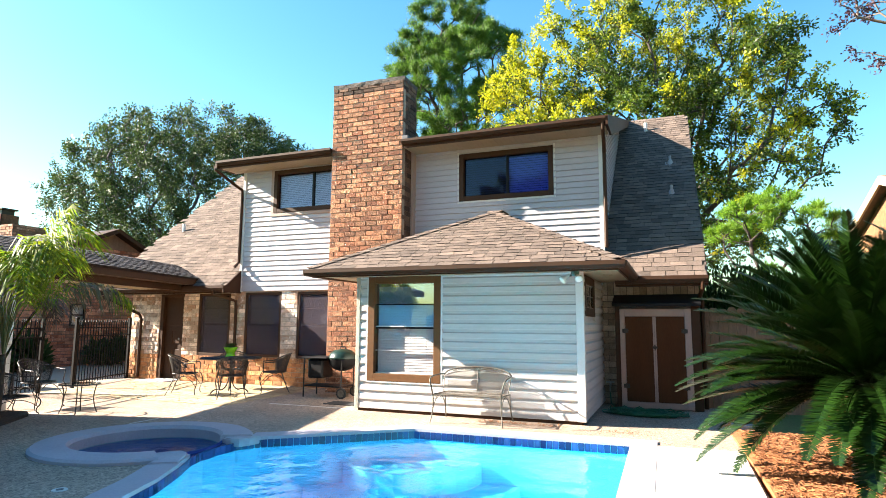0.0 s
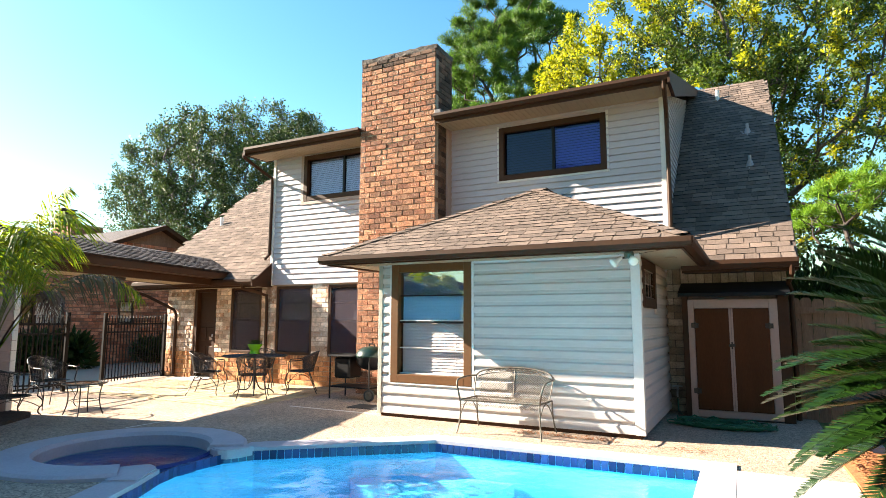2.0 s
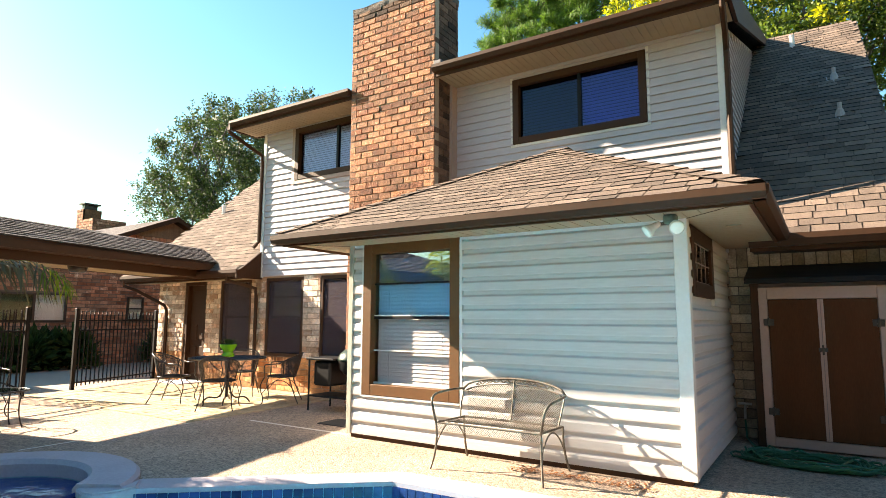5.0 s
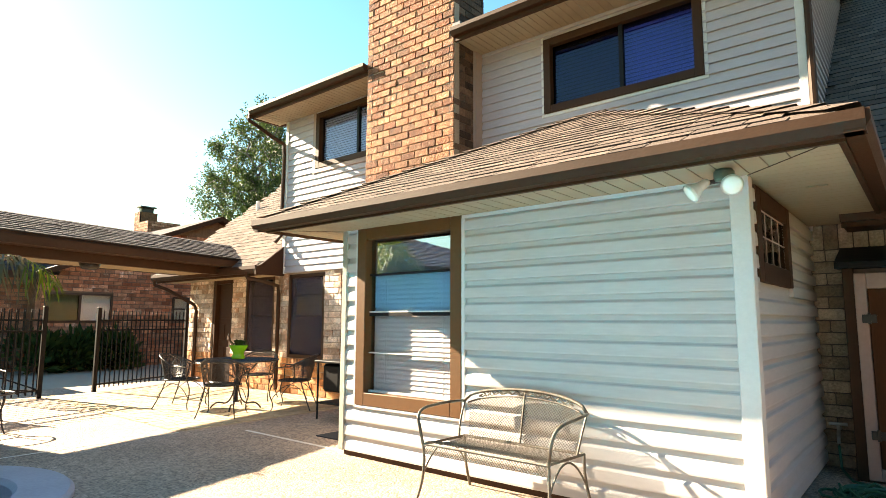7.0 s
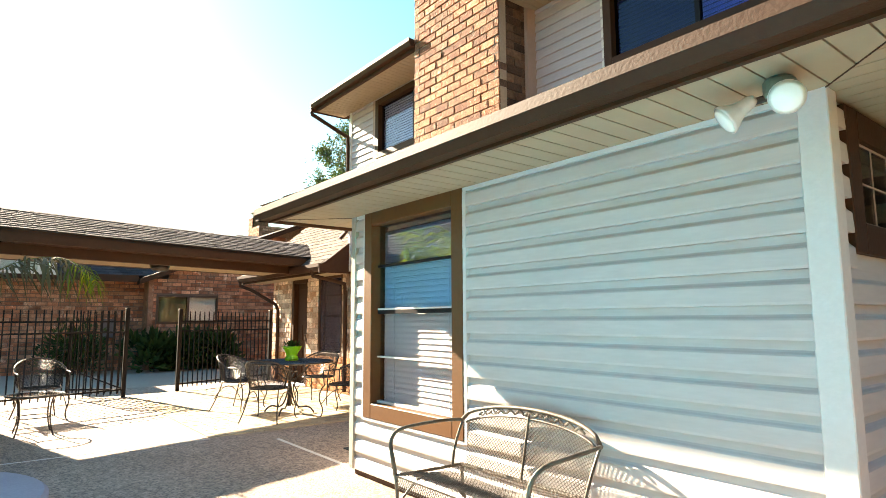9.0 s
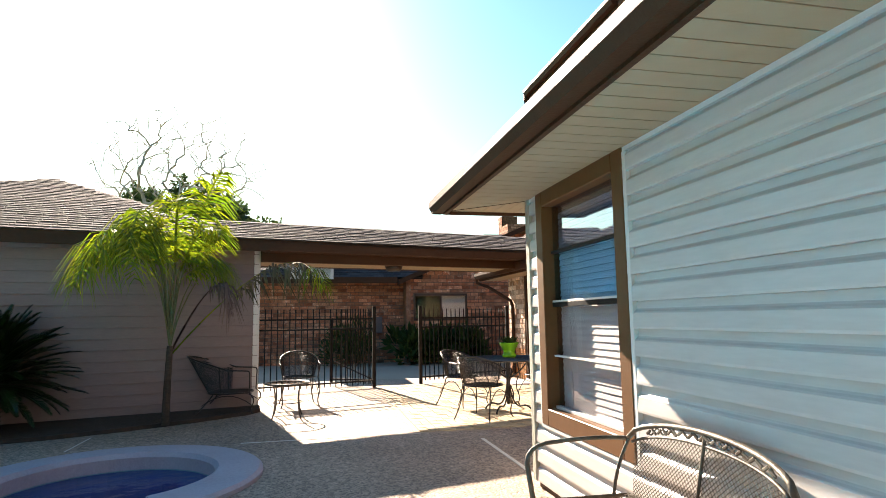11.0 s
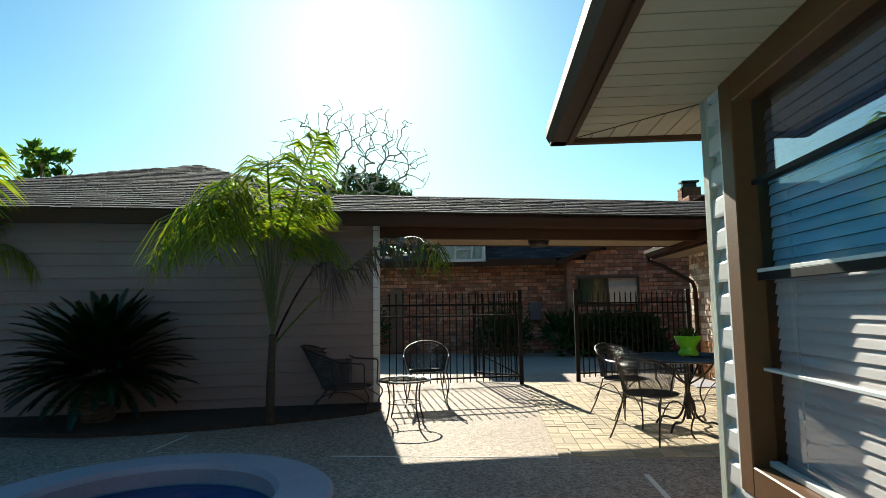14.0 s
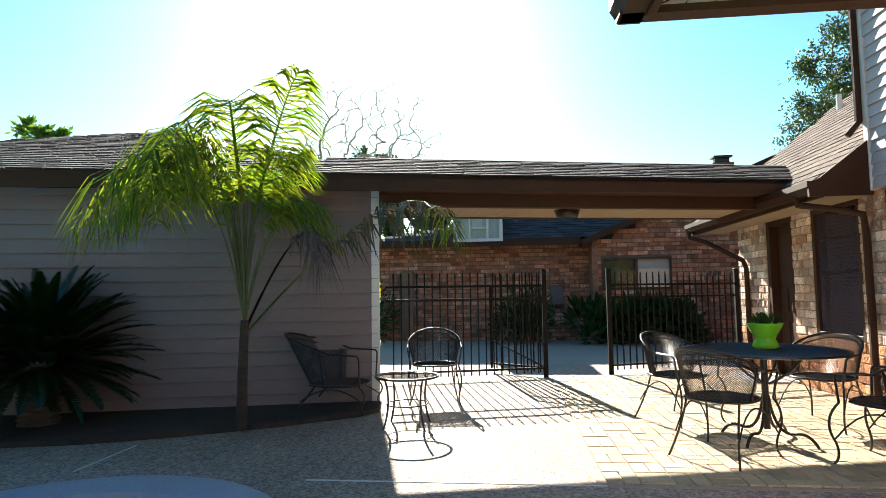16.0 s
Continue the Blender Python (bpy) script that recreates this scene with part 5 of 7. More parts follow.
window("window_2", pose(0, WALL, 0), *UP_HOLES[1], 0.10, "wide brown-framed upper window with half-drawn blinds", uprights=(-3.04,), blind=[(-3.02, -2.21, 4.04, 4.80), (-3.95, -3.06, 4.04, 4.80)], pane=("glass_deep", "glass_dark"), slat=0.048)
window("window_3", pose(0, WALL, 0), *UP_HOLES[0], 0.10, "upper window with white blinds beside the chimney", uprights=(-7.66,), blind=[(-8.61, -7.68, 4.09, 4.88), (-7.64, -7.0, 4.09, 4.88)], pane="glass_mid")
structure(part("window_trim", boxes((-8.80, -8.72, WALL - 0.03, WALL + 0.01, 3.90, 5.02), (-8.72, -6.82, WALL - 0.03, WALL + 0.01, 3.90, 3.98), bevel=0.004), "trim_pink"), "faded trim round the upper window", "trim")
structure(part("window_trim", boxes((-4.10, -4.06, WALL - 0.02, WALL + 0.01, 3.89, 4.97), (-2.10, -2.06, WALL - 0.02, WALL + 0.01, 3.89, 4.97), (-4.06, -2.10, WALL - 0.02, WALL + 0.01, 3.89, 3.93), bevel=0.003), "trim_white"), "thin pale trim round the wide upper window", "trim")
structure(part("window_trim", boxes((-3.46, -3.425, SUNW - 0.034, SUNW, 0.47, 2.165), (-4.785, -4.76, SUNW - 0.034, SUNW, 0.47, 2.165), (-4.76, -3.46, SUNW - 0.034, SUNW, 0.465, 0.49), bevel=0.003), "trim_white"), "thin white trim round the sunroom window", "trim")
for k, (x0, x1, z0, z1) in enumerate(LOW[1:]):
    if k:
        structure(part("window_screen", boxes((x0 + 0.06, x1 - 0.06, WALL + 0.042, WALL + 0.046, 0.69, 1.36)), "sun_screen"), "second dark screen over the lower sash", "screen")
    window("window_%d" % (k + 4), pose(0, WALL + 0.06, 0), x0, x1, z0, z1, 0.06, "dark screened ground floor window with blinds in its top", rails=((1.37, "black", 0.02), (1.75, "black", 0.01)), blind=[(x0 + 0.08, x1 - 0.08, 1.40 if k else 0.72, 2.04)], pane="glass_mid", screen=(0.69, 2.06), sill=True, room=0.35)
window("window_7", pose(SX1, SUNW, 0, 0, 0, 90), 0.16, 1.30, 1.55, 2.17, 0.13, "small brown-framed side window of the sunroom with muntins", uprights=(0.51, 0.73, 0.95), rails=((1.86, "trim_pink", 0.004), (2.035, "trim_pink", 0.005), (1.685, "trim_pink", 0.005)), room=0.6, thin=0.003, mull="trim_pink", inset=0.055)

door = structure(empty("door_1", pose(0, WALL + 0.06, 0)), "dark brown back door in a brown frame", "door")
part("door_frame", boxes((-12.08, -11.98, -0.03, 0.12, 0.02, 2.12), (-11.42, -11.32, -0.03, 0.12, 0.02, 2.12), (-11.98, -11.42, -0.03, 0.12, 2.04, 2.12), bevel=0.005), "brown", door)
db = boxes((-11.98, -11.42, 0.07, 0.11, 0.03, 2.04))
for z0, z1 in ((0.15, 0.75), (0.88, 1.2)):
    for x0, x1 in ((-11.93, -11.73), (-11.67, -11.47)):
        box(db, x0, x1, 0.055, 0.075, z0, z1, bevel=0.012)
box(db, -11.90, -11.50, 0.06, 0.072, 1.32, 1.92, bevel=0.006)
leaf = part("door_leaf", db, "brown", door)
hb = bmesh.new()
lathe(hb, [(0.012, 0.0), (0.012, 0.03), (0.03, 0.035), (0.032, 0.06), (0.015, 0.07)], seg=12)
bmesh.ops.transform(hb, matrix=pose(-11.47, 0.07, 1.0, 90), verts=hb.verts[:])
part("door_handle", hb, "steel", leaf, "round metal knob")
part("threshold", boxes((-12.08, -11.32, -0.06, 0.12, 0.0, 0.03), bevel=0.006), "steel", door)
mat_b = boxes((-12.15, -11.25, 10.72, 11.15, 0.0, 0.03), bevel=0.008)
tagged(part("door_mat", mat_b, "coping"), "worn grey mat before the back door", "mat")

# closet with double doors
cl = tagged(empty("closet"), "outdoor closet with brown double doors and white frame", "closet")
CY = 10.85
part("side_panel", boxes((-0.98, -0.90, CY, WALL + 0.02, 0.0, 1.75), bevel=0.004), "brown", cl)
part("side_panel", boxes((0.26, 0.40, CY - 0.005, WALL + 0.02, 0.0, 1.82), bevel=0.004), "brown", cl)
part("frame", boxes((-0.90, -0.815, CY - 0.02, CY + 0.05, 0.02, 1.70), (0.155, 0.26, CY - 0.02, CY + 0.05, 0.02, 1.70), (-0.815, 0.155, CY - 0.02, CY + 0.05, 1.57, 1.70), (-0.815, 0.155, CY - 0.02, CY + 0.05, 0.02, 0.115), bevel=0.005), "trim_pink", cl, "pale pinkish frame")
for x0, x1, hx in ((-0.81, -0.345, -0.81), (-0.315, 0.15, 0.15)):
    dl = part("door_leaf", boxes((x0, x1, CY - 0.028, CY + 0.02, 0.12, 1.565), bevel=0.006), "brown_door", cl)
    for z in (0.38, 1.32):
        part("hinge", boxes((hx - 0.05, hx + 0.05, CY - 0.036, CY - 0.028, z - 0.035, z + 0.035), (hx - 0.012, hx + 0.012, CY - 0.042, CY - 0.03, z - 0.045, z + 0.045), bevel=0.003), "iron", dl)
    ex = x1 if x0 < -0.5 else x0
    part("edge_strip", boxes((ex - 0.012, ex + 0.012, CY - 0.034, CY - 0.026, 0.12, 1.565)), "trim_pink", dl)
part("latch", boxes((-0.37, -0.29, CY - 0.045, CY - 0.034, 1.02, 1.06), (-0.34, -0.32, CY - 0.052, CY - 0.04, 0.99, 1.09), bevel=0.003), "iron", cl)
part("roof", prisms([(CY - 0.12, 1.74), (CY - 0.12, 1.79), (WALL + 0.02, 1.97), (WALL + 0.02, 1.76)], "x", -1.02, 0.42), "black", cl, "dark felt roof")
part("backing", boxes((-0.9, 0.26, CY + 0.06, CY + 0.08, 0.0, 1.74)), "dark_room", cl)

# ---- roof fittings and pipes ----
def downspout(path, label):
    pts = [Vector(p) for p in path]
    bm = bmesh.new()
    tube(bm, pts, 0.036, 8)
    return tagged(part("downspout", bm, "brown"), label, "downspout")


downspout([(-9.9, 10.70, 2.16), (-9.9, 10.72, 2.06), (-9.75, 11.0, 1.99), (-9.66, 11.22, 1.92), (-9.66, 11.24, 1.7), (-9.66, 11.24, 0.05)], "brown downspout running down beside the window")
downspout([(-13.5, 10.70, 2.16), (-13.5, 10.71, 2.05), (-13.3, 10.9, 1.95), (-12.72, 11.23, 1.62), (-12.66, 11.25, 1.5), (-12.66, 11.25, 0.05)], "brown downspout slanting back to the brick wall")
downspout([(-9.98, 10.66, 5.10), (-9.97, 10.67, 5.0), (-9.75, 11.05, 4.72), (-9.64, 11.22, 4.6), (-9.63, 11.23, 4.4), (-9.63, 11.22, 2.85), (-9.66, 11.12, 2.72)], "brown downspout on the dormer corner")
downspout([(-1.08, 10.66, 5.10), (-1.08, 10.68, 4.98), (-1.10, 11.0, 4.8), (-1.12, 11.21, 4.66), (-1.12, 11.22, 4.4), (-1.12, 11.2, 2.85)], "brown downspout at the corner of the upper storey")
downspout([(0.46, 10.72, 2.16), (0.46, 10.74, 2.05), (0.42, 11.0, 1.93), (0.46, 11.24, 1.84), (0.46, 11.25, 1.6), (0.46, 11.25, 0.0)], "brown downspout at the house's end")


def roof_z(y):
    return EZ + SL * (y - EY)


for x, y in ((0.05, 14.46), (0.05, 13.24)):
    v = bmesh.new()
    prism(v, [(y - 0.13, roof_z(y - 0.13) + 0.012), (y - 0.13, roof_z(y - 0.13) + 0.022), (y + 0.10, roof_z(y + 0.10) + 0.022), (y + 0.10, roof_z(y + 0.10) + 0.012)], "x", x - 0.13, x + 0.13)
    lathe(v, [(0.085, roof_z(y) - 0.06), (0.04, roof_z(y) + 0.09), (0.028, roof_z(y) + 0.10), (0.028, roof_z(y) + 0.19)], cx=x, cy=y, seg=12)
    tagged(part("roof_vent", v, "vent_metal"), "small pale metal pipe boot on the roof", "vent")
for x, y in ((-0.52, 16.2), (-13.2, 13.0)):
    tagged(part("vent_pipe", tubes([(x, y, roof_z(y) - 0.05), (x, y, roof_z(y) + 0.24)], r=0.045, sides=10), "trim_white"), "short pale vent pipe on the roof", "pipe")

lamp = tagged(empty("flood_light", pose(-1.30, 8.50, QZ - 0.09)), "double flood light under the sunroom eave", "lamp")
lb = bmesh.new()
lathe(lb, [(0.052, -0.075), (0.058, -0.06), (0.058, -0.015), (0.045, 0.0)], seg=18)
part("base", lb, material("verdigris_metal", (0.13, 0.19, 0.15), 0.5, 0.4, spread=0.2), lamp)
for sx, ax, rz in ((0.07, 62, 18), (-0.16, 55, -55)):
    hd = bmesh.new()
    lathe(hd, [(0.018, 0.02), (0.026, 0.0), (0.03, -0.04), (0.035, -0.055), (0.06, -0.10), (0.062, -0.112)], seg=20)
    bmesh.ops.transform(hd, matrix=pose(sx * 0.6, -0.04, -0.075, -ax, 0, rz), verts=hd.verts[:])
    head = part("lamp_head", hd, "trim_white", lamp, smooth=True)
    fd = bmesh.new()
    lathe(fd, [(0.060, -0.112), (0.045, -0.122), (0.012, -0.127)], seg=20)
    bmesh.ops.transform(fd, matrix=pose(sx * 0.6, -0.04, -0.075, -ax, 0, rz), verts=fd.verts[:])
    part("lens", fd, "lamp_glass", head, smooth=True)
part("arm", tubes([(0, 0, -0.06), (0.042, -0.03, -0.075)], [(0, 0, -0.06), (-0.096, -0.03, -0.075)], r=0.014), "iron", lamp)
tagged(part("soffit_vent", boxes((-1.0, -0.87, 9.32, 9.40, QZ - 0.104, QZ - 0.088), bevel=0.005), "soffit"), "small pale vent in the sunroom soffit", "vent")
cl2 = bmesh.new()
lathe(cl2, [(0.10, -0.10), (0.13, -0.085), (0.16, 0.0)], seg=20)
ceiling_lamp = tagged(part("ceiling_lamp", cl2, "iron", smooth=True), "dark round lamp on the breezeway ceiling", "lamp")
ceiling_lamp.matrix_basis = TURNED @ pose(-0.42, 2.35, 2.195)
tagged(part("hose_tap", tubes([(-1.12, 11.28, 0.35), (-1.12, 11.14, 0.35), (-1.12, 11.10, 0.30), (-1.12, 11.10, 0.24)], [(-1.19, 11.14, 0.40), (-1.05, 11.14, 0.40)], [(-1.12, 11.14, 0.35), (-1.12, 11.14, 0.40)], r=0.014, sides=8), "steel"), "metal garden tap on the brick wall", "tap")
hose_rng = random.Random(12)
hp = []
for k in range(420):
    a = k * 0.21
    g = 0.5 + 0.5 * math.sin(k * 0.043)
    hp.append((-0.50 + (0.58 - 0.14 * g) * math.cos(a) + 0.10 * math.sin(k * 0.11), 10.15 + (0.30 - 0.10 * g) * math.sin(a) + 0.06 * math.cos(k * 0.17), 0.012 + 0.09 * hose_rng.random() * (k / 420)))
hp += [(-1.0, 10.7, 0.02), (-1.1, 11.0, 0.05), (-1.12, 11.1, 0.22)]
tagged(part("garden_hose", tubes(hp, r=0.011, sides=5), "hose"), "green garden hose heaped before the closet", "hose")

# ---- iron fence and gate ----
FH = 1.40


def picket(u, z0=0.06, z1=FH):
    bm = bmesh.new()
    box(bm, u - 0.008, u + 0.008, -0.008, 0.008, z0, z1)
    lathe(bm, [(0.008, z1), (0.015, z1 + 0.012), (0.008, z1 + 0.024), (0.013, z1 + 0.04), (0.002, z1 + 0.075)], cx=u, seg=6)
    return bm


def iron_panel(thing, length):
    for z in (0.13, FH - 0.30, FH - 0.12):
        part("rail", boxes((0, length, -0.014, 0.014, z - 0.014, z + 0.014), bevel=0.002), "fence_iron", thing)
    n = round(length / 0.105)
    first = None
    for k in range(1, n):
        if first is None:
            first = part("picket", picket(0), "fence_iron", thing)
            first.location.x = k * length / n
        else:
            ob = new("picket", first.data)
            ob.parent = thing
            ob.location.x = k * length / n


def between(a, b):
    d = Vector(b) - Vector(a)
    return pose(a[0], a[1], 0, 0, 0, math.degrees(math.atan2(d.y, d.x))), d.length


def post(name_at):
    bm = bmesh.new()
    x, y = name_at
    box(bm, x - 0.032, x + 0.032, y - 0.032, y + 0.032, 0.0, 1.49, bevel=0.003)
    box(bm, x - 0.036, x + 0.036, y - 0.036, y + 0.036, 1.49, 1.51, bevel=0.006)
    return bm


P_G, P_H, P_L, P_W = (-11.25, 6.05), (-11.86, 8.2), (-12.15, 9.14), (-13.0, 11.22)
for a, b in ((P_G, P_H), (P_L, P_W)):
    m, length = between(a, b)
    f = tagged(empty("iron_fence", m), "black wrought iron picket fence with finials", "fence", "iron fence panels")
    iron_panel(f, length)
    f_inv = f.matrix_basis.inverted()
    for q in (a, b):
        if q != P_G:
            ob = part("post", post(q), "fence_iron", f)
            ob.matrix_parent_inverse = f_inv
m, length = between((P_H[0] - 0.02, P_H[1] + 0.02), (-12.42, 7.42))
gate = tagged(empty("iron_gate", m), "open black iron gate folded back along the fence", "gate")
iron_panel(gate, length)
part("stile", boxes((0.03, 0.06, -0.015, 0.015, 0.06, FH - 0.1)), "fence_iron", gate)
part("stile", boxes((length - 0.03, length, -0.015, 0.015, 0.06, FH - 0.1)), "fence_iron", gate)
part("brace", tubes([(0.05, 0, 0.14), (length - 0.02, 0, 0.48)], r=0.012), "fence_iron", gate)


# ---- patio furniture ----
def lattice(bm, f, nu, nv, r=0.0016):
    """An expanded-metal web: diagonal strands over the surface f(u, v)."""
    for i in range(nu):
        for j in range(nv):
            a, b, c, d = (f(x / nu, y / nv) for x, y in ((i, j), (i + 1, j), (i + 1, j + 1), (i, j + 1)))
            for p, q in ((a, c), (b, d)):
                p, q = Vector(p), Vector(q)
                w = (q - p)
                s = w.cross(Vector((0.31, 0.17, 0.93))).normalized() * r
                t = w.cross(s).normalized() * r
                vs = [bm.verts.new(p + s), bm.verts.new(p - s * 0.5 + t), bm.verts.new(p - s * 0.5 - t), bm.verts.new(q + s), bm.verts.new(q - s * 0.5 + t), bm.verts.new(q - s * 0.5 - t)]
                for k in range(3):
                    bm.faces.new((vs[k], vs[(k + 1) % 3], vs[3 + (k + 1) % 3], vs[3 + k]))
    return bm


def barrel_chair(name, m, mat, label, seat=0.42, half=(0.235, 0.225), back=0.33, arm=0.63, top=0.79):
    """A bucket chair of iron mesh: a horseshoe rail that slopes to the arms, which bend down to the seat's front."""
    ch = tagged(empty(name, m), label, "chair", "patio chairs")
    hx, hy = half

    def rail(a):
        s, c = math.sin(radians(a)), math.cos(radians(a))
        return Vector((hx * 1.24 * s, back * c if c > 0 else hy * c, arm + (top - arm) * max(0.0, c) ** 0.9))

    def rim(a, z=seat):
        s, c = math.sin(radians(a)), math.cos(radians(a))
        return Vector((hx * abs(s) ** 0.8 * (1 if s > 0 else -1), hy * abs(c) ** 0.8 * (1 if c > 0 else -1), z))

    part("top_rail", tubes([rail(a) for a in range(-96, 97, 6)], r=0.010, sides=8), mat, ch, smooth=True)
    part("inner_rail", tubes([rail(a) * 0.955 + Vector((0, 0, 0.012 + 0.0 * a)) - Vector((0, 0, 0.045 * (1 - seat / top))) for a in range(-84, 85, 8)], r=0.006), mat, ch)
    part("seat_rim", tubes([rim(a) for a in range(0, 360, 10)], r=0.010, close=True), mat, ch, smooth=True)
    part("backrest", lattice(bmesh.new(), lambda u, v: rim(-86 + 172 * u, seat + 0.012).lerp(rail(-86 + 172 * u), v), 48, 24, 0.002), mat, ch)
    part("seat", lattice(bmesh.new(), lambda u, v: (lambda x, y: Vector((x * hx * (1 - 0.16 * y * y), y * hy * (1 - 0.16 * x * x), seat - 0.014 * (1 - x * x) * (1 - y * y))))(2 * u - 1, 2 * v - 1), 30, 30, 0.002), mat, ch)
    for sx in (-1, 1):
        e = rail(96 * sx)
        front = Vector((hx * 1.08 * sx, -hy * 0.98, seat))
        knee = Vector((e.x, front.y - 0.005, arm - 0.012))
        part("arm", tubes([e, e.lerp(knee, 0.8)] + bend(e.lerp(knee, 0.86), knee, knee.lerp(front, 0.16), 5) + [knee.lerp(front, 0.6), front], r=0.009), mat, ch, smooth=True)
        part("stay", tubes([rim(78 * sx), rail(80 * sx)], r=0.008), mat, ch)
        part("leg", tubes(bend(front, (front.x * 1.18, front.y - 0.10, seat * 0.70), (front.x * 1.02, front.y - 0.03, seat * 0.36)) + bend((front.x * 1.02, front.y - 0.03, seat * 0.36), (front.x * 0.95, front.y, seat * 0.12), (front.x * 1.1, front.y - 0.05, 0.0))[1:], r=0.0085), mat, ch)
        part("leg", tubes(bend((hx * 0.82 * sx, hy * 0.62, seat), (hx * 0.85 * sx, hy * 0.9, seat * 0.5), (hx * 1.1 * sx, hy * 1.35, 0.0)), r=0.0085), mat, ch)
        part("brace", tubes(bend((front.x * 1.03, front.y - 0.03, seat * 0.42), (hx * 0.9 * sx, 0.0, seat * 1.35), (hx * 0.97 * sx, hy * 1.1, seat * 0.42)), r=0.006), mat, ch)
    return ch


chair = barrel_chair("patio_chair", pose(-7.95, 9.22, 0, 0, 0, 42 + 180), "iron", "black wrought iron mesh chair at the patio table")


def facing(x, y, tx, ty):
    """A pose at x, y whose own -y looks towards tx, ty."""
    return pose(x, y, 0, 0, 0, math.degrees(math.atan2(ty - y, tx - x)) + 90)


TABLE = (-8.38, 9.68)
chair.matrix_basis = facing(-7.93, 9.20, *TABLE)
for x, y in ((-9.10, 9.22), (-7.72, 10.22), (-8.95, 10.40)):
    copy_thing(chair, facing(x, y, *TABLE))
c5 = copy_thing(chair, facing(-9.92, 6.87, -8.9, 7.0))
tagged(c5, "black wrought iron mesh chair beside the small table")
barrel_chair("lounge_chair", facing(-9.36, 5.97, -9.25, 8.0) @ pose(0, 0, 0.04) @ Matrix.Scale(1.04, 4), "iron", "low black iron mesh lounge chair by the garage", seat=0.25, half=(0.26, 0.285), back=0.56, arm=0.55, top=0.73)

tb = tagged(empty("patio_table", pose(*TABLE, 0)), "round black wrought iron mesh patio table", "table")
top = bmesh.new()
lathe(top, [(0.58, 0.695), (0.595, 0.70), (0.595, 0.715), (0.58, 0.72), (0.565, 0.715), (0.565, 0.70)], seg=40)
for f in [f for f in top.faces if len(f.verts) > 6]:
    top.faces.remove(f)
part("rim", top, "iron", tb)
part("tabletop", lattice(bmesh.new(), lambda u, v: (lambda x, y: Vector((x * 0.57 * math.sqrt(max(0, 1 - y * y / 2)), y * 0.57 * math.sqrt(max(0, 1 - x * x / 2)), 0.712)))(2 * u - 1, 2 * v - 1), 44, 44, 0.0036), "iron", tb)
part("pedestal", tubes([(0, 0, 0.10), (0, 0, 0.71)], r=0.026, sides=10), "iron", tb)
for k in range(4):
    m = Matrix.Rotation(radians(45 + 90 * k), 3, "Z")
    part("foot", tubes([m @ p for p in bend((0.02, 0, 0.36), (0.06, 0, 0.05), (0.20, 0, 0.09)) + bend((0.20, 0, 0.09), (0.30, 0, 0.12), (0.36, 0, 0.012))[1:]], r=0.012), "iron", tb)
    part("scroll", tubes([m @ p for p in bend((0.03, 0, 0.45), (0.22, 0, 0.55), (0.30, 0, 0.70))], r=0.010), "iron", tb)
pt = tagged(empty("flower_pot", pose(-8.45, 9.73, 0.72)), "bright lime green glazed pot with small plants", "pot")
pb = bmesh.new()
lathe(pb, [(0.085, 0.0), (0.10, 0.015), (0.092, 0.04), (0.075, 0.07), (0.085, 0.10), (0.125, 0.17), (0.135, 0.19), (0.135, 0.20), (0.12, 0.20), (0.11, 0.17)], seg=28)
part("pot", pb, "pot", pt, smooth=True)
pl = bmesh.new()
prg = random.Random(5)
for k in range(70):
    a, r = prg.random() * 6.28, prg.random() * 0.1
    x, y = r * math.cos(a), r * math.sin(a)
    h = prg.uniform(0.03, 0.09)
    d = Vector((math.cos(a) * 0.04, math.sin(a) * 0.04, h))
    s = Vector((-math.sin(a), math.cos(a), 0)) * 0.012
    v = [pl.verts.new(Vector((x, y, 0.185)) + o) for o in (-s * 0.3, s * 0.3, d + s, d * 1.25, d - s)]
    pl.faces.new(v)
part("plant", pl, "shrub_leaf", pt)

sd = tagged(empty("side_table", pose(-8.80, 6.75, 0)), "small round wrought iron side table with glass top", "table")
st = bmesh.new()
tube(st, [(0.285 * math.cos(k * math.pi / 18), 0.285 * math.sin(k * math.pi / 18), 0.445) for k in range(36)], 0.011, 8, close=True)
part("rim", st, "iron", sd, smooth=True)
pane = part("tabletop", tube(bmesh.new(), [(0, 0, 0.448), (0, 0, 0.454)], 0.280, 40), "glass", sd, "clear glass top")
pane.visible_shadow = False
for k in range(4):
    m = Matrix.Rotation(radians(45 + 90 * k), 3, "Z")
    part("leg", tubes([m @ p for p in bend((0.24, 0, 0.44), (0.16, 0, 0.22), (0.26, 0, 0.0))], r=0.009), "iron", sd)
part("stretcher", tubes([(0.19 * math.cos(a * 0.3), 0.19 * math.sin(a * 0.3), 0.2) for a in range(21)], r=0.006, close=True), "iron", sd)

# love seat against the sunroom wall
ls = tagged(empty("love_seat", pose(-2.81, 8.40, 0) @ Matrix.Diagonal((1.0, 1.18, 1.0, 1.0))), "weathered wrought iron mesh love seat by the wall", "bench")
BW = 0.53


def back_top(u):
    x = -BW + 2 * BW * u
    return Vector((x, 0.24 - 0.05 * abs(2 * u - 1) ** 4, 0.66 + 0.115 * math.sin(math.pi * u) ** 0.45))


def back_low(u):
    return Vector((-BW * 0.96 + 2 * BW * 0.96 * u, 0.17, 0.40))


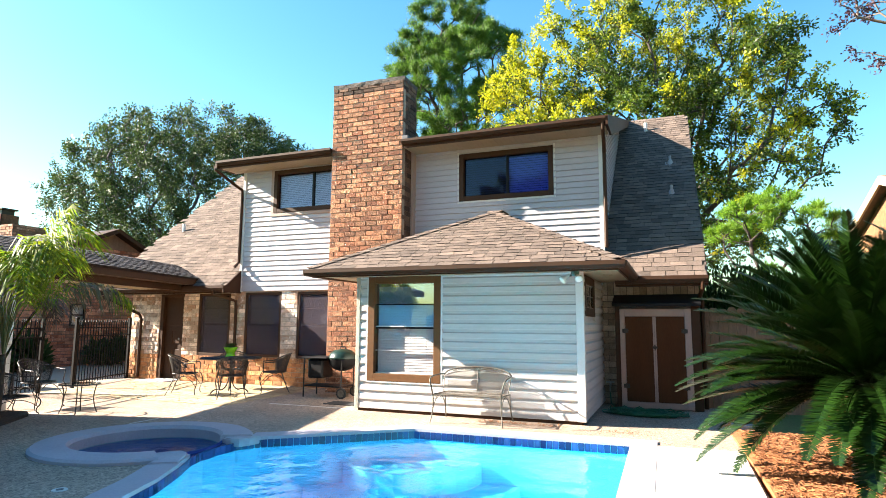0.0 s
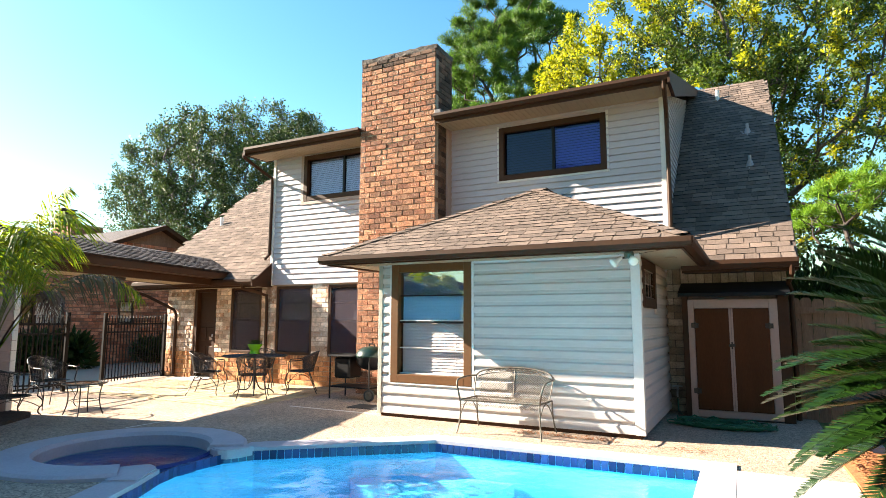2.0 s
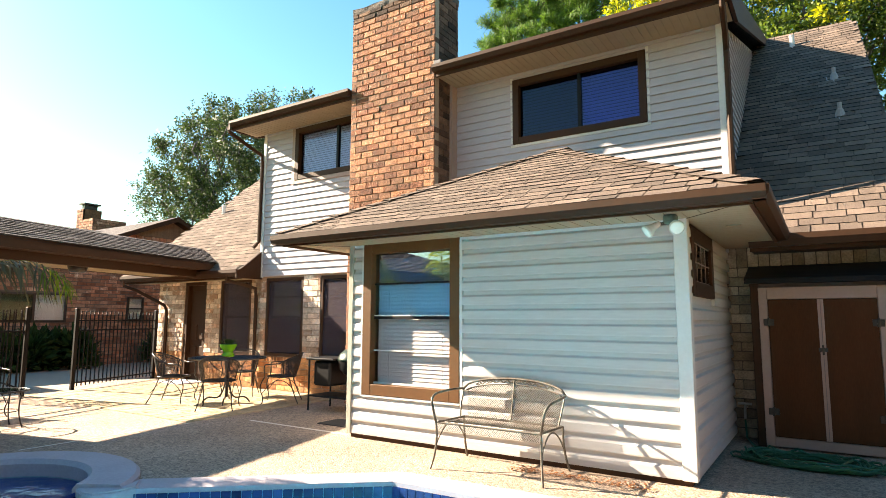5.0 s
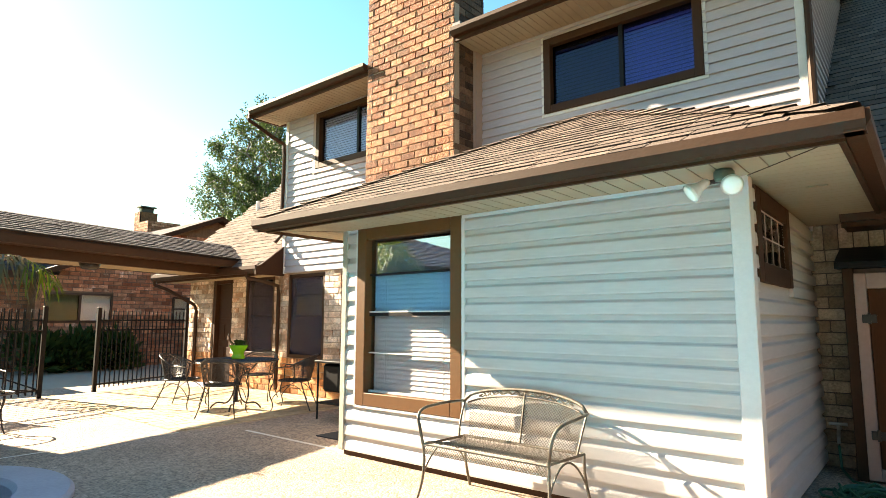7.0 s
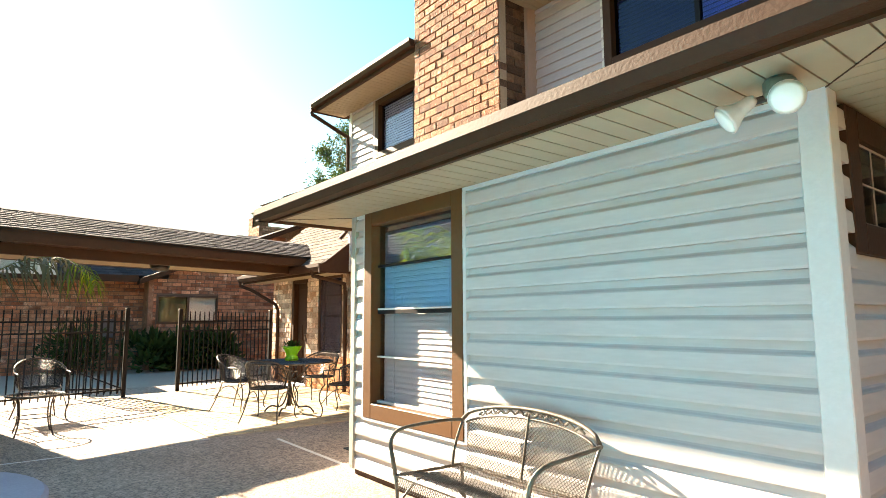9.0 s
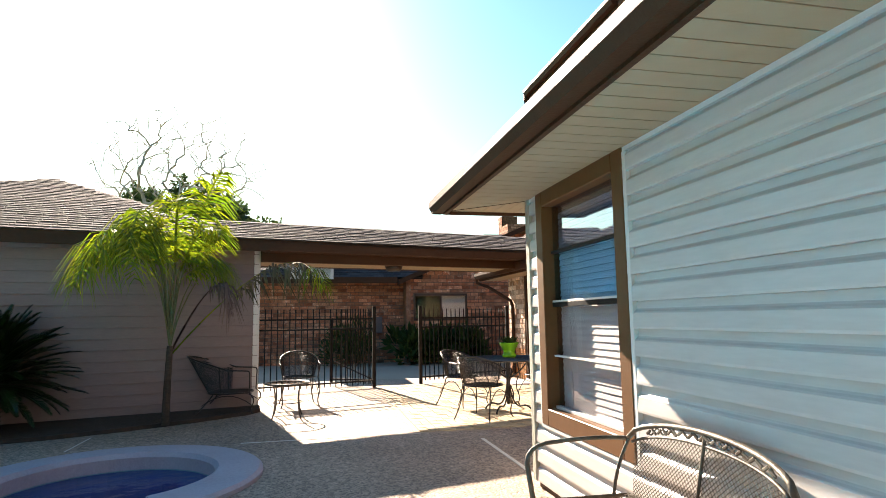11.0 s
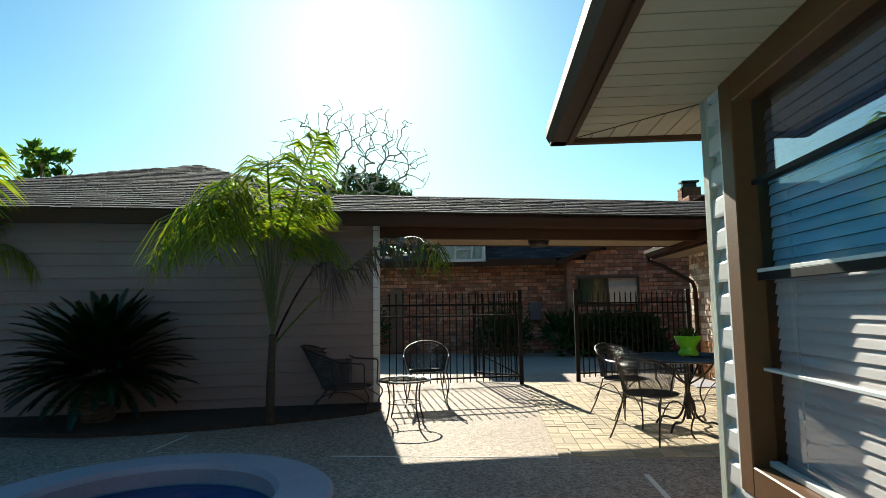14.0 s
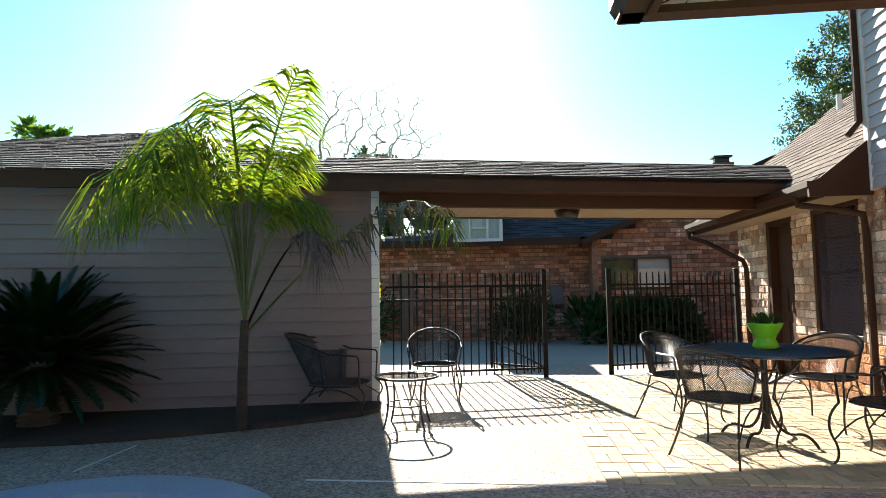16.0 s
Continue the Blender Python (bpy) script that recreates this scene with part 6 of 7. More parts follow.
part("top_rail", tubes([back_top(k / 24) for k in range(25)], r=0.012, sides=8), "iron_tan", ls, smooth=True)
part("inner_rail", tubes([back_top(0.03 + 0.94 * k / 24) - Vector((0, 0.006, 0.052)) for k in range(25)], r=0.007, sides=6), "iron_tan", ls, smooth=True)
vine_b = bmesh.new()
tube(vine_b, [back_top(0.12 + 0.76 * k / 60) - Vector((0, 0.004, 0.026 + 0.014 * math.sin(k * 0.95))) for k in range(61)], 0.004, 5)
for k in range(22):
    c = back_top(0.13 + 0.74 * k / 21) - Vector((0, 0.006, 0.026))
    a = 0.6 if k % 2 else -0.6
    box(vine_b, -0.020, 0.020, -0.004, 0.004, -0.007, 0.007, bevel=0.003, m=Matrix.Translation(c) @ Matrix.Rotation(a, 4, "Y"))
part("leaf_ornament", vine_b, "iron_tan", ls, "cast iron leaf band under the top rail")
part("backrest", lattice(bmesh.new(), lambda u, v: back_low(0.04 + 0.92 * u).lerp(back_top(0.04 + 0.92 * u) - Vector((0, 0.006, 0.052)), v), 40, 14), "iron_tan", ls)
part("seat", lattice(bmesh.new(), lambda u, v: Vector((-0.5 + u, -0.24 + 0.41 * v, 0.40 + 0.02 * math.cos(v * 5.0))), 40, 17), "iron_tan", ls)
part("seat_rim", tubes([(-0.5, -0.24, 0.405), (0.5, -0.24, 0.405), (0.51, 0.17, 0.395), (-0.51, 0.17, 0.395)], r=0.011, close=True), "iron_tan", ls)
part("seat_apron", lattice(bmesh.new(), lambda u, v: Vector((-0.5 + u, -0.245 - 0.01 * v, 0.40 - 0.06 * v)), 46, 3), "iron_tan", ls)
part("middle_bar", tubes([back_low(0.5), back_top(0.5)], r=0.007), "iron_tan", ls)
for sx in (-1, 1):
    arm = bend((BW * sx, 0.19, 0.66), (0.585 * sx, 0.06, 0.67), (0.575 * sx, -0.16, 0.65), 8) + bend((0.575 * sx, -0.16, 0.65), (0.57 * sx, -0.27, 0.635), (0.54 * sx, -0.255, 0.53), 5)[1:] + [(0.515 * sx, -0.245, 0.40)]
    part("arm", tubes(arm, r=0.011, sides=8), "iron_tan", ls, smooth=True)
    part("leg", tubes(bend((0.515 * sx, -0.245, 0.40), (0.50 * sx, -0.22, 0.2), (0.545 * sx, -0.285, 0.0)), r=0.010), "iron_tan", ls)
    part("leg", tubes(bend((0.51 * sx, 0.17, 0.40), (0.505 * sx, 0.16, 0.2), (0.53 * sx, 0.25, 0.0)), r=0.010), "iron_tan", ls)
    part("brace", tubes(bend((0.512 * sx, -0.24, 0.22), (0.50 * sx, -0.04, 0.55), (0.512 * sx, 0.18, 0.20), 10), r=0.007), "iron_tan", ls)
    part("stay", tubes(bend((0.50 * sx, 0.10, 0.40), (0.52 * sx, 0.12, 0.52), (BW * sx * 0.99, 0.19, 0.655)), r=0.008), "iron_tan", ls)

# grill on its cart
gr = tagged(empty("grill", pose(-6.36, 10.10, 0)), "green kettle grill in a black cart with shelf", "grill")
part("shelf", boxes((-0.46, 0.10, -0.24, 0.30, 0.735, 0.765), bevel=0.008), "black", gr)
for x, y in ((-0.42, -0.20), (-0.42, 0.26), (0.42, -0.20), (0.42, 0.26)):
    part("leg", tubes([(x, y, 0.0 if x < 0 else 0.12), (x, y, 0.74)], r=0.014), "black", gr)
part("lower_rack", boxes((-0.42, 0.42, -0.20, 0.26, 0.20, 0.225), bevel=0.004), "black", gr)
part("bin", boxes((-0.36, -0.02, -0.18, 0.22, 0.36, 0.72), bevel=0.03), "black", gr)
kb = bmesh.new()
lathe(kb, [(0.06, 0.50), (0.18, 0.54), (0.255, 0.62), (0.275, 0.72), (0.28, 0.735)], cx=0.30, cy=0.04, seg=28)
part("kettle", kb, "black", gr, smooth=True)
kl = bmesh.new()
lathe(kl, [(0.285, 0.735), (0.28, 0.76), (0.25, 0.83), (0.17, 0.895), (0.05, 0.92)], cx=0.30, cy=0.04, seg=28)
lid = part("lid", kl, "green_enamel", gr, "dark green enamel lid", smooth=True)
part("lid_handle", tubes([(0.24, 0.04, 0.91), (0.25, 0.04, 0.96), (0.35, 0.04, 0.96), (0.36, 0.04, 0.91)], r=0.012), "black", lid)
for y in (-0.22, 0.28):
    wb = bmesh.new()
    lathe(wb, [(0.02, -0.02), (0.10, -0.02), (0.10, 0.02), (0.02, 0.02)], seg=24)
    bmesh.ops.transform(wb, matrix=pose(0.44, y, 0.10, 90), verts=wb.verts[:])
    wheel = part("wheel", wb, "rubber", gr)
    wd = bmesh.new()
    lathe(wd, [(0.055, -0.023), (0.068, -0.023), (0.068, 0.023), (0.055, 0.023)], seg=20)
    bmesh.ops.transform(wd, matrix=pose(0.44, y, 0.10, 90), verts=wd.verts[:])
    part("rim", wd, "iron_tan", wheel)
tagged(part("rubber_mat", boxes((-5.85, -5.2, 9.15, 9.55, 0.0, 0.012), bevel=0.004), "rubber"), "flat black rubber mat on the deck", "mat")

# pavers of the terrace: pairs laid crosswise in turn
pav = structure(empty("paving"), "tan clay pavers of the terrace laid in crosswise pairs", "paving")
paver_mesh = mesh_of("paver", unit_box(0.03), "paver")
pv, pf, count = [], [], 0
PX0, PX1, PY0, PY1 = -12.0, -7.27, 8.26, 11.25
prng = random.Random(8)
for i in range(int((PX1 - PX0) / 0.212) + 1):
    for j in range(int((PY1 - PY0) / 0.212) + 1):
        for h in (0, 1):
            x0, y0 = PX1 - (i + 1) * 0.212, PY0 + j * 0.212
            if (i + j) % 2:
                a = [x0 + h * 0.106, x0 + h * 0.106 + 0.106, y0, y0 + 0.212]
            else:
                a = [x0, x0 + 0.212, y0 + h * 0.106, y0 + h * 0.106 + 0.106]
            a = [max(a[0], PX0), a[1], a[2], min(a[3], PY1)]
            if a[1] - a[0] < 0.04 or a[3] - a[2] < 0.04:
                continue
            zz = 0.002 + prng.uniform(-0.003, 0.003)
            x, y, wx, wy = (a[0] + a[1]) / 2, (a[2] + a[3]) / 2, a[1] - a[0] - 0.009, a[3] - a[2] - 0.009
            if count < 300 and x > -9.4 and y < 10.2:
                ob = new("paver", paver_mesh)
                ob.parent = pav
                ob.location, ob.scale = (x, y, zz), (wx, wy, 0.02)
                count += 1
            else:
                k = len(pv)
                x0, x1, y0, y1, z1 = x - wx / 2, x + wx / 2, y - wy / 2, y + wy / 2, zz + 0.009
                pv += [(x0, y0, -0.005), (x1, y0, -0.005), (x1, y1, -0.005), (x0, y1, -0.005), (x0 + 0.003, y0 + 0.003, z1), (x1 - 0.003, y0 + 0.003, z1), (x1 - 0.003, y1 - 0.003, z1), (x0 + 0.003, y1 - 0.003, z1)]
                pf += [(k + 4, k + 5, k + 6, k + 7), (k, k + 1, k + 5, k + 4), (k + 1, k + 2, k + 6, k + 5), (k + 2, k + 3, k + 7, k + 6), (k + 3, k, k + 4, k + 7)]
me = bpy.data.meshes.new("pavers")
me.from_pydata(pv, [], pf)
me.materials.append(M["paver"])
rest = new("pavers", me)
rest.parent = pav
rest["kind"] = "stuff"


# ---- trees and plants ----
def add_leaf(vs, fs, p, d, n, length, width):
    """A small pointed leaf at p along d, lying across n."""
    s = d.cross(n)
    s = s.normalized() * width if s.length > 1e-6 else Vector((width, 0, 0))
    i = len(vs)
    vs += [p, p + d * length * 0.5 + s, p + d * length, p + d * length * 0.5 - s]
    fs.append((i, i + 1, i + 2, i + 3))


def leaf_mesh(name, vs, fs, mat):
    me = bpy.data.meshes.new(name)
    me.from_pydata([tuple(v) for v in vs], [], fs)
    me.materials.append(M[mat])
    return me


def any_way(rng):
    while True:
        v = Vector((rng.uniform(-1, 1), rng.uniform(-1, 1), rng.uniform(-1, 1)))
        if 0.05 < v.length < 1:
            return v.normalized()


def grown(parent, rng, cc, cr, n, trunk_r, fork, bark, seed, gap=-0.15, hollow=0.35, thrift=0.45):
    """Limbs that reach every part of a crown: each new point joins the twig that is nearest, counted with its way from the root. Returns the twigs' ends and directions."""
    cc, cr = np.array(cc), np.array(cr)
    pts = []
    while len(pts) < n:
        w = rng.normal(size=3)
        w *= (hollow + (1 - hollow) * rng.random() ** 0.6) / np.linalg.norm(w)
        p = cc + w * cr
        if noise.noise(Vector(p) * 0.42 + Vector((seed, 0, 0))) > gap:
            pts.append(p)
    at = [np.zeros(3)]
    for k in range(1, 7):
        at.append(np.array(fork) * k / 6 + rng.normal(size=3) * (0.1, 0.1, 0.0))
    up = list(range(-1, 6))
    far = [float(np.linalg.norm(p)) for p in at]
    for p in sorted(pts, key=lambda q: float(np.linalg.norm(q - np.array(fork)))):
        have = np.array(at[3:])
        d = np.linalg.norm(have - p, axis=1)
        k = 3 + int(np.argmin(d + thrift * np.array(far[3:])))
        q = at[k] + (p - at[k]) * 0.5 + rng.normal(size=3) * 0.07 * d[k - 3] + np.array((0, 0, 0.06 * d[k - 3]))
        at.append(q)
        up.append(k)
        far.append(far[k] + float(np.linalg.norm(q - at[k])))
        at.append(p)
        up.append(len(at) - 2)
        far.append(far[-1] + float(np.linalg.norm(p - q)))
    load, kids = [0.0] * len(at), [0] * len(at)
    for i in range(len(at) - 1, 0, -1):
        load[i] = max(load[i], 1.0) if not kids[i] else load[i]
        load[up[i]] += load[i]
        kids[up[i]] += 1
    size = [trunk_r * (v / load[0]) ** 0.5 for v in load]
    vs, fs = [], []
    for i in range(1, len(at)):
        a, b = Vector(at[up[i]]), Vector(at[i])
        d = (b - a).normalized()
        u = d.orthogonal().normalized()
        v = d.cross(u)
        k, sides = len(vs), 7 if size[i] > 0.08 else 4
        for c, r in ((a, min(size[up[i]], size[i] * 1.35)), (b, size[i])):
            vs += [tuple(c + (u * math.cos(6.2832 * j / sides) + v * math.sin(6.2832 * j / sides)) * r) for j in range(sides)]
        fs += [(k + j, k + (j + 1) % sides, k + sides + (j + 1) % sides, k + sides + j) for j in range(sides)]
    me = bpy.data.meshes.new("trunk")
    me.from_pydata(vs, [], fs)
    me.materials.append(M[bark])
    for p in me.polygons:
        p.use_smooth = True
    new("trunk", me).parent = parent
    ends = [i for i in range(7, len(at)) if kids[i] == 0 or size[i] < trunk_r * 0.09]
    return np.array([at[i] for i in ends]), np.array([(at[i] - at[up[i]]) / max(1e-6, float(np.linalg.norm(at[i] - at[up[i]]))) for i in ends])


def quads(name, pts, mat, parent):
    """One mesh of loose four-sided blades, from an array of n x 4 corners."""
    n = len(pts)
    me = bpy.data.meshes.new(name)
    me.vertices.add(n * 4)
    me.vertices.foreach_set("co", pts.reshape(-1, 3).astype(np.float32).ravel())
    me.loops.add(n * 4)
    me.loops.foreach_set("vertex_index", np.arange(n * 4, dtype=np.int32))
    me.polygons.add(n)
    me.polygons.foreach_set("loop_start", np.arange(0, n * 4, 4, dtype=np.int32))
    me.update(calc_edges=True)
    me.materials.append(M[mat])
    ob = new(name, me)
    ob.parent = parent
    return ob


def unit(v):
    return v / np.maximum(np.linalg.norm(v, axis=-1, keepdims=True), 1e-9)


def tree(name, base, crown_c, crown_r, label, mats, leaves, seed, leaf=0.15, trunk_r=0.3, nodes=420, fork=None, spray=0.6, bark="bark", gap=-0.15, hollow=0.35, pick=None, needles=False, up=0.25, thrift=0.45):
    """A tapered trunk whose limbs divide through the crown, with sprays of leaves (or tufts of needles) along the twigs' ends."""
    rng = np.random.default_rng(seed)
    prng = random.Random(seed)
    t = tagged(empty(name, pose(*base)), label, "tree")
    fork = fork or (crown_c[0] * 0.3, crown_c[1] * 0.3, max(1.0, crown_c[2] - crown_r[2] * 0.75))
    ends, ways = grown(t, rng, crown_c, crown_r, nodes, trunk_r, fork, bark, seed, gap, hollow, thrift)
    each = max(4, leaves // len(ends))
    kind = np.repeat([mats.index(pick(Vector(e) - Vector(crown_c), prng) if pick else prng.choice(mats)) for e in ends], each)
    e, w = np.repeat(ends, each, axis=0), np.repeat(ways, each, axis=0)
    m = len(e)
    long = (leaf * rng.uniform(0.7, 1.3, m))[:, None]
    if needles:
        d = unit(rng.normal(size=(m, 3)) + w * 0.5 + np.array((0, 0, up)))
        at = e + unit(rng.normal(size=(m, 3))) * (spray * rng.random((m, 1)) ** 0.5) * np.repeat(rng.uniform(0.6, 1.2, len(ends)), each)[:, None] * np.array((1, 1, 0.55))
        side = unit(np.cross(d, rng.normal(size=(m, 3)))) * leaf * 0.045
        quad = np.stack((at - side, at + side, at + d * long + side * 0.4, at + d * long - side * 0.4), axis=1)
    else:
        sub = 5
        turn = unit(rng.normal(size=(len(ends), sub, 3)) * 0.9 + ways[:, None, :] + np.array((0, 0, up)))
        which = rng.integers(0, sub, (len(ends), each))
        twig = np.take_along_axis(turn, which[:, :, None].repeat(3, axis=2), axis=1).reshape(-1, 3)
        reach = np.repeat(rng.uniform(0.55, 1.25, len(ends)), each)[:, None] * spray
        at = e - w * spray * 0.25 + twig * reach * rng.random((m, 1)) ** 0.7 + rng.normal(size=(m, 3)) * spray * 0.13
        d = unit(twig + rng.normal(size=(m, 3)) * 0.75 + np.array((0, 0, -0.15)))
        side = unit(np.cross(d, rng.normal(size=(m, 3)) + np.array((0, 0, 0.8)))) * leaf * 0.27
        quad = np.stack((at, at + d * long * 0.5 + side, at + d * long, at + d * long * 0.5 - side), axis=1)
    for k, mat in enumerate(mats):
        if (kind == k).any():
            quads("crown", quad[kind == k], mat, t)
    return t


tree("oak_tree", (-25, 26, -0.06), (0, -0.5, 7.6), (8.0, 7.2, 5.7), "broad live oak with small grey-green leaves", ["oak_leaf"], 210000, 11, leaf=0.13, trunk_r=0.42, nodes=1500, fork=(0.3, 0, 2.6), spray=0.62, gap=-0.32, hollow=0.5, up=0.55, thrift=0.3, bark="bark_grey")


# leaf colour stands in for sun: more yellow on the lit left and top
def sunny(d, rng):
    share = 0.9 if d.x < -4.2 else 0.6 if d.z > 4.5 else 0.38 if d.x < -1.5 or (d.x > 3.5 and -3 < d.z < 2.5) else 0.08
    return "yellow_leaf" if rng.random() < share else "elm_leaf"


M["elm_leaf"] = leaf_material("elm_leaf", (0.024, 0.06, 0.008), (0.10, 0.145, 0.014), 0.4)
tree("elm_tree", (-0.6, 30, -0.06), (-0.6, 0, 10.4), (8.8, 6.0, 8.6), "tall tree with yellow leaves painted on its sunlit side", ["yellow_leaf", "elm_leaf"], 150000, 23, leaf=0.165, trunk_r=0.5, nodes=1300, fork=(0.35, 0, 8.6), spray=0.58, gap=-0.03, hollow=0.35, pick=sunny, bark="bark_dark")
tree("pine_tree", (-14.2, 38, -0.06), (0.2, 0, 18.2), (5.2, 4.8, 6.9), "tall pine with dense dark green needle tufts", ["pine_leaf"], 130000, 37, leaf=0.36, trunk_r=0.36, nodes=500, fork=(0, 0, 13.0), spray=0.52, gap=-0.2, hollow=0.45, needles=True, up=0.5, bark="bark_dark")
tree("young_pine", (3.1, 22, -0.06), (0, 0, 4.0), (2.1, 1.9, 1.9), "young bright green pine behind the wooden fence", ["young_needle"], 12000, 41, leaf=0.22, trunk_r=0.11, nodes=130, fork=(0, 0, 2.9), spray=0.24, gap=0.0, hollow=0.2, needles=True, up=0.5, bark="bark_dark")
tree("redbud_tree", (7.6, 19.5, -0.06), (-0.9, -1.5, 10.2), (2.8, 2.4, 1.7), "tree with sparse dark red leaves", ["red_leaf"], 4200, 47, leaf=0.10, trunk_r=0.12, nodes=90, fork=(-0.2, -0.3, 8.0), spray=0.45)
tree("evergreen_tree", (-39, -1.0, -0.06), (0, 0, 7.2), (3.4, 3.6, 2.6), "far evergreen tree behind the garage", ["oak_leaf"], 14000, 53, leaf=0.26, trunk_r=0.25, nodes=150, spray=0.8)
tree("vine_tree", (-22.5, -8.6, -0.06), (0, 0, 6.3), (0.85, 0.85, 1.3), "slim leafy tree top behind the garage", ["green_leaf"], 1100, 59, leaf=0.30, trunk_r=0.08, nodes=26, spray=0.35)
tree("backyard_tree", (-27, 3.0, -0.06), (0, 0, 4.2), (2.2, 3.2, 2.2), "leafy tree behind the neighbouring house", ["oak_leaf"], 9000, 61, leaf=0.22, trunk_r=0.15, nodes=110, spray=0.6)
# unseen trees added to block low sky light, mirrored in panes and water
for k, (x, y, r, h) in enumerate(((-7.5, -16, 6.0, 9.0), (5.0, -14, 6.2, 9.5), (15.5, -6, 5.5, 8.5), (16.5, 5, 5.0, 8.0))):
    tree("shade_tree", (x, y, -0.06), (0, 0, h * 0.80), (r, r, h * 0.52), "unseen leafy tree added behind the yard to block sky light", ["elm_leaf"], 26000, 71 + k, leaf=0.30, trunk_r=0.35, nodes=260, spray=0.9, hollow=0.3, gap=-0.35)

# bare tree
bt = tagged(empty("bare_tree", pose(-35, -0.3, -0.06)), "leafless tree with pale spreading branches", "tree")
grown(bt, np.random.default_rng(77), (0, 0, 9.6), (4.4, 5.0, 3.6), 420, 0.24, (0, 0, 4.6), "bark_pale", 7, gap=-0.4, hollow=0.3, thrift=0.12)


def frond(length, leaflets, leaf_len, sag, rise, seed, width=0.012, hang=0.3, stem=0.15, v_angle=0.5, loose=0.13, lean=0.75, way=None, ends=(0.0, 1.0)):
    """One palm frond: a tapering rib from the origin along x that arches and sags, with leaflets on both sides."""
    rng = random.Random(seed)
    vs, fs = [], []
    def rib(t):
        if way:
            k = min(len(way) - 2, int(t * (len(way) - 1)))
            return Vector(way[k]).lerp(Vector(way[k + 1]), t * (len(way) - 1) - k)
        return Vector((length * (t - 0.12 * t * t), 0, rise * t - sag * t * t))
    ribs = [rib(k / 14) for k in range(15)]
    for k in range(14):
        a, b = ribs[k], ribs[k + 1]
        w0, w1 = 0.014 * (1 - k / 15), 0.014 * (1 - (k + 1) / 15)
        i = len(vs)
        vs += [a + Vector((0, w0, 0)), a + Vector((0, 0, w0)), a + Vector((0, -w0, 0)), b + Vector((0, w1, 0)), b + Vector((0, 0, w1)), b + Vector((0, -w1, 0))]
        fs += [(i, i + 1, i + 4, i + 3), (i + 1, i + 2, i + 5, i + 4), (i + 2, i, i + 3, i + 5)]
    for k in range(leaflets):
        t = stem + (1 - stem) * (k + 0.5) / leaflets
        if not ends[0] <= t <= ends[1]:
            continue
        p = rib(t)
        fwd = (rib(min(1, t + 0.03)) - rib(t - 0.03)).normalized()
        ll = leaf_len * math.sin(math.pi * min(1, 0.12 + 0.86 * (t - stem) / (1 - stem))) ** 0.6
        across = Vector((-fwd.y, fwd.x, 0)).normalized()
        for sgn in (-1, 1):
            d = (across * sgn + fwd * lean + Vector((0, 0, v_angle)) + any_way(rng) * loose).normalized()
            q, e = p + d * ll * 0.5, p + d * ll + Vector((0, 0, -hang * ll))
            s = fwd * width
            i = len(vs)
            vs += [p - s * 0.6, p + s * 0.6, q + s + Vector((0, 0, -hang * ll * 0.2)), q - s + Vector((0, 0, -hang * ll * 0.2)), e]
            fs += [(i, i + 1, i + 2, i + 3), (i + 3, i + 2, i + 4)]
    return vs, fs


def put_fronds(plant, meshes, n, seed, base, tilt0, tilt1, scale=(0.85, 1.1), golden=137.5):
    rng = random.Random(seed)
    for k in range(n):
        ob = new("frond", meshes[k % len(meshes)])
        ob.parent = plant
        t = k / max(1, n - 1)
        ob.location = base
        ob.rotation_euler = Euler((rng.uniform(-0.15, 0.15), -radians(tilt0 + (tilt1 - tilt0) * t + rng.uniform(-5, 5)), radians(k * golden + rng.uniform(-12, 12))))
        s = rng.uniform(*scale)
        ob.scale = (s, s, s)


sago_fronds = [leaf_mesh("frond", *frond(1.6, 112, 0.155, sag, 0.36, s, width=0.0075, hang=0.05, v_angle=0.42, lean=0.95), "sago_leaf") for s, sag in ((1, 0.30), (2, 0.50), (3, 0.66))]


def sago(m, n, seed, label, trunk_h, size=1.0):
    sg = tagged(empty("sago_palm", m), label, "palm")
    tb_ = bmesh.new()
    r = 0.17
    prof = []
    for k in range(int(trunk_h / 0.05) + 1):
        prof += [(r * 1.08, k * 0.05), (r * 0.9, k * 0.05 + 0.025)]
    prof.append((r * 0.5, trunk_h + 0.08))
    lathe(tb_, prof, seg=12)
    part("trunk", tb_, "bark", sg)
    put_fronds(sg, sago_fronds, n, seed, (0, 0, trunk_h), -20, 74, scale=(0.85 * size, 1.1 * size))
    return sg


sago(pose(1.62, 6.5, 0.02), 270, 5, "large dark green sago palm in the mulch bed", 0.85, 1.08)
sago(pose(2.95, 8.4, 0.02), 100, 6, "sago palm standing at the back of the mulch bed", 1.35, 1.1)
sago(pose(-8.55, 3.34, 0.04), 190, 15, "dark sago palm in shade by the garage", 0.5, 0.68)

queen_fronds = [leaf_mesh("frond", *frond(L, 44, 0.42, sag, rise, k, width=0.0095, hang=hang, stem=0.06, v_angle=0.05, loose=0.5), "palm_leaf") for k, L, rise, sag, hang in ((11, 0.80, 1.4, 1.05, 0.75), (12, 1.0, 1.5, 1.7, 0.95), (13, 1.15, 1.15, 1.5, 0.95), (14, 0.50, 1.6, 0.70, 0.7))]


M["palm_trunk"] = material("palm_trunk", (0.055, 0.038, 0.027), 0.95, spread=0.35, grain=20, patch=5, bump=0.6, bump_scale=30, stretch=(1, 1, 3))


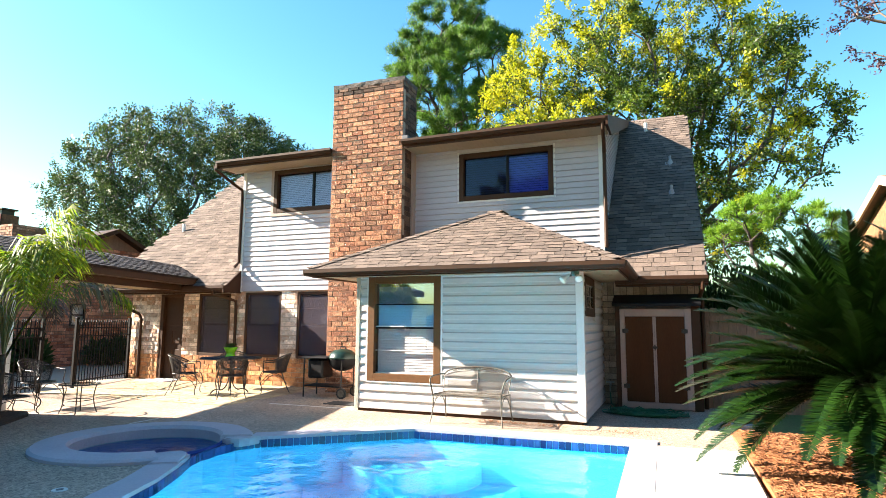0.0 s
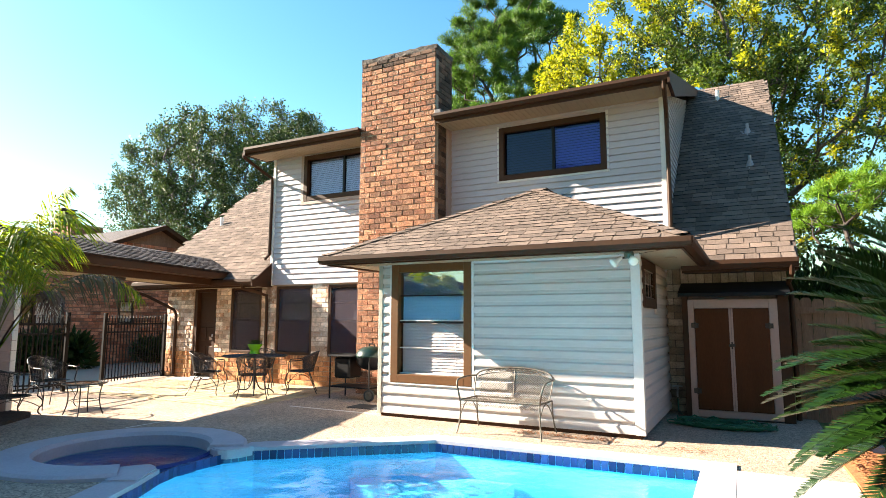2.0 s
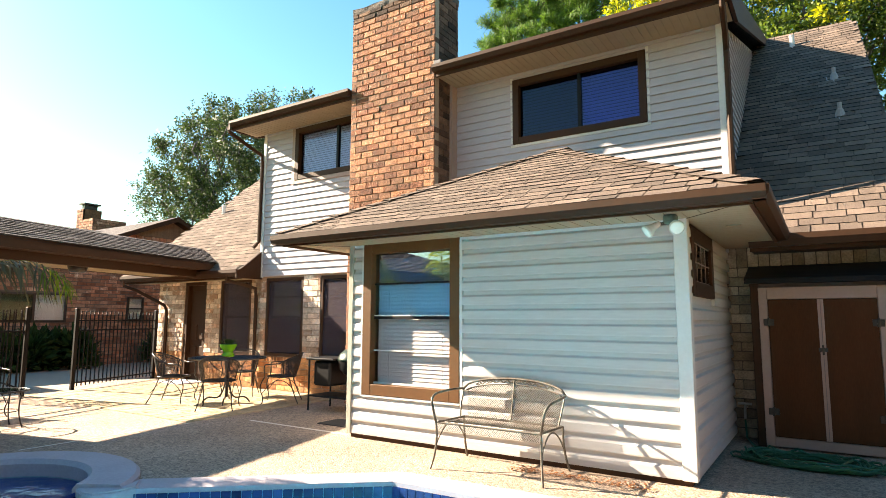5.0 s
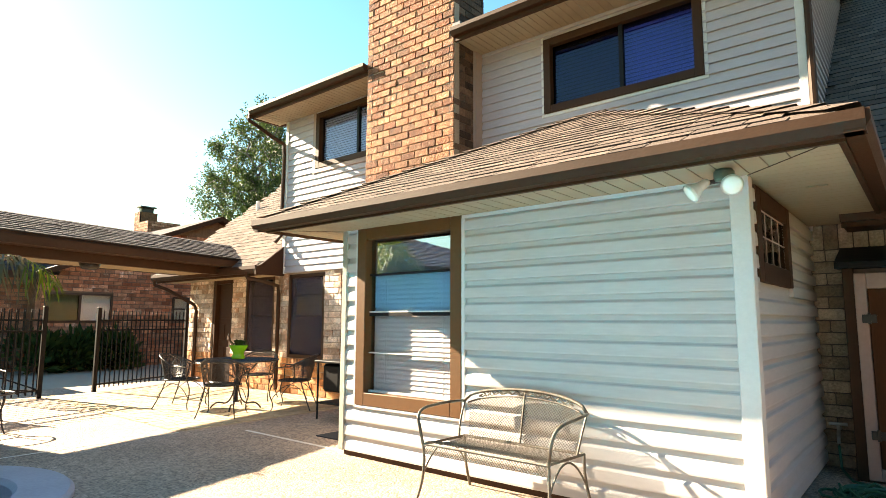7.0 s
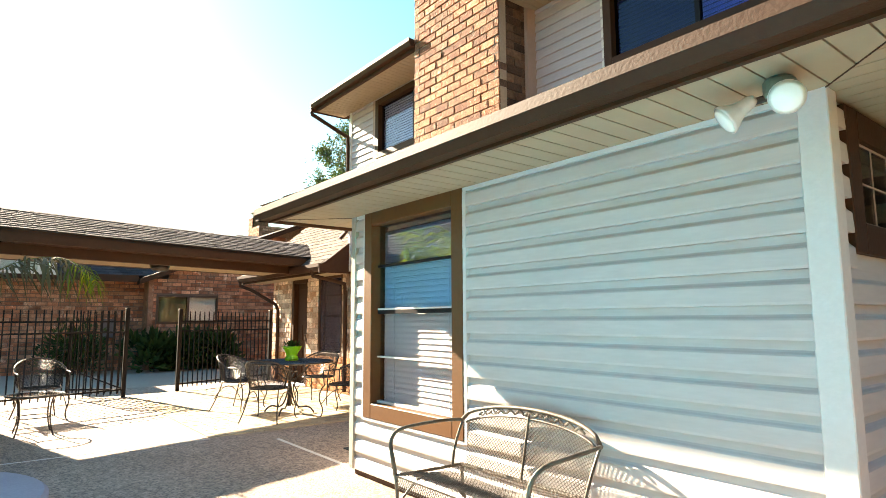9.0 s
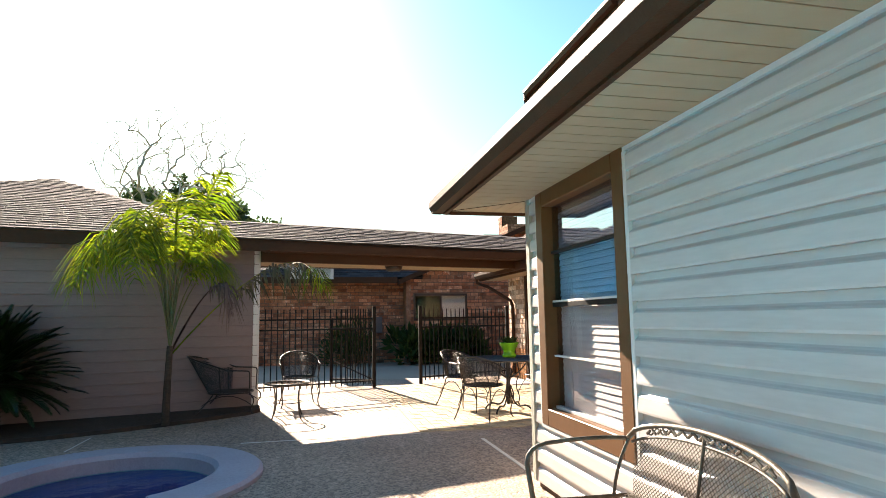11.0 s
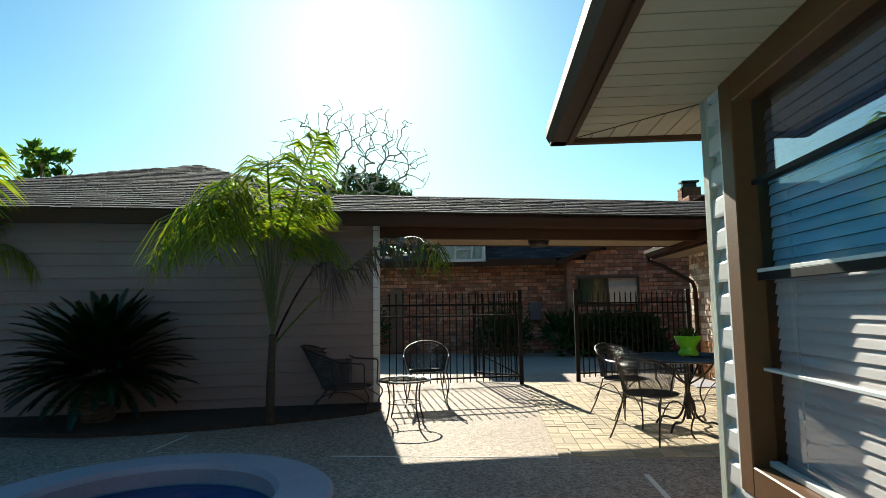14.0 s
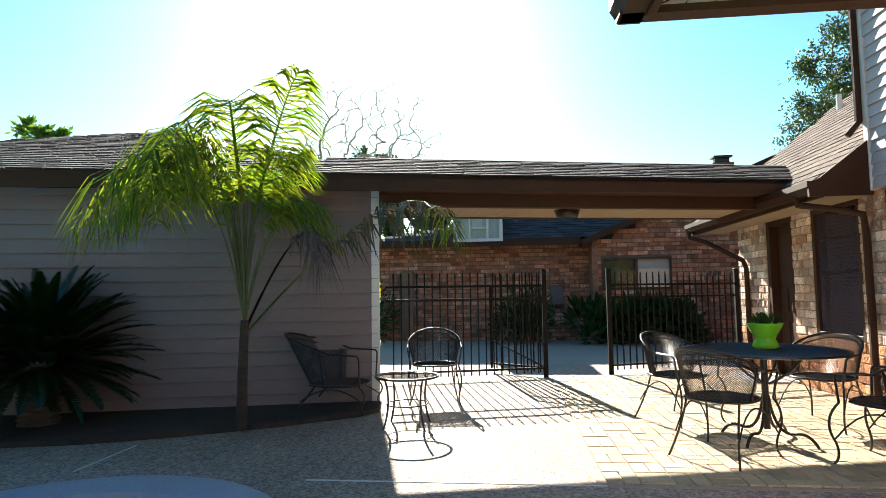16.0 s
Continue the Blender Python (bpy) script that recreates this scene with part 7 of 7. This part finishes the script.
def queen_palm(m, n, seed, label, trunk_h):
    qp = tagged(empty("queen_palm", m), label, "palm")
    part("trunk", tube(bmesh.new(), [(0, 0, 0), (0.012, 0.01, trunk_h * 0.5), (0.0, 0.02, trunk_h)], 0.05, 10, 0.036), "palm_trunk", qp)
    rng = random.Random(seed)
    for k in range(n):
        a = radians(k * 137.5 + rng.uniform(-15, 15))
        out, up = rng.uniform(0.08, 0.30), rng.uniform(0.72, 1.15)
        tip = Vector((math.cos(a) * out, math.sin(a) * out, trunk_h + up))
        part("stalk", tube(bmesh.new(), bend((0, 0.02, trunk_h - 0.05), (math.cos(a) * out * 0.3, math.sin(a) * out * 0.3, trunk_h + up * 0.55), tip, 5), 0.010, 5, 0.007), "stalk", qp)
        ob = new("frond", queen_fronds[k % 4])
        ob.parent = qp
        ob.location = tip
        ob.rotation_euler = Euler((rng.uniform(-0.15, 0.15), -radians(rng.uniform(-6, 10)), a))
        s = rng.uniform(0.85, 1.1) * (1.2 if k % 4 == 3 else 1.0) * (0.74 + 0.52 * max(0.0, math.cos(a + 0.1)))
        ob.scale = (s, s, s)
    return qp


M["stalk"] = material("green_stalk", (0.085, 0.085, 0.03), 0.6, spread=0.2, grain=12, patch=3, bump=0.1)
qp = queen_palm(pose(-8.48, 5.33, 0.03), 22, 3, "young queen palm with drooping yellow-green fronds", 0.95)
# its lowest fronds: a long one that arches out under the breezeway, dry but for its tip, and a withered one
arch = bend((0.0, 0.02, 0.82), (-0.36, 0.56, 1.58), (-0.44, 1.09, 1.92), 8) + bend((-0.44, 1.09, 1.92), (-0.27, 1.69, 2.22), (0.12, 1.93, 1.66), 8)[1:]
wilt = bend((0.0, 0.02, 0.85), (0.0, 0.42, 1.75), (0.0, 0.62, 1.72), 8) + bend((0.0, 0.62, 1.72), (0.0, 0.68, 1.69), (0.0, 0.72, 1.40), 4)[1:]
for way, mat, n, stem, ends, size in ((arch, "palm_dry", 60, 0.30, (0.30, 0.80), 0.46), (arch, "palm_leaf", 60, 0.30, (0.80, 1.0), 0.42), (wilt, "palm_withered", 40, 0.45, (0.45, 1.0), 0.36)):
    ob = new("frond", leaf_mesh("frond", *frond(1.0, n, size, 0, 0, 15, width=0.012, hang=1.1, stem=stem, v_angle=0.1, loose=0.55, way=way, ends=ends), mat))
    ob.parent = qp
queen_palm(pose(-8.45, 1.55, 0.03), 20, 8, "second young queen palm by the garage", 0.95)


def shrub(m, r, h, n, seed, label, mat="shrub_leaf", leaf=0.10):
    rng = random.Random(seed)
    sh = tagged(empty("shrub", m), label, "shrub")
    vs, fs = [], []
    cl = [Vector((rng.uniform(-r[0], r[0]), rng.uniform(-r[1], r[1]), rng.uniform(0.25, 0.85) * h)) for _ in range(26)]
    for k in range(n):
        c = cl[k % len(cl)]
        w = any_way(rng)
        p = c + w * rng.random() ** 0.5 * h * 0.34
        p.z = max(0.02, p.z)
        add_leaf(vs, fs, p, (w + Vector((0, 0, 0.7))).normalized(), any_way(rng), leaf * rng.uniform(0.7, 1.5), leaf * 0.2)
    ob = new("foliage", leaf_mesh("foliage", vs, fs, mat))
    ob.parent = sh
    part("stems", tubes(*[[(c.x * 0.3, c.y * 0.3, -0.02), c] for c in cl[:9]], r=0.012, sides=4), "bark", sh)
    return sh


shrub(pose(-17.4, 10.55, -0.03), (0.5, 1.15), 0.84, 2300, 3, "dark spiky shrub under the neighbour's window", leaf=0.26)
shrub(pose(-17.4, 14.3, -0.03), (0.4, 0.35), 0.80, 1200, 4, "dark green shrub against the brick wall", leaf=0.2)
shrub(pose(-17.5, 8.0, -0.03), (0.35, 0.45), 1.2, 1500, 5, "dense dark bush against the brick wall", leaf=0.12)
shrub(pose(-17.8, 4.1, -0.03), (0.3, 0.5), 1.5, 2600, 9, "dark bush beside the wooden panel", leaf=0.13)
for x in (1.2, 3.4):
    shrub(pose(x, 12.75, -0.06), (1.2, 0.3), 2.2, 17000, 6, "dark clipped hedge behind the wooden fence", leaf=0.13)
tagged(part("meter_box", boxes((-18.62, -18.45, 8.78, 9.1, 0.85, 1.35), bevel=0.015), "flashing"), "grey electric meter box on the brick wall", "box")
tagged(part("utility_post", boxes((-18.62, -18.4, 4.95, 5.3, 0.0, 1.75), bevel=0.01), "wood"), "brown wooden utility panel on the brick wall", "panel")
curb = tagged(part("edge_block", boxes((0.72, 1.10, 9.10, 9.22, 0.0, 0.09), (0.60, 0.70, 9.05, 9.2, 0.0, 0.1), bevel=0.01), "coping"), "pale edging blocks beside the mulch bed", "edging")

# loose bark chips on the mulch bed
crng = random.Random(21)
cv, cf = [], []
for k in range(5200):
    x, y = 0.74 + 3.2 * crng.random() ** 1.3, crng.uniform(4.6, 9.0)
    a, L, w = crng.random() * 3.14, crng.uniform(0.02, 0.06), crng.uniform(0.004, 0.011)
    d, s = Vector((math.cos(a), math.sin(a), crng.uniform(-0.3, 0.3))) * L, Vector((-math.sin(a), math.cos(a), crng.uniform(-0.4, 0.4))) * w
    p = Vector((x, y, 0.036 + crng.random() * 0.018))
    i = len(cv)
    cv += [p - d - s, p + d - s, p + d + s, p - d + s, p + Vector((0, 0, 0.008))]
    cf += [(i, i + 1, i + 4), (i + 1, i + 2, i + 4), (i + 2, i + 3, i + 4), (i + 3, i, i + 4)]
me = bpy.data.meshes.new("bark_chips")
me.from_pydata([tuple(v) for v in cv], [], cf)
me.materials.append(M["mulch"])
tagged(new("bark_chips", me), "loose orange bark chips", "mulch", kind="stuff")

# fallen leaves swept against the sunroom and lying on the deck
lrng = random.Random(35)
lv, lf = [], []
for k in range(420):
    if k < 300:
        x, y = lrng.uniform(-2.75, -1.5), 8.42 + abs(lrng.gauss(0, 0.07))
    elif k < 360:
        x, y = lrng.gauss(-0.75, 0.25), lrng.gauss(8.35, 0.08)
    else:
        x, y = lrng.uniform(-9.5, -7.4), lrng.uniform(9.0, 10.8)
    add_leaf(lv, lf, Vector((x, y, 0.004 + 0.02 * lrng.random())), Vector((lrng.uniform(-1, 1), lrng.uniform(-1, 1), 0.1)).normalized(), Vector((0, 0, 1)), lrng.uniform(0.02, 0.05), 0.011)
tagged(new("fallen_leaves", leaf_mesh("fallen_leaves", lv, lf, "mulch")), "dry brown leaves fallen on the deck", "leaves", kind="stuff")

skim = tagged(empty("skimmer_lid", pose(-4.95, 3.69, 0.0)), "round white skimmer lid set in the deck", "lid")
sk_b = bmesh.new()
lathe(sk_b, [(0.062, 0.0), (0.062, 0.006), (0.058, 0.009), (0.04, 0.009), (0.038, 0.006), (0.0, 0.006)], seg=24)
part("rim", sk_b, "trim_white", skim)
part("cover", tube(bmesh.new(), [(0, 0, 0.004), (0, 0, 0.010)], 0.03, 18), "flashing", skim, "grey centre plate")
